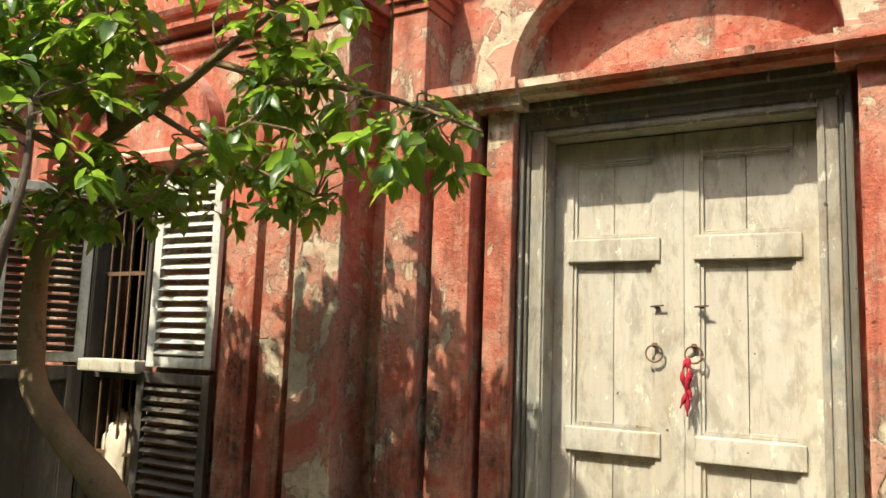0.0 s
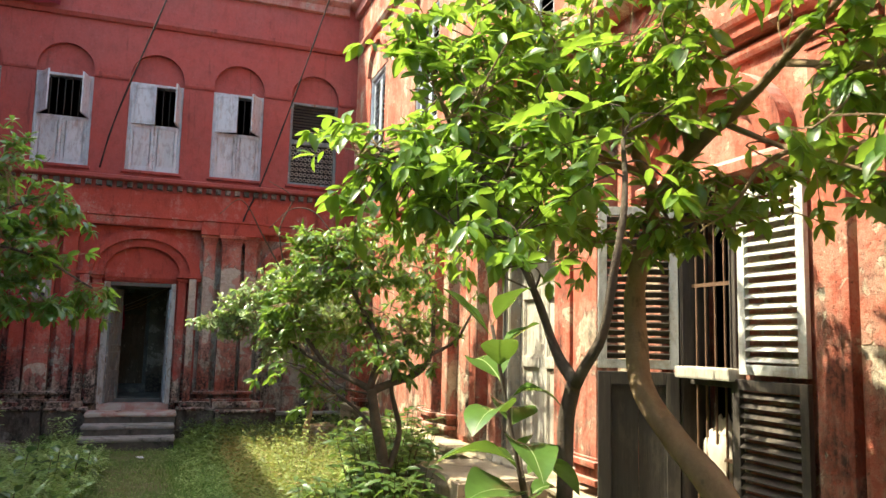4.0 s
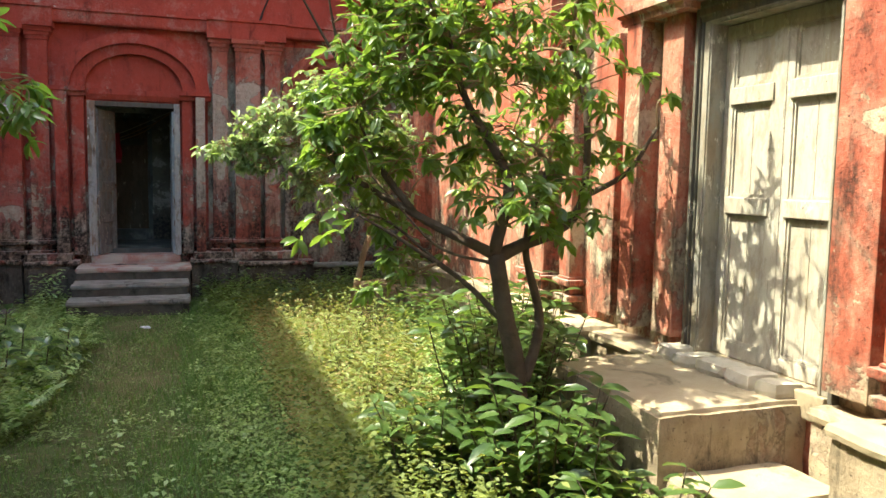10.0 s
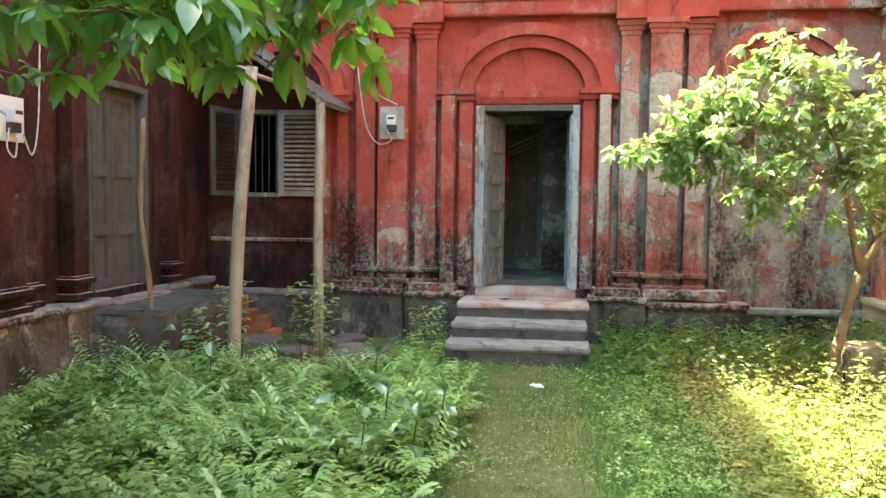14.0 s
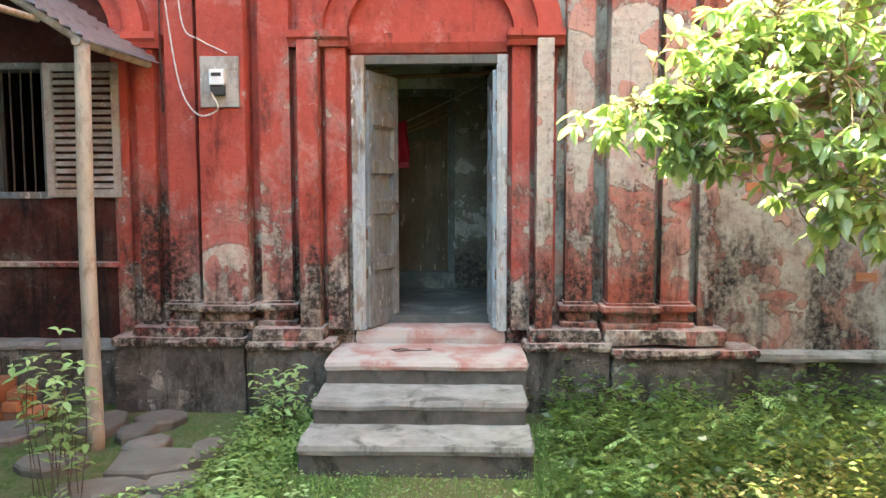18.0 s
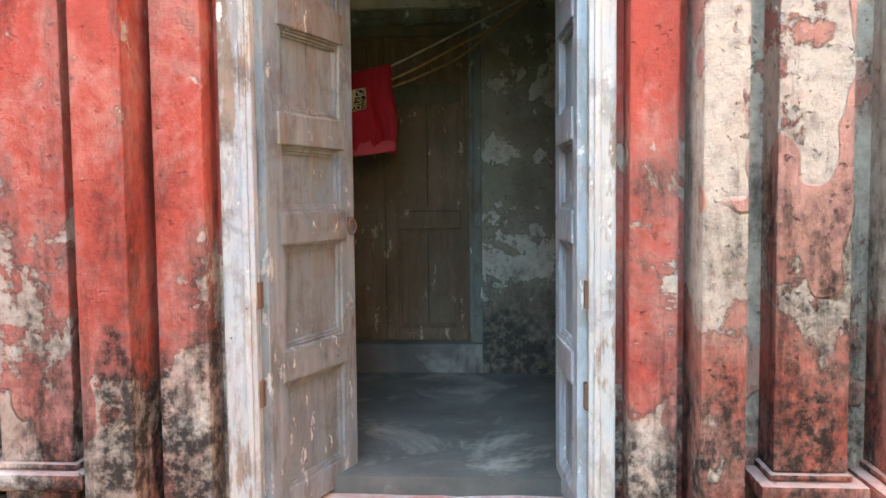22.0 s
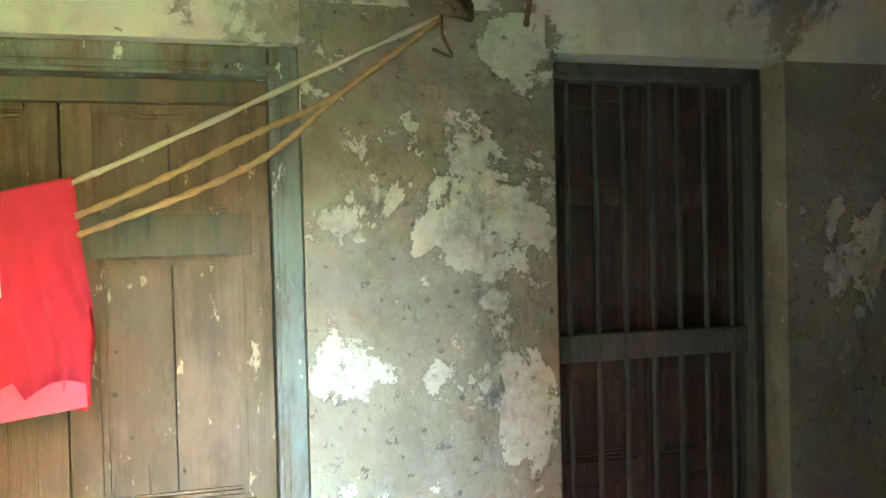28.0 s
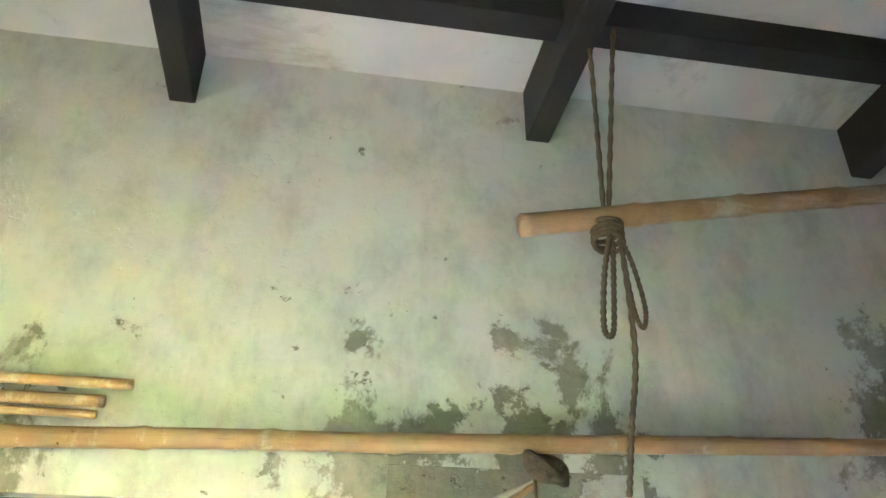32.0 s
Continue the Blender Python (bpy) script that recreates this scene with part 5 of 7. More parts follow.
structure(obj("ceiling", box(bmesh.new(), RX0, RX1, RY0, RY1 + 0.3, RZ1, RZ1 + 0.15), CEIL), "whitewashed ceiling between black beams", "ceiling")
structure(obj("room_back_closure", box(bmesh.new(), RX0, RX1, RY1 + 0.32, RY1 + 0.4, RZ0 - 0.3, RZ1), DARK), "near-black panel added behind the inner door", "wall")
for u in (-3.48, -2.46, -1.44, -0.42, 0.6, 1.66):
    b = obj("ceiling_beam", box(bmesh.new(), u - 0.036, u + 0.036, RY0, RY1 + 0.02, 3.665, RZ1 + 0.01, 0.006), BEAM)
    tagged(b, "black-painted wooden ceiling beam", "beam", "ceiling beams", "structure")
for y in (0.62, 1.06, 1.5):
    b = obj("ceiling_batten", box(bmesh.new(), RX0, RX1, y - 0.007, y + 0.078, RZ1 - 0.095, RZ1 + 0.01, 0.004), BEAM)
    tagged(b, "black batten laid across the beams", "batten", "ceiling battens", "structure")

d6 = structure(thing("door_6", "", ""), "closed brown panelled double door in a green frame", "door")
frame_of(d6, HALL, -0.90, 0.19, 0.78, 2.60, 0.07, -0.24, -0.04, GREEN_EDGE)
part("threshold", box(bmesh.new(), -0.9, 0.19, -0.28, -0.02, 0.6, 0.78, 0.01), IN_FLOOR, d6, m=HALL)
for x in (-0.83, -0.354):
    leaf("door_leaf", d6, 0.472, 1.75, [0.68, 1.38], BROWN_DOOR, m=HALL @ Matrix.Translation((x, -0.17, 0.78)), stile=0.07)
    for z, hh in ((2.16, 0.1),):
        part("green_rail", box(bmesh.new(), x + 0.05, x + 0.425, -0.145, -0.133, z - hh / 2, z + hh / 2, 0.003), GREEN_WOOD, d6, "worn green rail", m=HALL)
part("head_board", box(bmesh.new(), -0.83, 0.12, -0.15, -0.11, 2.475, 2.535, 0.008), GREEN_WOOD, d6, m=HALL)
w6 = structure(thing("window_8", "", ""), "dark brown shuttered window behind iron bars", "window")
frame_of(w6, HALL, 0.822, 1.498, 0.80, 2.60, 0.045, -0.22, -0.1, OLD_FRAME, sill=True)
part("transom", box(bmesh.new(), 0.87, 1.455, -0.19, -0.11, 1.79, 1.865, 0.006), OLD_FRAME, w6, m=HALL)
bars(w6, HALL, 0.865, 1.455, 0.84, 2.56, 7, -0.125, 0.008, OLD_FRAME)
for x in (0.868, 1.164):
    leaf("shutter", w6, 0.292, 0.69, [0.38], OLD_WINDOW, m=HALL @ Matrix.Translation((x, -0.2, 1.865)), stile=0.045, rail_h=0.06)
    leaf("shutter", w6, 0.292, 0.94, [0.3, 0.62], OLD_WINDOW, m=HALL @ Matrix.Translation((x, -0.2, 0.85)), stile=0.045, rail_h=0.06)

# poles, ropes and washing
def bamboo(name, p0, p1, r, label, sag=0.0, group=""):
    p0, p1 = Vector(p0), Vector(p1)
    n = max(2, int((p1 - p0).length / 0.26))
    pts, rad = [], []
    for i in range(n * 14 + 1):
        t = i / (n * 14)
        p = p0.lerp(p1, t) - Vector((0, 0, sag * 4 * t * (1 - t))) + Vector((0, 0, 0.004 * noise.noise((t * n * 0.7, r * 90, 0))))
        pts.append(p)
        knuckle = {0: 1.14, 1: 0.97, 13: 1.05}.get(i % 14, 1.0) if 7 < i < n * 14 - 7 else 1.0
        rad.append(r * knuckle * (1 - 0.15 * t))
    b = obj(name, tube(bmesh.new(), pts, rad, 10), BAMBOO, smooth=True)
    return tagged(b, label, "bamboo pole", group)


bamboo("bamboo_pole", (-1.9, 1.8, 2.66), (2.3, 1.8, 2.82), 0.024, "long tan bamboo pole slung along the wall", 0.02)
bamboo("bamboo_pole", (0.42, 1.5, 3.12), (2.3, 1.52, 3.52), 0.026, "thick tan bamboo pole hung from ropes", 0.0)
for k, (z, x1, r) in enumerate(((2.815, -0.37, 0.014), (2.775, -0.42, 0.016), (2.745, -0.43, 0.011))):
    bamboo("bamboo_stick", (-1.7, 1.8, z), (x1, 1.8, z), r, "thin bamboo stick stored above the pole", 0.0, "bamboo sticks")


def rope(name, pts, r, material, label, cat="rope"):
    ps = spline(pts, 8 if r > 0.008 else 26)
    return tagged(obj(name, tube(bmesh.new(), ps, [r * (1 + 0.2 * math.sin(i * 1.5)) for i in range(len(ps))], 6), material, smooth=True), label, cat)


NAIL = (0.53, 1.79, 2.66)
rope("washing_line", [(-2.29, 1.78, 1.86), (-1.6, 1.75, 2.0), (-0.715, 1.75, 2.174), (-0.5, 1.75, 2.219), (-0.275, 1.75, 2.27), NAIL], 0.006, ROPE_W, "white cotton washing line")
rope("washing_rope", [(-2.29, 1.78, 1.72), (-1.6, 1.76, 1.9), (-0.7, 1.785, 2.06), (-0.26, 1.775, 2.21), (0.08, 1.76, 2.37), (0.26, 1.765, 2.46), NAIL], 0.007, ROPE, "tan jute line sagging below the cord")
rope("washing_rope", [(-2.29, 1.79, 1.68), (-1.6, 1.78, 1.86), (-0.7, 1.79, 2.03), (-0.26, 1.78, 2.17), (0.08, 1.77, 2.31), (0.29, 1.77, 2.48), NAIL], 0.007, ROPE, "tan jute line sagging below the cord")
knot = bmesh.new()
for k in range(5):
    a = k * 1.3
    tube(knot, [(NAIL[0] + 0.04 * math.cos(t + a), 1.78 + 0.035 * math.sin(t * 1.0 + a), 2.675 + 0.032 * math.sin(t + k)) for t in [2 * math.pi * i / 14 for i in range(15)]], 0.011, 6)
tube(knot, spline([(0.50, 1.77, 2.65), (0.50, 1.76, 2.60), (0.52, 1.76, 2.55), (0.475, 1.76, 2.565)]), 0.004, 6)
tagged(obj("rope_knot", knot, ROPE_D, smooth=True), "dark knotted rope binding the bamboo pole", "knot")
rope("hanging_rope", [(0.63, 1.5, 3.85), (0.622, 1.5, 3.5), (0.612, 1.5, 3.16)], 0.006, ROPE_D, "dark rope hanging from the ceiling beam")
rope("hanging_rope", [(0.71, 1.5, 3.85), (0.665, 1.5, 3.5), (0.622, 1.5, 3.16)], 0.006, ROPE_D, "dark rope hanging from the ceiling beam")
rope("hanging_rope", [(0.625, 1.47, 3.11), (0.65, 1.47, 3.03), (0.665, 1.47, 2.93), (0.655, 1.47, 2.885), (0.64, 1.47, 2.93), (0.63, 1.47, 3.08)], 0.005, ROPE_D, "loop of dark rope below the pole")
rope("hanging_rope", [(0.61, 1.47, 3.11), (0.585, 1.47, 3.0), (0.572, 1.47, 2.88), (0.59, 1.47, 2.87), (0.602, 1.47, 2.97), (0.612, 1.47, 3.08)], 0.006, ROPE_D, "loop of dark rope below the pole")
rope("hanging_rope", [(0.635, 1.48, 3.08), (0.645, 1.5, 2.85), (0.64, 1.55, 2.7), (0.64, 1.6, 2.58)], 0.006, ROPE_D, "frayed dark rope end")
kb = bmesh.new()
for k in range(5):
    tube(kb, [(0.615 + 0.032 * math.cos(t), 1.5 + 0.034 * math.sin(t), 3.145 - 0.012 * k + 0.008 * math.sin(t + k)) for t in [2 * math.pi * i / 14 for i in range(15)]], 0.006, 6)
tagged(obj("rope_knot", kb, ROPE_D, smooth=True), "dark rope lashing round the hung bamboo", "knot")

# the red shirt on the line
def shirt():
    tl, tr = Vector((-0.715, 1.75, 2.172)), Vector((-0.275, 1.75, 2.268))
    bl, br = Vector((-0.70, 1.73, 1.765)), Vector((-0.26, 1.735, 1.82))
    nu, nv = 64, 40
    root = thing("shirt", "red cotton shirt with a small print hung on a line", "shirt", at=(-0.5, 1.74, 1.7))
    verts, faces = [], []
    for side in (0, 1):
        for j in range(nv + 1):
            v = j / nv
            for i in range(nu + 1):
                u = i / nu
                top = tl.lerp(tr, u) + Vector((0, 0, 0.013))
                bot = bl.lerp(br, u) + Vector((0, 0, 0.016 * math.sin(u * 9 + 1) + 0.025 * math.sin(u * math.pi)))
                p = top.lerp(bot, v)
                bulge = 0.022 * math.exp(-((u - 1.0) / 0.12) ** 2) * math.exp(-((v - 0.62) / 0.22) ** 2)
                p.x += bulge
                right = max(0.0, min(1.0, (u - 0.70) / 0.12)) * min(1.0, 0.35 + v)
                foot = max(0.0, min(1.0, (v - 0.55) / 0.3)) * max(0.0, 1 - u / 0.4)
                pleat = 1 - 2 * abs(math.sin((u - 0.06 * v) * 26 + 0.6 * math.sin(v * 5))) ** 0.7
                wob = 0.007 * math.sin(u * 19 + 2.5 * v) * (0.1 + v) + 0.021 * right * pleat + 0.019 * foot * math.sin((u + 0.05 * v) * 44) + 0.016 * noise.noise((u * 4, v * 4, 3.0)) + 0.004 * noise.noise((u * 14, v * 9, 1.0))
                fall = min(1.0, v * 7)
                p.y += -wob * fall - 0.011 - 0.004 * fall + (0.0 if side == 0 else 0.022 + 0.014 * fall + 0.006 * v)
                verts.append(p - Vector((-0.5, 1.74, 1.7)))
    n = nu + 1
    for s in (0, 1):
        o = s * n * (nv + 1)
        for j in range(nv):
            for i in range(nu):
                q = (o + j * n + i, o + j * n + i + 1, o + (j + 1) * n + i + 1, o + (j + 1) * n + i)
                faces.append(q if s else q[::-1])
    o = n * (nv + 1)
    faces += [(i, i + 1, o + i + 1, o + i) for i in range(nu)]
    raw("fabric", verts, faces, CLOTH, root, True)
    # the print: a pale patch with dark bars
    def at(u, v, off=0.032):
        p = tl.lerp(tr, u).lerp(bl.lerp(br, u), v)
        return p + Vector((0, -off, 0)) - Vector((-0.5, 1.74, 1.7))
    u0, u1, v0, v1 = 0.50, 0.70, 0.16, 0.44
    raw("print_patch", [at(u0, v0 + 0.02), at(u1, v0 + 0.03), at(u1, v1), at(u0, v1)], [(0, 3, 2, 1)], PRINT_W, root, False, "pale square print")
    random.seed(4)
    for k in range(9):
        v = v0 + 0.035 + (v1 - v0 - 0.05) * k / 8.5
        a = u0 + (u1 - u0) * (0.42 - 0.035 * k + 0.06 * random.random())
        b = u1 - (u1 - u0) * 0.03
        while a < b - 0.008:
            e = min(b, a + random.uniform(0.02, 0.075))
            t0, t1 = random.uniform(-0.004, 0.004), random.uniform(0.017, 0.034)
            raw("print_bar", [at(a, v + t0, 0.034), at(e, v + t0 + 0.006, 0.034), at(e, v + t1, 0.034), at(a, v + t1 - 0.004, 0.034)], [(0, 3, 2, 1)], PRINT_B, root, False, "dark print bar")
            a = e + random.uniform(0.004, 0.018)
    hem = [at(0.52 + 0.5 * t, 0.90 + 0.05 * math.sin(t * 6) - (0.11 if 0.1 < t < 0.45 else 0), 0.038) for t in [i / 12 for i in range(13)]] + [at(0.52 + 0.5 * t, 0.985, 0.038) for t in [i / 12 for i in range(13)]]
    raw("turned_hem", hem, [(i, i + 13, i + 14, i + 1) for i in range(12)], CLOTH_PINK, root, True, "lighter turned-up hem")


shirt()


# ---------- things in the courtyard ----------
def meter(m, u, z, label, board=True, w=0.28, h=0.36):
    t = thing("electric_meter", label, "meter")
    if board:
        part("backboard", box(bmesh.new(), u - w / 2, u + w / 2, 0.0, 0.03, z - h / 2, z + h / 2, 0.005), LOUVRE, t, m=m)
    part("meter_case", box(bmesh.new(), u - 0.055, u + 0.055, 0.03, 0.1, z - 0.03, z + 0.08, 0.012), WHITE_BOX, t, m=m)
    part("display", box(bmesh.new(), u - 0.035, u + 0.035, 0.1, 0.104, z + 0.03, z + 0.055), BLACK_PLASTIC, t, m=m)
    part("terminal_cover", box(bmesh.new(), u - 0.05, u + 0.05, 0.03, 0.085, z - 0.1, z - 0.03, 0.012), BLACK_PLASTIC, t, m=m)
    return t


meter(NORTH @ Matrix.Translation((0, 0.211, 0)), -1.46, 2.40, "small white electric meter on a weathered board")
mt = meter(WEST @ Matrix.Translation((0, 0.25, 0)), -3.75, 2.07, "white electric meter on a pale board with wires", True, 0.29, 0.32)
for c in mt.children:
    if c.name.startswith("backboard"):
        c.data.materials[0] = WHITE_BOX
rope("wire", [(-1.5, -0.30, 2.32), (-1.46, -0.29, 2.20), (-1.62, -0.25, 2.17), (-1.78, -0.16, 2.4), (-1.88, -0.13, 3.0), (-1.92, -0.12, 3.5)], 0.006, WIRE_W, "pale wire looping down from the meter", "wire")
rope("wire", [(-1.4, -0.24, 2.60), (-1.6, -0.23, 2.7), (-1.74, -0.17, 2.82), (-1.8, -0.14, 3.3)], 0.005, WIRE_W, "pale wire running up the wall", "wire")
rope("wire", [(-1.93, -0.1, 2.2), (-1.94, -0.1, 2.8), (-1.9, -0.12, 3.5), (-1.75, -0.2, 4.3), (-1.5, -0.2, 4.6)], 0.006, CABLE, "black cable running down the wall", "cable")
rope("wire", [(XW + 0.31, -3.80, 2.0), (XW + 0.32, -3.84, 1.86), (XW + 0.32, -3.76, 1.80), (XW + 0.31, -3.72, 1.94)], 0.006, WIRE_W, "pale wire bent below the meter", "wire")
rope("wire", [(XW + 0.31, -3.66, 1.97), (XW + 0.3, -3.55, 1.83), (XW + 0.26, -3.42, 2.1), (XW + 0.2, -3.3, 2.8)], 0.006, WIRE_W, "pale wire hanging in a loop", "wire")
rope("cable", [(-0.75, -0.1, 4.55), (-0.5, -0.6, 5.4), (0.2, -1.6, 7.2), (0.7, -2.4, 8.6)], 0.014, CABLE, "twisted black cable strung across the courtyard", "cable")
rope("cable", [(1.75, -0.1, 3.1), (1.66, -0.14, 3.7), (1.95, -0.2, 4.5), (2.3, -0.7, 5.7), (2.7, -1.4, 7.2), (3.0, -2.0, 8.4)], 0.013, CABLE, "twisted black cable strung across the courtyard", "cable")
bm = bmesh.new()
nu = 14
vs = [[bm.verts.new((-2.55 + 1.0 * i / nu, -0.14 - 0.015 * math.sin(i * 2.1) - 0.01 * j, 7.75 - 0.48 * j / 6 - 0.02 * math.sin(i * 0.9))) for i in range(nu + 1)] for j in range(7)]
for a, b in zip(vs, vs[1:]):
    for i in range(nu):
        bm.faces.new((a[i], a[i + 1], b[i + 1], b[i]))
bmesh.ops.solidify(bm, geom=bm.faces[:], thickness=0.006)
tagged(obj("hung_cloth", bm, CLOTH_PINK, smooth=True), "faded pink and white cloth drying over the ledge", "cloth")
rope("pipe", [(3.6, -0.06, 4.25), (3.6, -0.06, 3.9), (3.58, -0.07, 3.55)], 0.03, PLINTH, "stub of grey drain pipe in the corner", "pipe")
# near-black blocks paint the holes' darkness
for u, z in ((-1.5, 0.33), (2.86, 0.33)):
    tagged(obj("drain_hole", box(bmesh.new(), u - 0.04, u + 0.04, 0.1, 0.245 if u < 0 else 0.145, z - 0.055, z + 0.055, 0.004), DARK, m=NORTH), "small drain hole in the plinth, a block coloured near-black", "drain hole")

# lean-to roof on posts
awn = thing("lean_to", "corrugated tin lean-to roof on bamboo posts", "lean-to")
bm = bmesh.new()
n = 150
near, far = [], []
for i in range(n + 1):
    x = -3.70 + 1.76 * i / n
    z = 2.53 + 0.665 * (-1.94 - x)
    w = 0.016 * math.sin(i * 2 * math.pi / 6)
    near.append(bm.verts.new((x + 0.55 * w, -1.18, z + 0.83 * w)))
    far.append(bm.verts.new((x + 0.55 * w, -0.10, z + 0.03 + 0.83 * w)))
for i in range(n):
    bm.faces.new((near[i], near[i + 1], far[i + 1], far[i]))
bmesh.ops.solidify(bm, geom=bm.faces[:], thickness=0.004)
part("tin_sheet", bm, TIN, awn)
part("eave_beam", tube(bmesh.new(), [(-2.03, -1.16, 2.53), (-2.03, -0.1, 2.55)], 0.03, 8), POST, awn)
part("rafter", tube(bmesh.new(), [(-3.6, -1.1, 3.55), (-2.03, -1.1, 2.54)], 0.026, 8), POST, awn)
part("tie_pole", tube(bmesh.new(), [(-2.25, -2.4, 2.60), (-2.32, -1.05, 2.68)], 0.022, 8), POST, awn)
part("post", tube(bmesh.new(), spline([(-2.42, -2.37, -0.1), (-2.36, -2.36, 1.3), (-2.24, -2.36, 2.66)]), [0.062 - 0.0007 * i for i in range(13)], 10), POST, awn, smooth=True)
part("post", tube(bmesh.new(), spline([(-2.03, -1.1, -0.1), (-2.04, -1.1, 1.3), (-2.02, -1.1, 2.52)]), [0.055 - 0.0006 * i for i in range(13)], 10), POST, awn, smooth=True)
rope("stake", [(-3.05, -2.62, -0.1), (-3.06, -2.6, 0.7), (-3.14, -2.6, 1.4), (-3.12, -2.58, 2.2)], 0.022, BARK, "thin crooked wooden stake in the ground", "stake")
random.seed(11)
for col, high in enumerate((6, 4, 3, 1)):
    for k in range(high):
        b = obj("brick", box(bmesh.new(), -0.055, 0.055, -0.12, 0.12, 0, 0.068, 0.006), BRICK, m=pose(-3.12 + 0.125 * col + random.uniform(-0.012, 0.012), -0.52 + random.uniform(-0.03, 0.03), 0.01 + 0.071 * k, 0, 0, random.uniform(-7, 7)))
        tagged(b, "old orange brick stacked by the wall", "brick", "stacked bricks")
for k, (x, y, s) in enumerate(((-1.53, -1.42, 1.35), (-1.31, -1.72, 0.8), (-1.68, -1.85, 1.1), (-1.83, -0.58, 0.9), (-1.88, -0.86, 0.75), (-2.2, -0.68, 1.1), (-1.7, -1.12, 0.8), (-1.3, -1.15, 0.6), (-2.75, -0.9, 1.4), (-2.15, -1.45, 0.9), (-1.75, -2.2, 0.9), (-1.35, -2.05, 0.7))):
    bm = bmesh.new()
    poly = [(s * 0.22 * math.cos(a) * random.uniform(0.8, 1.2), s * 0.15 * math.sin(a) * random.uniform(0.8, 1.2)) for a in [2 * math.pi * i / 8 for i in range(8)]]
    lo = [bm.verts.new((a, b, -0.06)) for a, b in poly]
    mid = [bm.verts.new((a, b, 0.035)) for a, b in poly]
    hi = [bm.verts.new((a * 0.92, b * 0.92, 0.05)) for a, b in poly]
    bm.faces.new(hi)
    for i in range(8):
        bm.faces.new((lo[i], lo[(i + 1) % 8], mid[(i + 1) % 8], mid[i]))
        bm.faces.new((mid[i], mid[(i + 1) % 8], hi[(i + 1) % 8], hi[i]))
    tagged(obj("stone_slab", bm, SLAB, m=pose(x, y, 0.0, random.uniform(-4, 4), random.uniform(-4, 4), random.uniform(0, 90))), "flat mossy paving slab set in the earth", "slab", "loose slabs")

# a broken pale stump of masonry, and the crumpled sheet
st = obj("masonry_stump", worn_box(2.62, 3.05, -2.5, -2.0, -0.1, 0.42, 0.07, 0.03), PLINTH_SUN)
st2 = obj("masonry_block", worn_box(3.07, 3.56, -3.0, -2.05, -0.1, 0.36, 0.08, 0.03, 4.0), PLINTH_SUN)
tagged(st2, "low ruined masonry block, pale and crumbling", "masonry block")
tagged(st, "low pale masonry stump among the weeds", "stump")
bm = bmesh.new()
bmesh.ops.create_icosphere(bm, subdivisions=5, radius=0.26)
for v in bm.verts:
    q = v.co.copy()
    e = 1 + 0.5 * noise.noise(Vector((q.x, q.y, 0)) * 6) + 0.25 * noise.noise(Vector((q.x, q.y, 0)) * 17)
    v.co = Vector((q.x * 1.0 * e, q.y * 1.6 * e, max(q.z, -0.02) * 0.16 * (1 + 0.8 * noise.noise(q * 13)))) + Vector((0, 0, 0.022 * noise.noise(q * 26) + 0.01 * noise.noise(q * 55)))
tagged(obj("plastic_sheet", bm, WRAP, m=pose(0.80, -8.15, 0.02), smooth=False), "crumpled white plastic sheet on the grass", "plastic sheet")
for x, y, s in ((0.25, -2.48, 0.038), (2.82, -1.09, 0.11)):
    bm = bmesh.new()
    bmesh.ops.create_icosphere(bm, subdivisions=3, radius=s)
    for v in bm.verts:
        v.co = Vector((v.co.x * 1.3, v.co.y, v.co.z * 0.3)) * (1 + 0.8 * noise.noise(v.co * 1.2 / s) + 0.5 * noise.noise(v.co * 3.5 / s))
    tagged(obj("litter", bm, WRAP, m=pose(x, y, 0.03)), "scrap of white litter on the ground", "litter")

# bricks laid bare in the worn bay, and odds and ends
for k, (u, z) in enumerate(((2.55, 1.93), (2.81, 1.84), (2.42, 1.78), (3.28, 0.97), (2.46, 1.64))):
    part("brick", box(bmesh.new(), u - 0.07 - 0.01 * (k % 3), u + 0.07 + 0.012 * (k % 2), -0.02, 0.004 + 0.002 * (k % 3), z - 0.033, z + 0.033, 0.004), BRICK, wall_nw, m=NORTH)
rope("tie_wire", [(-0.16 + 0.055 * math.cos(a) * (1 + 0.012 * a), -0.3 + 0.04 * math.sin(a), 0.464 + 0.003 * (i % 3)) for i, a in enumerate([0.7 * j for j in range(14)])] + [(0.02, -0.31, 0.466), (0.06, -0.27, 0.466), (0.03, -0.25, 0.466)], 0.003, IRON, "small coil of rusty wire on the top step", "wire")


# ---------- plants ----------
rng = np.random.default_rng(7)


def unit(v):
    return v / np.maximum(np.linalg.norm(v, axis=-1, keepdims=True), 1e-9)


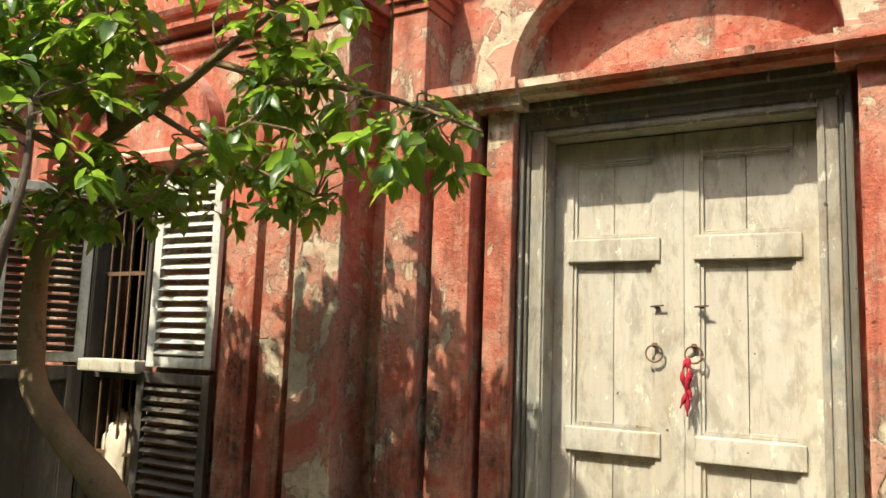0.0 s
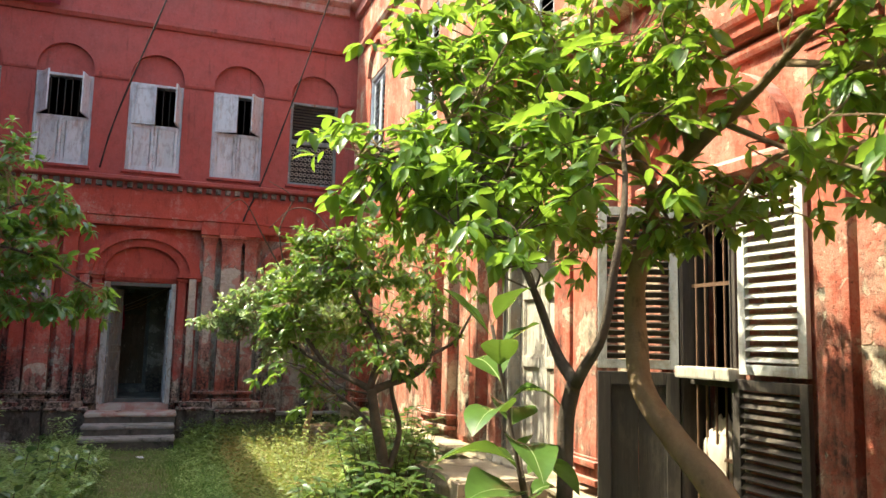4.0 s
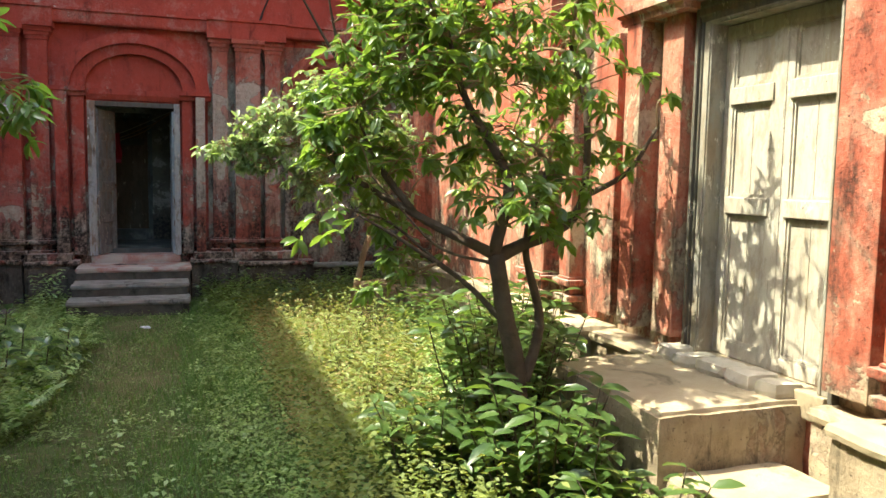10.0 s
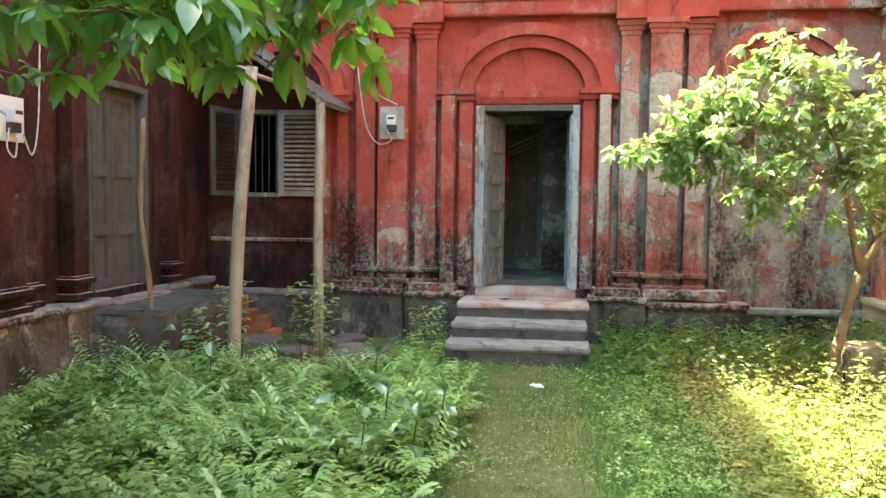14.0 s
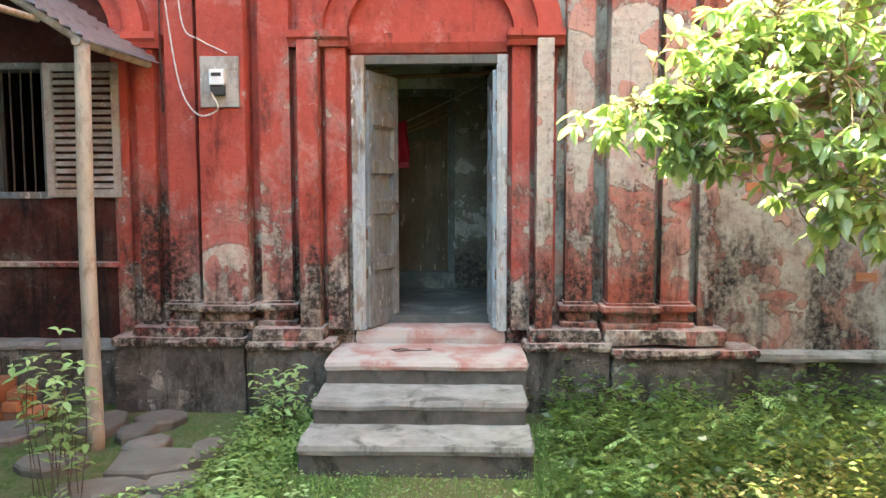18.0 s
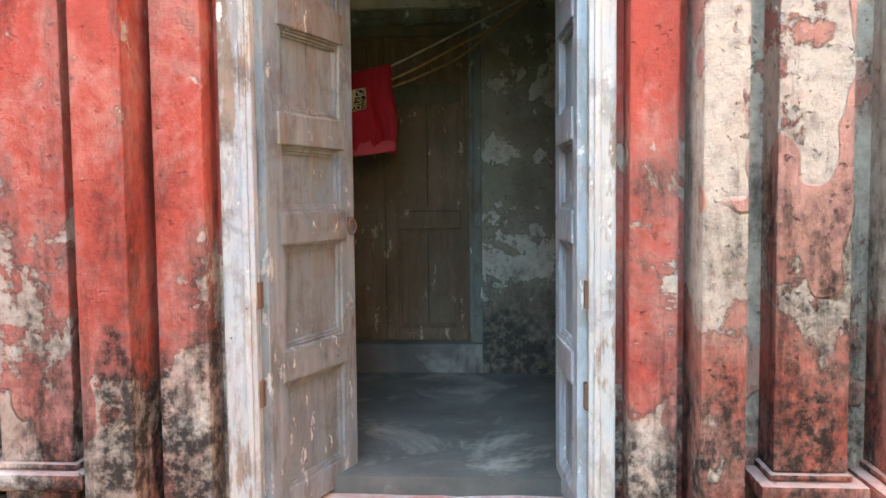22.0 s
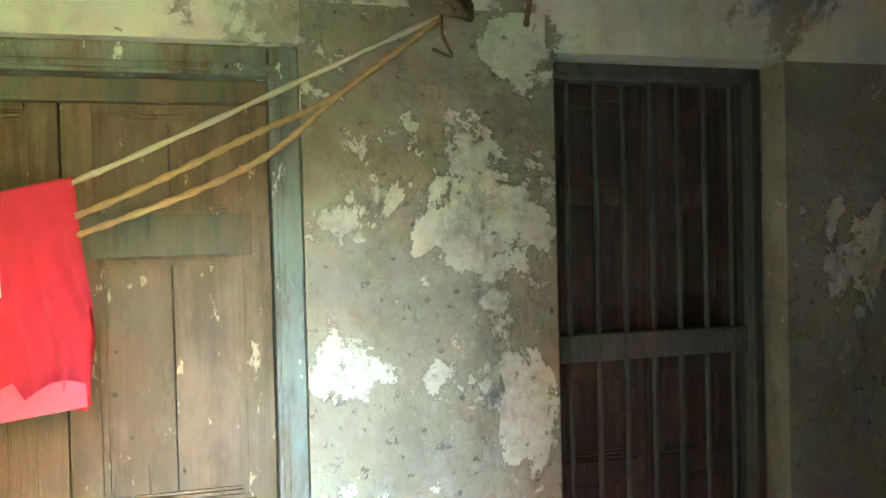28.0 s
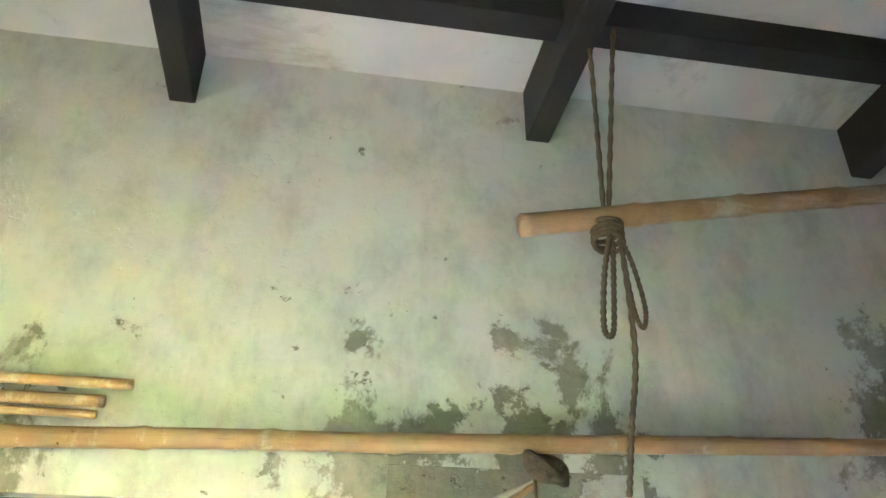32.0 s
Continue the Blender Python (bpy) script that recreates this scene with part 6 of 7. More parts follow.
def leaves(at, way, up, length, width, droop=0.25, fold=0.18, slim=0.5):
    """Many folded leaves: where they start, where they point, which way is up, how long and wide. Returns vertices and faces."""
    n = len(at)
    way = unit(way)
    side = unit(np.cross(way, up) + 1e-6)
    nor = np.cross(side, way)
    L, Wd = length[:, None], width[:, None]

    def p(t, s, drop):
        return at + way * (L * t) + side * (Wd * s) + nor * (L * (-droop * t * t)) + nor * drop * Wd

    cols = [p(0.0, 0, 0), p(0.28, -slim * 0.9, fold), p(0.28, 0, 0), p(0.28, slim * 0.9, fold), p(0.62, -slim, fold), p(0.62, 0, 0), p(0.62, slim, fold), p(0.85, -slim * 0.55, fold * 0.6), p(0.85, 0, 0), p(0.85, slim * 0.55, fold * 0.6), p(1.0, 0, 0)]
    v = np.stack(cols, 1).reshape(-1, 3)
    f = np.array([(0, 2, 1, 1), (0, 3, 2, 2), (1, 2, 5, 4), (2, 3, 6, 5), (4, 5, 8, 7), (5, 6, 9, 8), (7, 8, 10, 10), (8, 9, 10, 10)])
    faces = (f[None] + 11 * np.arange(n)[:, None, None]).reshape(-1, 4)
    return v, [tuple(dict.fromkeys(q)) for q in faces.tolist()]


def small_leaves(at, way, up, length, width):
    n = len(at)
    way = unit(way)
    side = unit(np.cross(way, up) + 1e-6)
    nor = np.cross(side, way)
    L, Wd = length[:, None], width[:, None]
    cols = [at, at + way * L * 0.5 - side * Wd * 0.5 + nor * Wd * 0.12, at + way * L - nor * L * 0.15, at + way * L * 0.5 + side * Wd * 0.5 + nor * Wd * 0.12]
    v = np.stack(cols, 1).reshape(-1, 3)
    faces = (np.array([(0, 1, 2, 3)])[None] + 4 * np.arange(n)[:, None, None]).reshape(-1, 4)
    return v, [tuple(q) for q in faces.tolist()]


def tips_in(clumps):
    out = []
    for (cx, cy, cz), (rx, ry, rz), k in clumps:
        got = 0
        while got < k:
            q = rng.normal(size=3) * 0.5
            if np.linalg.norm(q) > 1.15:
                continue
            p = np.array((cx + rx * q[0], cy + ry * q[1], cz + rz * q[2]))
            if noise.noise(Vector(p * 2.2)) < -0.22:
                continue
            out.append(p)
            got += 1
    return np.array(out)


def tree(name, label, base, limbs, clumps, leaf_mat, bark, size=(0.10, 0.16), per=8, slim=0.42, twig=0.005, droop=0.3, tuft=0.35, twig_mat=None):
    """limbs: (points, first radius, last radius) from the plan; clumps: (middle, reach, how many twigs). A bough runs into every clump, twigs leave it,
    and leaves stand along the twigs, a share of them (tuft) gathered at the tip."""
    root = thing(name, label, "tree", at=base)
    o = Vector(base)
    nodes = []
    for i, (pts, r0, r1) in enumerate(limbs):
        ps = spline(pts, 6)
        ps = [p + Vector((noise.noise(p * 2.3), noise.noise(p * 2.3 + Vector((9, 0, 0))), 0)) * 0.035 * min(1.0, k / 4) for k, p in enumerate(ps)]
        n = len(ps)
        rr = [r0 + (r1 - r0) * k / (n - 1) for k in range(n)]
        part("trunk" if i == 0 else "limb", tube(bmesh.new(), [p - o for p in ps], [r * (1 + 0.14 * noise.noise(p * 6)) for r, p in zip(rr, ps)], 9), bark, root, smooth=True)
        nodes += [p for p in ps][(n // 3 if i == 0 else 1):]
    near = np.array([tuple(p) for p in nodes])
    for (cx, cy, cz), (rx, ry, rz), k in clumps:
        for q in range(1 + (k > 40)):
            c = Vector((cx + rng.normal() * rx * 0.3, cy + rng.normal() * ry * 0.3, cz + rng.normal() * rz * 0.25))
            d = np.linalg.norm(near - np.array(c), axis=1) + 0.5 * np.maximum(near[:, 2] - c.z, 0)
            a = Vector(near[int(np.argmin(d))])
            way = c - a
            if way.length < 0.12:
                continue
            far = c + way.normalized() * 0.35 * max(rx, ry)
            ps = spline([a, a.lerp(c, 0.5) + Vector((rng.normal() * 0.05, rng.normal() * 0.05, 0.14 * way.length)), c, far], 5)
            ps = [p + Vector((noise.noise(p * 5), noise.noise(p * 5 + Vector((4, 0, 0))), noise.noise(p * 5 + Vector((0, 7, 0))))) * 0.025 for p in ps]
            m = len(ps)
            part("bough", tube(bmesh.new(), [p - o for p in ps], [twig * (2.6 - 1.9 * t / (m - 1)) for t in range(m)], 6), twig_mat or bark, root, smooth=True)
            nodes += ps[2:]
    npos = np.array([tuple(p) for p in nodes])
    tips = tips_in(clumps)
    bm = bmesh.new()
    at, way, ups = [], [], []
    for t in tips:
        dist = np.linalg.norm(npos - t, axis=1) + 0.5 * np.maximum(npos[:, 2] - t[2], 0)
        a, b = Vector(npos[int(np.argmin(dist))]), Vector(t)
        mid = a.lerp(b, 0.5) + Vector((rng.normal() * 0.05, rng.normal() * 0.05, 0.12 * (b - a).length))
        ps = spline([a, mid, b, b + (b - mid).normalized() * rng.uniform(0.02, 0.09) + Vector((0, 0, -0.04 * rng.random()))], 3)
        m = len(ps)
        tube(bm, [p - o for p in ps], [twig * (1.0 - 0.7 * i / (m - 1)) for i in range(m)], 4, cap=False)
        ph = rng.uniform(0, 6.3)
        k = max(3, int(per * rng.uniform(0.55, 1.45)))
        for j in range(k):
            x = (m - 1) * (1.0 if j < k * tuft else rng.uniform(0.35, 1.0))
            q = min(m - 2, int(x))
            p = ps[q].lerp(ps[q + 1], x - q)
            run_ = (ps[q + 1] - ps[q]).normalized()
            ang = ph + 2.4 * j
            side = Vector((math.cos(ang), math.sin(ang), 0.5 * math.sin(ang * 1.7)))
            w = run_ * rng.uniform(0.2, 0.9) + side * rng.uniform(0.5, 1.0) + Vector((0, 0, rng.uniform(-0.5, 0.4)))
            at.append(tuple(p - o))
            way.append(tuple(w.normalized()))
            ups.append((rng.normal() * 0.45, rng.normal() * 0.45, 1.0))
    tagged(part("branchwork", bm, twig_mat or bark, root), kind="stuff")
    at, way, ups = np.array(at), np.array(way), np.array(ups)
    ln = rng.uniform(size[0], size[1], len(at)) * np.where(rng.random(len(at)) < 0.2, 0.6, 1.0)
    v, f = leaves(at, way, ups, ln, ln * slim * rng.uniform(0.8, 1.15, len(at)), droop=droop)
    raw("crown", v.tolist(), f, leaf_mat, root, True)
    return root


tree("tree", "small broad-leaved tree leaning by the sunlit wall", (2.98, -12.05, -0.05),
     [([(2.98, -12.05, -0.05), (2.86, -11.78, 0.62), (2.74, -11.45, 1.1), (2.71, -11.2, 1.31), (2.72, -10.96, 1.52), (2.73, -10.86, 1.8), (2.72, -10.86, 2.05), (2.70, -11.02, 2.28)], 0.075, 0.05),
      ([(2.70, -11.02, 2.24), (2.69, -11.05, 2.5), (2.66, -10.98, 2.72), (2.6, -10.9, 3.0), (2.5, -10.6, 3.18)], 0.042, 0.014),
      ([(2.70, -11.04, 2.42), (2.68, -11.3, 2.6), (2.66, -11.66, 2.72), (2.62, -12.05, 2.86), (2.5, -12.5, 3.0)], 0.042, 0.012),
      ([(2.66, -11.0, 2.62), (2.45, -10.85, 2.72), (2.1, -10.75, 2.76), (1.6, -10.75, 2.7)], 0.024, 0.008),
      ([(2.66, -11.4, 2.64), (2.45, -11.6, 2.95), (2.2, -11.75, 3.25)], 0.024, 0.009),
      ([(2.62, -12.05, 2.84), (2.6, -12.4, 2.72), (2.62, -12.85, 2.6), (2.66, -13.2, 2.45)], 0.016, 0.006),
      ([(2.66, -11.66, 2.70), (2.75, -12.0, 2.5), (2.82, -12.4, 2.32)], 0.014, 0.005)],
     [((2.45, -10.55, 3.0), (0.6, 0.6, 0.4), 60), ((2.35, -11.1, 3.1), (0.6, 0.7, 0.4), 62), ((2.5, -11.8, 3.0), (0.45, 0.6, 0.35), 38), ((2.62, -11.4, 2.35), (0.35, 0.45, 0.22), 24),
      ((2.62, -12.4, 2.62), (0.32, 0.4, 0.26), 28), ((2.7, -12.95, 2.5), (0.26, 0.34, 0.2), 16), ((2.3, -11.7, 3.5), (0.55, 0.8, 0.3), 28), ((2.35, -12.6, 3.05), (0.45, 0.55, 0.25), 22), ((1.75, -10.8, 3.2), (0.42, 0.45, 0.3), 50), ((2.2, -10.8, 3.5), (0.5, 0.5, 0.25), 46), ((1.9, -10.95, 2.75), (0.5, 0.5, 0.3), 52),
      ((1.35, -10.9, 2.6), (0.4, 0.45, 0.18), 28), ((2.6, -10.75, 2.3), (0.35, 0.35, 0.2), 16), ((2.5, -10.1, 2.7), (0.45, 0.45, 0.35), 34), ((2.95, -12.1, 2.5), (0.28, 0.4, 0.3), 20), ((2.9, -11.5, 2.4), (0.3, 0.4, 0.25), 18), ((2.1, -10.4, 2.4), (0.4, 0.35, 0.2), 24)],
     LEAF, BARK, (0.065, 0.125), per=13, tuft=0.3)
tree("tree", "slim leafy shrub with a forked dark stem", (1.84, -11.7, -0.05),
     [([(1.84, -11.7, -0.05), (1.82, -11.72, 0.7), (1.80, -11.79, 1.36), (1.80, -11.87, 1.62)], 0.034, 0.028),
      ([(1.80, -11.87, 1.60), (1.80, -11.73, 1.73), (1.78, -11.52, 2.0), (1.74, -11.2, 2.4)], 0.024, 0.009),
      ([(1.80, -11.87, 1.60), (1.81, -12.04, 1.82), (1.86, -12.1, 2.15), (1.95, -11.95, 2.5)], 0.022, 0.008)],
     [((1.7, -11.15, 2.45), (0.42, 0.5, 0.28), 50), ((1.4, -10.9, 2.45), (0.35, 0.4, 0.18), 26), ((1.95, -11.75, 2.5), (0.35, 0.35, 0.28), 26), ((1.62, -11.5, 2.15), (0.3, 0.3, 0.16), 12)], LEAF, BARK_DARK, (0.075, 0.13), 9)
tree("tree", "bushy light-green tree beside the cement platform", (2.42, -7.55, -0.05),
     [([(2.42, -7.55, -0.05), (2.35, -7.52, 0.55), (2.2, -7.5, 1.3)], 0.065, 0.045),
      ([(2.2, -7.5, 1.3), (1.85, -7.2, 1.5), (1.6, -7.0, 1.66), (1.42, -6.95, 1.8)], 0.03, 0.008),
      ([(2.2, -7.5, 1.28), (2.4, -7.4, 1.34), (2.65, -7.35, 1.42), (2.82, -7.3, 1.6), (2.9, -7.2, 2.1), (2.8, -7.1, 2.5)], 0.042, 0.012),
      ([(2.2, -7.5, 1.3), (2.3, -7.4, 1.7), (2.1, -7.3, 2.1), (2.0, -7.2, 2.5)], 0.035, 0.012),
      ([(2.82, -7.3, 1.6), (3.05, -7.4, 1.75), (3.15, -7.5, 2.0)], 0.02, 0.009),
      ([(1.85, -7.2, 1.5), (1.6, -7.0, 1.9), (1.5, -6.9, 2.3)], 0.022, 0.009),
      ([(1.5, -6.9, 2.3), (1.25, -6.9, 2.7), (1.05, -7.0, 3.0), (0.85, -7.0, 2.85)], 0.008, 0.003),
      ([(1.5, -6.9, 2.3), (1.4, -7.0, 2.75), (1.5, -7.0, 3.05), (1.3, -7.0, 3.2)], 0.008, 0.003),
      ([(2.0, -7.2, 2.5), (1.75, -7.1, 2.9), (1.5, -7.0, 2.95), (1.3, -7.0, 2.75)], 0.008, 0.003),
      ([(2.3, -7.52, 0.9), (2.0, -7.4, 1.2), (1.5, -7.3, 1.5)], 0.02, 0.007),
      ([(2.0, -7.4, 1.2), (1.7, -7.2, 1.45), (1.5, -7.1, 1.52), (1.4, -7.0, 1.62)], 0.009, 0.003),
      ([(2.2, -7.5, 1.25), (1.9, -7.45, 1.35), (1.55, -7.35, 1.7)], 0.01, 0.003),
      ([(2.36, -7.5, 0.5), (2.5, -7.45, 0.9), (2.42, -7.4, 1.35), (2.6, -7.3, 1.8)], 0.035, 0.012)],
     [((1.5, -6.95, 2.02), (0.22, 0.4, 0.2), 44), ((1.72, -7.0, 2.36), (0.32, 0.45, 0.24), 64), ((1.78, -7.0, 2.66), (0.28, 0.4, 0.16), 36), ((2.1, -7.1, 2.4), (0.45, 0.5, 0.3), 66), ((2.7, -7.2, 2.4), (0.5, 0.5, 0.35), 28),
      ((3.05, -7.3, 2.1), (0.3, 0.4, 0.35), 16), ((1.7, -7.0, 1.75), (0.45, 0.45, 0.18), 34), ((1.6, -7.0, 1.42), (0.3, 0.35, 0.14), 12), ((2.3, -7.2, 1.9), (0.45, 0.45, 0.22), 24), ((2.85, -7.3, 2.8), (0.5, 0.5, 0.3), 16), ((2.9, -6.8, 2.6), (0.4, 0.45, 0.4), 18), ((2.35, -7.6, 1.55), (0.45, 0.3, 0.18), 26), ((1.75, -7.2, 1.2), (0.3, 0.3, 0.14), 10), ((2.6, -6.6, 2.2), (0.5, 0.4, 0.35), 34), ((2.9, -6.2, 1.8), (0.4, 0.4, 0.35), 28), ((2.65, -7.3, 1.75), (0.3, 0.3, 0.2), 14), ((2.2, -7.1, 2.75), (0.5, 0.4, 0.2), 26)],
     LEAF_SILVER, BARK_DARK, (0.055, 0.12), 15, 0.36, tuft=0.5, twig_mat=BARK)
tree("tree", "leafy young tree near the corner, glossy leaves coloured pale for their sheen", (2.5, -2.45, -0.05),
     [([(2.5, -2.45, -0.05), (2.55, -2.4, 0.4), (2.75, -2.3, 1.0)], 0.05, 0.035),
      ([(2.75, -2.3, 1.0), (2.6, -2.4, 1.6), (2.4, -2.6, 2.1)], 0.03, 0.012),
      ([(2.75, -2.3, 1.0), (3.0, -2.3, 1.6), (3.05, -2.3, 2.3)], 0.03, 0.012),
      ([(2.6, -2.4, 1.6), (2.2, -2.4, 1.9), (1.7, -2.3, 2.02), (1.1, -2.22, 2.02)], 0.02, 0.006)],
     [((0.98, -2.25, 1.97), (0.2, 0.22, 0.07), 16), ((1.2, -2.25, 2.04), (0.26, 0.25, 0.1), 30), ((1.42, -2.3, 2.1), (0.3, 0.32, 0.22), 60), ((2.0, -2.4, 1.78), (0.42, 0.4, 0.24), 50), ((1.72, -2.3, 2.36), (0.35, 0.35, 0.2), 44), ((1.9, -2.4, 2.15), (0.38, 0.4, 0.26), 60), ((1.45, -2.3, 1.84), (0.28, 0.3, 0.12), 30),
      ((2.5, -2.45, 2.3), (0.5, 0.5, 0.34), 88), ((3.0, -2.35, 2.1), (0.4, 0.5, 0.45), 76), ((2.6, -2.5, 1.85), (0.4, 0.4, 0.22), 50), ((2.2, -2.45, 1.55), (0.36, 0.4, 0.16), 26), ((2.15, -2.45, 2.65), (0.42, 0.4, 0.26), 60), ((2.85, -2.3, 1.5), (0.4, 0.4, 0.3), 34)],
     LEAF_GLOSS, BARK, (0.05, 0.115), 13, 0.40, tuft=0.5)
tree("tree", "spreading dark-leaved tree in the shaded side of the courtyard", (-2.75, -5.95, -0.05),
     [([(-2.75, -5.95, -0.05), (-2.76, -5.93, 0.45), (-2.86, -5.9, 0.9), (-2.95, -5.85, 1.6), (-2.9, -5.8, 2.4)], 0.12, 0.05),
      ([(-2.76, -5.93, 0.4), (-2.56, -5.9, 0.65), (-2.5, -5.85, 1.1), (-2.5, -5.9, 1.9), (-2.3, -6.2, 2.5)], 0.06, 0.025),
      ([(-2.5, -5.9, 1.9), (-2.0, -6.4, 2.35), (-1.4, -6.8, 2.5), (-0.7, -7.0, 2.4), (-0.15, -7.05, 2.12)], 0.03, 0.007),
      ([(-2.9, -5.8, 2.3), (-2.4, -5.4, 2.8), (-1.7, -5.1, 3.0)], 0.04, 0.012),
      ([(-2.9, -5.8, 2.2), (-3.0, -6.6, 2.6), (-2.6, -7.6, 2.7)], 0.035, 0.012),
      ([(-2.95, -5.85, 1.6), (-2.8, -6.6, 1.95), (-2.4, -7.6, 2.1), (-1.8, -8.0, 2.05)], 0.028, 0.007),
      ([(-2.6, -7.1, 2.05), (-1.9, -7.2, 2.25), (-1.2, -7.1, 2.15), (-0.7, -7.0, 1.95)], 0.013, 0.004),
      ([(-1.4, -6.8, 2.5), (-0.9, -6.8, 2.8), (-0.5, -6.8, 3.0)], 0.014, 0.004)],
     [((-2.2, -5.6, 2.9), (0.8, 0.8, 0.5), 100), ((-2.8, -6.3, 2.8), (0.6, 0.8, 0.45), 85), ((-1.7, -5.9, 2.75), (0.6, 0.6, 0.36), 76), ((-2.9, -5.3, 2.2), (0.55, 0.55, 0.4), 40), ((-0.22, -7.05, 2.08), (0.26, 0.28, 0.2), 24), ((-0.6, -7.0, 2.35), (0.34, 0.3, 0.22), 34),
      ((-0.62, -7.0, 1.95), (0.32, 0.3, 0.14), 20), ((-1.05, -6.95, 2.02), (0.36, 0.3, 0.15), 24), ((-1.0, -6.9, 2.65), (0.4, 0.35, 0.24), 40), ((-0.55, -6.8, 2.85), (0.34, 0.35, 0.24), 30), ((-1.4, -6.6, 3.05), (0.5, 0.45, 0.3), 50), ((-1.55, -6.9, 2.25), (0.42, 0.35, 0.2), 32), ((-1.95, -6.8, 2.65), (0.5, 0.45, 0.3), 44), ((-1.15, -6.5, 3.35), (0.6, 0.5, 0.3), 46), ((-2.3, -6.5, 2.2), (0.45, 0.4, 0.22), 36), ((-1.2, -5.6, 2.4), (0.5, 0.4, 0.3), 46), ((-2.1, -8.0, 2.1), (0.4, 0.3, 0.12), 8), ((-1.7, -7.6, 2.75), (0.5, 0.3, 0.2), 20), ((-2.95, -6.9, 1.75), (0.35, 0.35, 0.25), 16)],
     CROWN_DARK, BARK_DARK, (0.075, 0.13), 11, 0.40, tuft=0.5, twig_mat=BARK)


def broad_leaf(parent, at, way, length, width, droop, twist, mat):
    """One broad leaf with a stalk, wavy margins and a pale midrib."""
    way = Vector(way).normalized()
    side = way.cross(Vector((0, 0, 1))).normalized()
    nor = side.cross(way)
    side, nor = side * math.cos(twist) + nor * math.sin(twist), nor * math.cos(twist) - side * math.sin(twist)
    stalk, rows, ph = 0.14, 9, rng.uniform(0, 6.3)
    verts, faces, rib = [], [], []
    for i in range(rows + 1):
        t = i / rows
        c = Vector(at) + way * (length * t * (1 - 0.22 * droop * t)) + Vector((0, 0, -1)) * (length * droop * t ** 2.1)
        q = max(0.0, (t - stalk) / (1 - stalk))
        w = width * 0.5 * (math.sin(math.pi * q ** 0.82) ** 0.8 if 0 < q < 1 else 0) + 0.0025 * (1 - t)
        rib.append((c, w))
        for s in (-1, -0.55, 0, 0.55, 1):
            wave = 0.10 * math.sin(9 * t + ph + s * 1.3) * abs(s) ** 2
            verts.append(c + side * (w * s) + nor * (w * (0.34 * abs(s) ** 1.3 + wave)))
    for i in range(rows):
        for j in range(4):
            a = i * 5 + j
            faces.append((a, a + 1, a + 6, a + 5))
    lf = raw("leaf", verts, faces, mat, parent, True)
    v, f = [], []
    for i, (c, w) in enumerate(rib):
        e = 0.0028 * (1 - 0.75 * i / rows)
        v += [c - side * e + nor * 0.0008, c + nor * 0.0022, c + side * e + nor * 0.0008]
    for i in range(rows):
        f += [(3 * i, 3 * i + 1, 3 * i + 4, 3 * i + 3), (3 * i + 1, 3 * i + 2, 3 * i + 5, 3 * i + 4)]
    raw("midrib", v, f, MIDRIB, lf, True)


def tall_plant(base, h, n, label, lean, size, mat, r=0.012):
    root = thing("broad_leaf_plant", label, "plant", at=base)
    ps = spline([(0, 0, -0.05), (lean[0] * 0.3, lean[1] * 0.3, h * 0.4), (lean[0], lean[1], h)], 6)
    part("stem", tube(bmesh.new(), ps, [r * (1.1 - 0.6 * i / 12) for i in range(len(ps))], 7), BARK_DARK, root, smooth=True)
    for i in range(n):
        t = 0.3 + 0.7 * i / (n - 1)
        x = t * (len(ps) - 1)
        k = min(len(ps) - 2, int(x))
        p = Vector(ps[k]).lerp(Vector(ps[k + 1]), x - k)
        a = i * 2.4 + rng.uniform(-0.4, 0.4)
        ln = rng.uniform(*size) * (0.75 if t > 0.93 else 1)
        broad_leaf(root, p, (math.cos(a), math.sin(a), 0.35 + 0.9 * max(0, t - 0.8) * 4 + rng.uniform(-0.1, 0.2)), ln, ln * rng.uniform(0.42, 0.54), rng.uniform(0.25, 0.65) * (0.4 if t > 0.93 else 1), rng.uniform(-0.5, 0.5), mat)
    return root


tall_plant((1.74, -12.02, 0), 1.80, 32, "tall plant with broad glossy drooping leaves", (-0.27, 0.14), (0.24, 0.38), BROAD)
tall_plant((1.84, -11.85, 0), 1.35, 16, "sunlit plant with broad glossy leaves", (-0.2, 0.1), (0.18, 0.30), BROAD)
tall_plant((1.35, -11.6, 0), 0.62, 13, "low plant with broad pointed leaves", (0.0, 0.1), (0.18, 0.28), BROAD)
tall_plant((1.5, -12.3, 0), 0.72, 12, "low plant with broad pointed leaves", (-0.1, 0.05), (0.18, 0.30), BROAD)
for x, y, h, n in ((-0.32, -4.1, 0.36, 8), (-0.66, -4.75, 0.34, 7), (-0.42, -4.5, 0.30, 7), (-0.62, -4.35, 0.42, 8), (-0.95, -4.3, 0.36, 6), (-0.75, -6.4, 0.32, 6), (-0.95, -6.1, 0.34, 6), (-2.18, -3.35, 0.34, 7), (-2.74, -2.75, 0.5, 6), (-1.0, -3.0, 0.35, 6)):
    tall_plant((x, y, 0), h, n, "low plant with broad dark drooping leaves among the ferns", (0.04, -0.05), (0.17, 0.27), EAR, 0.008)



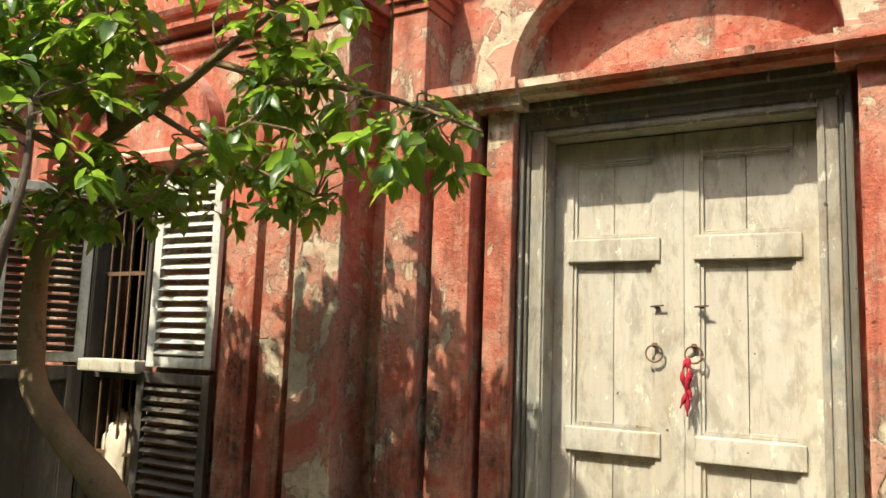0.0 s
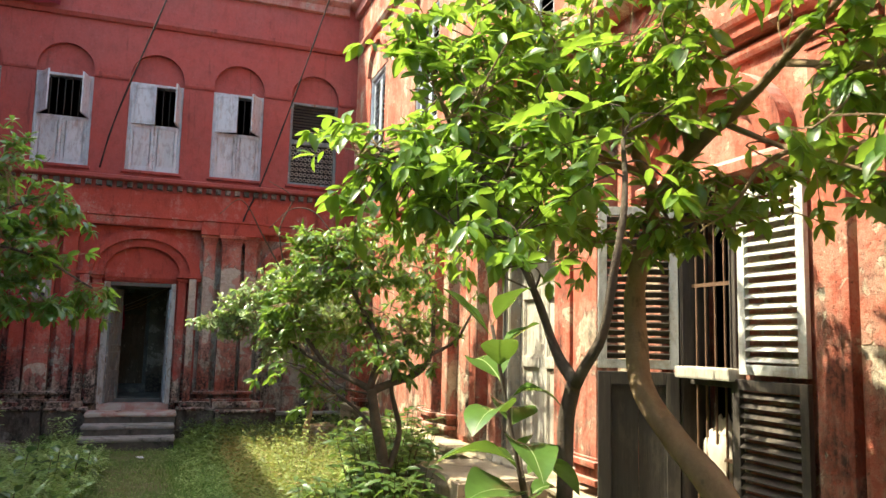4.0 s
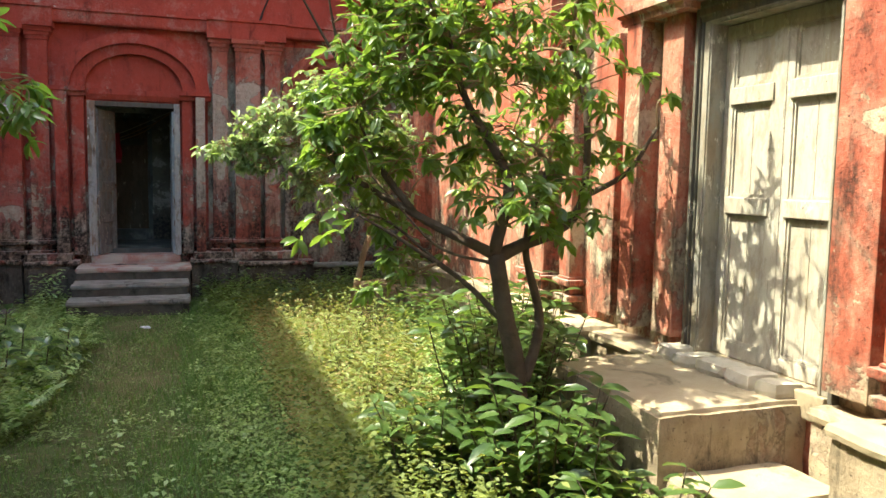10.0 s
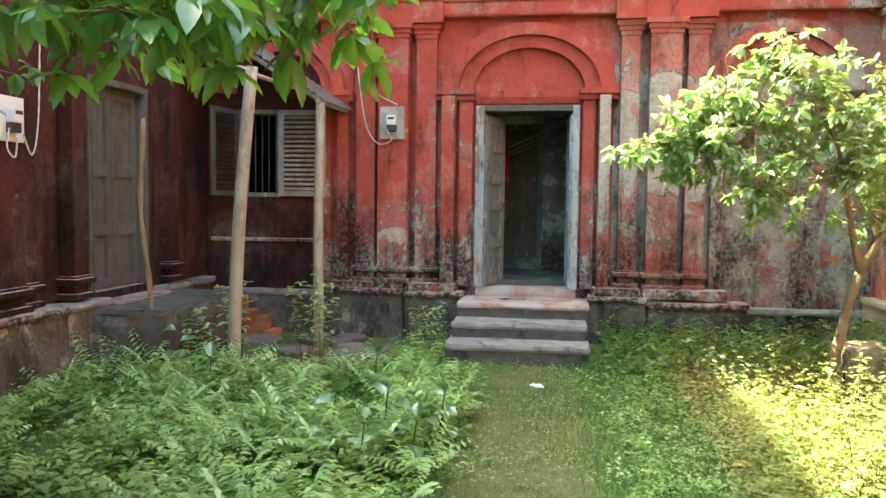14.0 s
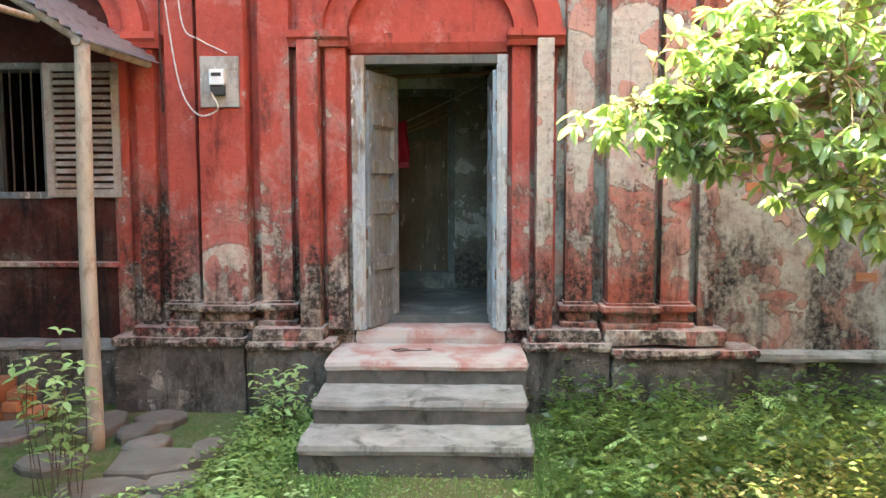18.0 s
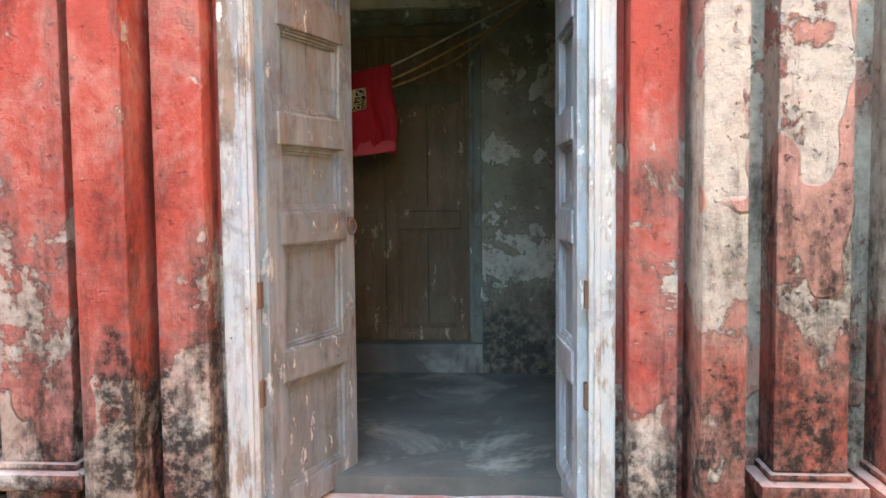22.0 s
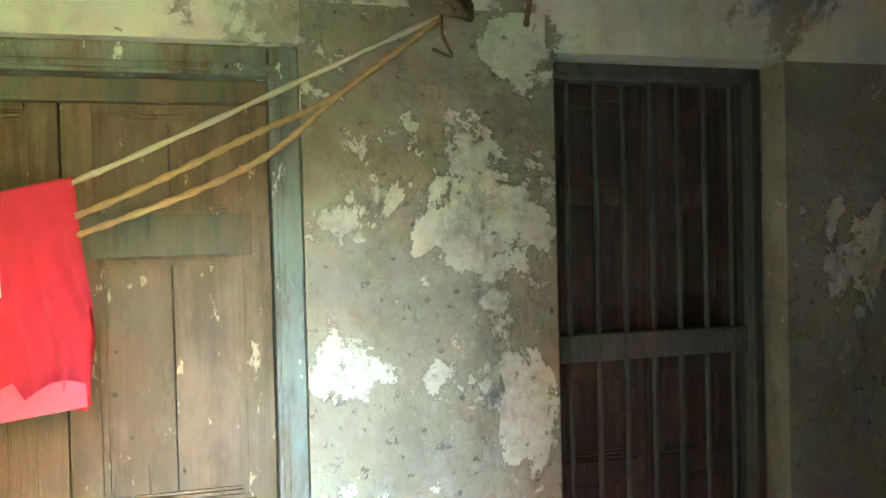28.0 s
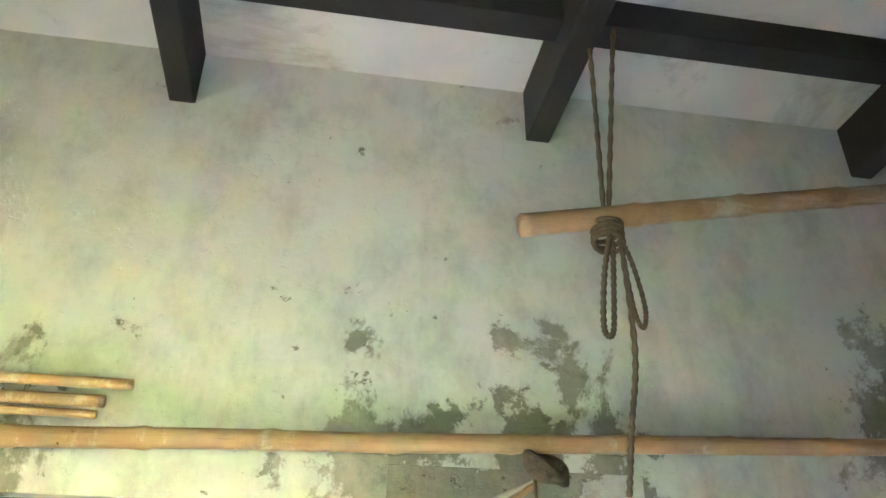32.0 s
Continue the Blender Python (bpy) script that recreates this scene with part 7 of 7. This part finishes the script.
def bush(base, label, stems, h0, h1, reach, per, size, mat, thick=0.007, bark=BARK_DARK):
    """Many thin stems from one root, set with real leaves."""
    root = thing("bush", label, "bush", at=base)
    bm = bmesh.new()
    at, way, ups = [], [], []
    for i in range(stems):
        a = 2.4 * i + rng.uniform(-0.3, 0.3)
        r, h = reach * math.sqrt((i + 0.5) / stems), rng.uniform(h0, h1)
        foot = Vector((0.45 * r * math.cos(a), 0.45 * r * math.sin(a), -0.05))
        top = Vector((r * math.cos(a), r * math.sin(a), h))
        ps = spline([foot, foot.lerp(top, 0.5) + Vector((rng.normal() * 0.03, rng.normal() * 0.03, h * 0.1)), top], 5)
        tube(bm, ps, [thick * (1.2 - 0.08 * k) for k in range(len(ps))], 5, cap=False)
        for j in range(per):
            p = ps[min(len(ps) - 1, int(len(ps) * (0.3 + 0.75 * j / per)))]
            b = 2.4 * j + rng.uniform(0, 0.8)
            at.append(tuple(p))
            way.append((math.cos(b), math.sin(b), rng.uniform(-0.2, 0.55)))
            ups.append((rng.normal() * 0.25, rng.normal() * 0.25, 1.0))
    part("stem", bm, bark, root)
    ln = rng.uniform(size[0], size[1], len(at))
    v, f = leaves(np.array(at), np.array(way), np.array(ups), ln, ln * 0.42, droop=0.3)
    raw("foliage", v.tolist(), f, mat, root, True)
    return root


for x, y, n, h, r in ((2.55, -6.9, 34, 0.8, 0.5), (2.85, -6.35, 30, 0.9, 0.42), (2.35, -7.9, 26, 0.6, 0.4), (2.95, -5.75, 24, 0.7, 0.45), (1.95, -7.3, 20, 0.42, 0.36), (2.45, -8.5, 18, 0.36, 0.36)):
    bush((x, y, 0), "dense dark-green bush round the tree by the platform", int(n * 1.3), h * 0.6, h * 1.2, r, 12, (0.09, 0.17), BUSH_LEAF)
for x, y, n, h, r in ((-2.2, -9.3, 34, 0.62, 0.6), (-1.75, -8.7, 26, 0.42, 0.5), (-2.75, -8.6, 28, 0.7, 0.5), (-2.6, -9.9, 22, 0.55, 0.5)):
    bush((x, y, 0), "dark leafy bush in deep shade", n, h * 0.6, h * 1.1, r, 11, (0.09, 0.16), LEAF_DARK)
for x, y, h, r in ((-1.94, -1.84, 0.95, 0.16), (-1.72, -2.02, 0.8, 0.14), (-2.5, -2.15, 0.85, 0.16), (-2.75, -2.45, 0.6, 0.2), (-0.95, -0.75, 0.5, 0.2)):
    bush((x, y, 0), "thin upright weed with small pale leaves", 6, h * 0.7, h, r, 16, (0.05, 0.09), FERN, 0.003)
for x, y, h in ((1.85, -4.9, 0.55), (2.2, -4.1, 0.6), (1.9, -5.9, 0.5), (2.5, -3.3, 0.6)):
    bush((x, y, 0), "straggling sunlit weed, half dry", 12, h * 0.5, h, 0.3, 16, (0.035, 0.07), WEED, 0.003)


def stuff(name, chunks, mat, label, category):
    vs, fs, k = [], [], 0
    for v, f in chunks:
        vs.append(v)
        fs += [tuple(i + k for i in q) for q in f]
        k += len(v)
    return tagged(raw(name, np.concatenate(vs).tolist(), fs, mat, None, True), label, category, kind="stuff")


def scatter(x0, x1, y0, y1, n, keep=lambda x, y: True):
    out = []
    while len(out) < n:
        x, y = rng.uniform(x0, x1), rng.uniform(y0, y1)
        if keep(x, y):
            out.append((x, y))
    return np.array(out)


def weeds(spots, h0, h1, per, size, mat, name, label, spread=0.12):
    """Upright stems set with small leaves."""
    at, way = [], []
    for x, y in spots:
        h = rng.uniform(h0, h1)
        lean = rng.normal(size=2) * 0.18
        for i in range(per):
            t = (i + 1) / per
            a = i * 2.4 + rng.uniform(0, 1)
            at.append((x + lean[0] * t * h + rng.normal() * spread * 0.3, y + lean[1] * t * h + rng.normal() * spread * 0.3, t * h * rng.uniform(0.85, 1.0)))
            way.append((math.cos(a), math.sin(a), rng.uniform(-0.1, 0.6)))
    at, way = np.array(at), np.array(way)
    up = np.tile((0.0, 0.0, 1.0), (len(at), 1)) + rng.normal(size=(len(at), 3)) * 0.35
    ln = rng.uniform(size[0], size[1], len(at))
    return stuff(name, [small_leaves(at, way, up, ln, ln * 0.5)], mat, label, "weeds")


def ferns(spots, mat, name, label, l0=0.22, l1=0.46):
    """Rosettes of arching fronds with well parted leaflets."""
    at, way, ups, ln = [], [], [], []
    for x, y in spots:
        k = rng.integers(4, 7)
        a0 = rng.uniform(0, 6)
        sc = rng.uniform(0.6, 1.1)
        for j in range(k):
            a = a0 + 2 * math.pi * j / k + rng.uniform(-0.6, 0.6)
            L = rng.uniform(l0, l1) * sc
            rise, arch_ = rng.uniform(0.7, 1.4), rng.uniform(0.3, 0.7)
            out = rng.uniform(0.35, 0.9)
            d = np.array((math.cos(a), math.sin(a)))
            tw = rng.normal() * 0.3
            for i in range(9):
                t = (i + 1.5) / 10.5
                p = (x + d[0] * L * t * out, y + d[1] * L * t * out, 0.02 + L * (rise * t - arch_ * t * t))
                w = L * (0.02 + 0.17 * math.sin(math.pi * min(1.0, 0.1 + 0.9 * (1 - t) ** 0.8)))
                for sd in (-1, 1):
                    at.append(p)
                    way.append((d[0] * 0.35 - sd * d[1], d[1] * 0.35 + sd * d[0], rng.uniform(-0.3, 0.1) + sd * tw))
                    ups.append((rng.normal() * 0.15, rng.normal() * 0.15, 1))
                    ln.append(w)
    ln = np.array(ln)
    return stuff(name, [small_leaves(np.array(at), np.array(way), np.array(ups, float), ln, ln * 0.34 + 0.004)], mat, label, "ferns")


def on_path(x, y):
    return y > -5.6 and -0.25 + 0.12 * math.sin(y) < x < 0.62 + 0.1 * math.sin(y * 1.3)


def steps_here(x, y):
    return abs(x - 0.03) < 0.7 and y > -1.55


ferns(scatter(-3.3, -0.3, -8.4, -2.6, 620, lambda x, y: noise.noise((x * 1.3, y * 1.3, 2.0)) > -0.12 and not (x > -0.9 and y < -6.0)), FERN, "fern_bed", "dense pale green ferns in the shade", 0.22, 0.46)
ferns(scatter(0.95, 3.3, -2.2, -0.5, 44), FERN, "fern_patch", "scattered ferns by the plinth", 0.2, 0.38)
ferns(scatter(2.3, 3.2, -7.0, -5.0, 16), FERN, "fern_patch", "ferns at the foot of the sunlit bank", 0.3, 0.5)
weeds(scatter(-3.4, -0.2, -9.0, -2.7, 800, lambda x, y: noise.noise((x * 1.6, y * 1.6, 4.0)) > 0.0), 0.08, 0.34, 14, (0.035, 0.08), WEED_SHADE, "fern_bed_weeds", "pale leafy weeds between the ferns")
weeds(scatter(-3.4, -0.4, -9.6, -2.8, 220, lambda x, y: noise.noise((x * 1.2, y * 1.2, 9.0)) > 0.0), 0.08, 0.3, 12, (0.05, 0.1), LEAF_DARK, "dark_weeds", "dark leafy weeds between the ferns")
weeds(scatter(1.15, 2.85, -11.5, -1.2, 2400, lambda x, y: (y < -4.2 or noise.noise((x * 2.0, y * 2.0, 6.0)) > 0.05) and x > 1.3 + 0.25 * noise.noise((y * 0.8, 0, 0)) and not (x > 2.65 and -8.7 < y < -6.9)), 0.08, 0.5, 16, (0.025, 0.06), WEED, "sunlit_weeds", "tangled yellow-green weeds in the sun")
weeds(scatter(1.3, 2.7, -6.5, -1.9, 900), 0.05, 0.4, 15, (0.02, 0.045), DRY, "dry_weeds", "dry straw-coloured weeds")
weeds(scatter(0.72, 1.6, -9.0, -1.4, 900, lambda x, y: x > 0.8 + 0.15 * noise.noise((0, y, 3.0))), 0.03, 0.2, 10, (0.02, 0.05), WEED_SHADE, "path_weeds", "low leafy weeds along the path")
weeds(scatter(0.8, 3.5, -2.2, -0.3, 620, lambda x, y: x > 0.85 and noise.noise((x * 2.2, y * 2.2, 3.0)) > -0.2), 0.08, 0.44, 14, (0.035, 0.085), BUSH_LEAF, "wall_weeds", "low green weeds along the plinth")
weeds(scatter(-1.9, -0.7, -2.6, -0.35, 420, lambda x, y: x > -1.15 or y < -2.15), 0.03, 0.2, 10, (0.025, 0.055), WEED_SHADE, "step_weeds", "low green weeds beside the steps")
weeds(scatter(2.7, 3.35, -6.9, -1.0, 320), 0.15, 0.6, 16, (0.05, 0.1), BUSH_LEAF, "bank_weeds", "green weeds along the sunlit plinth")
weeds(scatter(-3.6, 3.6, -16.0, -8.0, 1300, lambda x, y: not (-0.7 < x < 1.2)), 0.04, 0.25, 12, (0.03, 0.07), WEED_SHADE, "court_weeds", "low weeds over the courtyard")


def grass(n):
    p = scatter(-3.6, 3.4, -16.5, -0.6, n, lambda x, y: not steps_here(x, y) and not (x < -1.15 and y > -2.2 - 0.2 * noise.noise((x * 2, 0, 0))) and noise.noise((x * 1.6, y * 1.6, 7.0)) > (rng.uniform(-0.7, 0.25) if on_path(x, y) else -0.6))
    a = rng.uniform(0, 2 * math.pi, n)
    tall = np.array([0.8 + 0.9 * noise.noise((q[0] * 0.9, q[1] * 0.9, 1.0)) for q in p])
    h = rng.uniform(0.02, 0.11, n) * np.where((p[:, 0] > -0.2) & (p[:, 0] < 0.6), 0.5, 1.0) * np.maximum(tall, 0.35)
    d = np.stack((np.cos(a), np.sin(a)), 1)
    w = np.stack((-d[:, 1], d[:, 0]), 1) * rng.uniform(0.002, 0.0055, n)[:, None]
    z = np.array([0.05 * noise.noise((q[0] * 0.7, q[1] * 0.7, 0.0)) for q in p]) - 0.04
    base = np.c_[p, z]
    v = np.stack((base + np.c_[w, np.zeros(n)], base - np.c_[w, np.zeros(n)], base + np.c_[d * h[:, None] * 0.7, h + 0.03]), 1).reshape(-1, 3)
    return tagged(raw("grass", v.tolist(), np.arange(3 * n).reshape(-1, 3).tolist(), GRASS), "short patchy courtyard grass", "grass", kind="stuff")


grass(270000)
weeds(scatter(-1.2, 1.5, -13.0, -0.5, 6500, lambda x, y: not steps_here(x, y) and not (x < -1.1 and y > -2.2) and noise.noise((x * 1.5, y * 1.5, 7.0)) > (rng.uniform(-0.6, 0.3) if on_path(x, y) else -0.5)), 0.01, 0.06, 6, (0.012, 0.032), WEED_SHADE, "clover", "creeping low green plants in the grass")
weeds(scatter(-1.2, 1.5, -10.0, -1.5, 260, lambda x, y: not on_path(x, y)), 0.02, 0.12, 9, (0.03, 0.06), FERN, "pale_seedlings", "scattered pale seedlings in the grass")
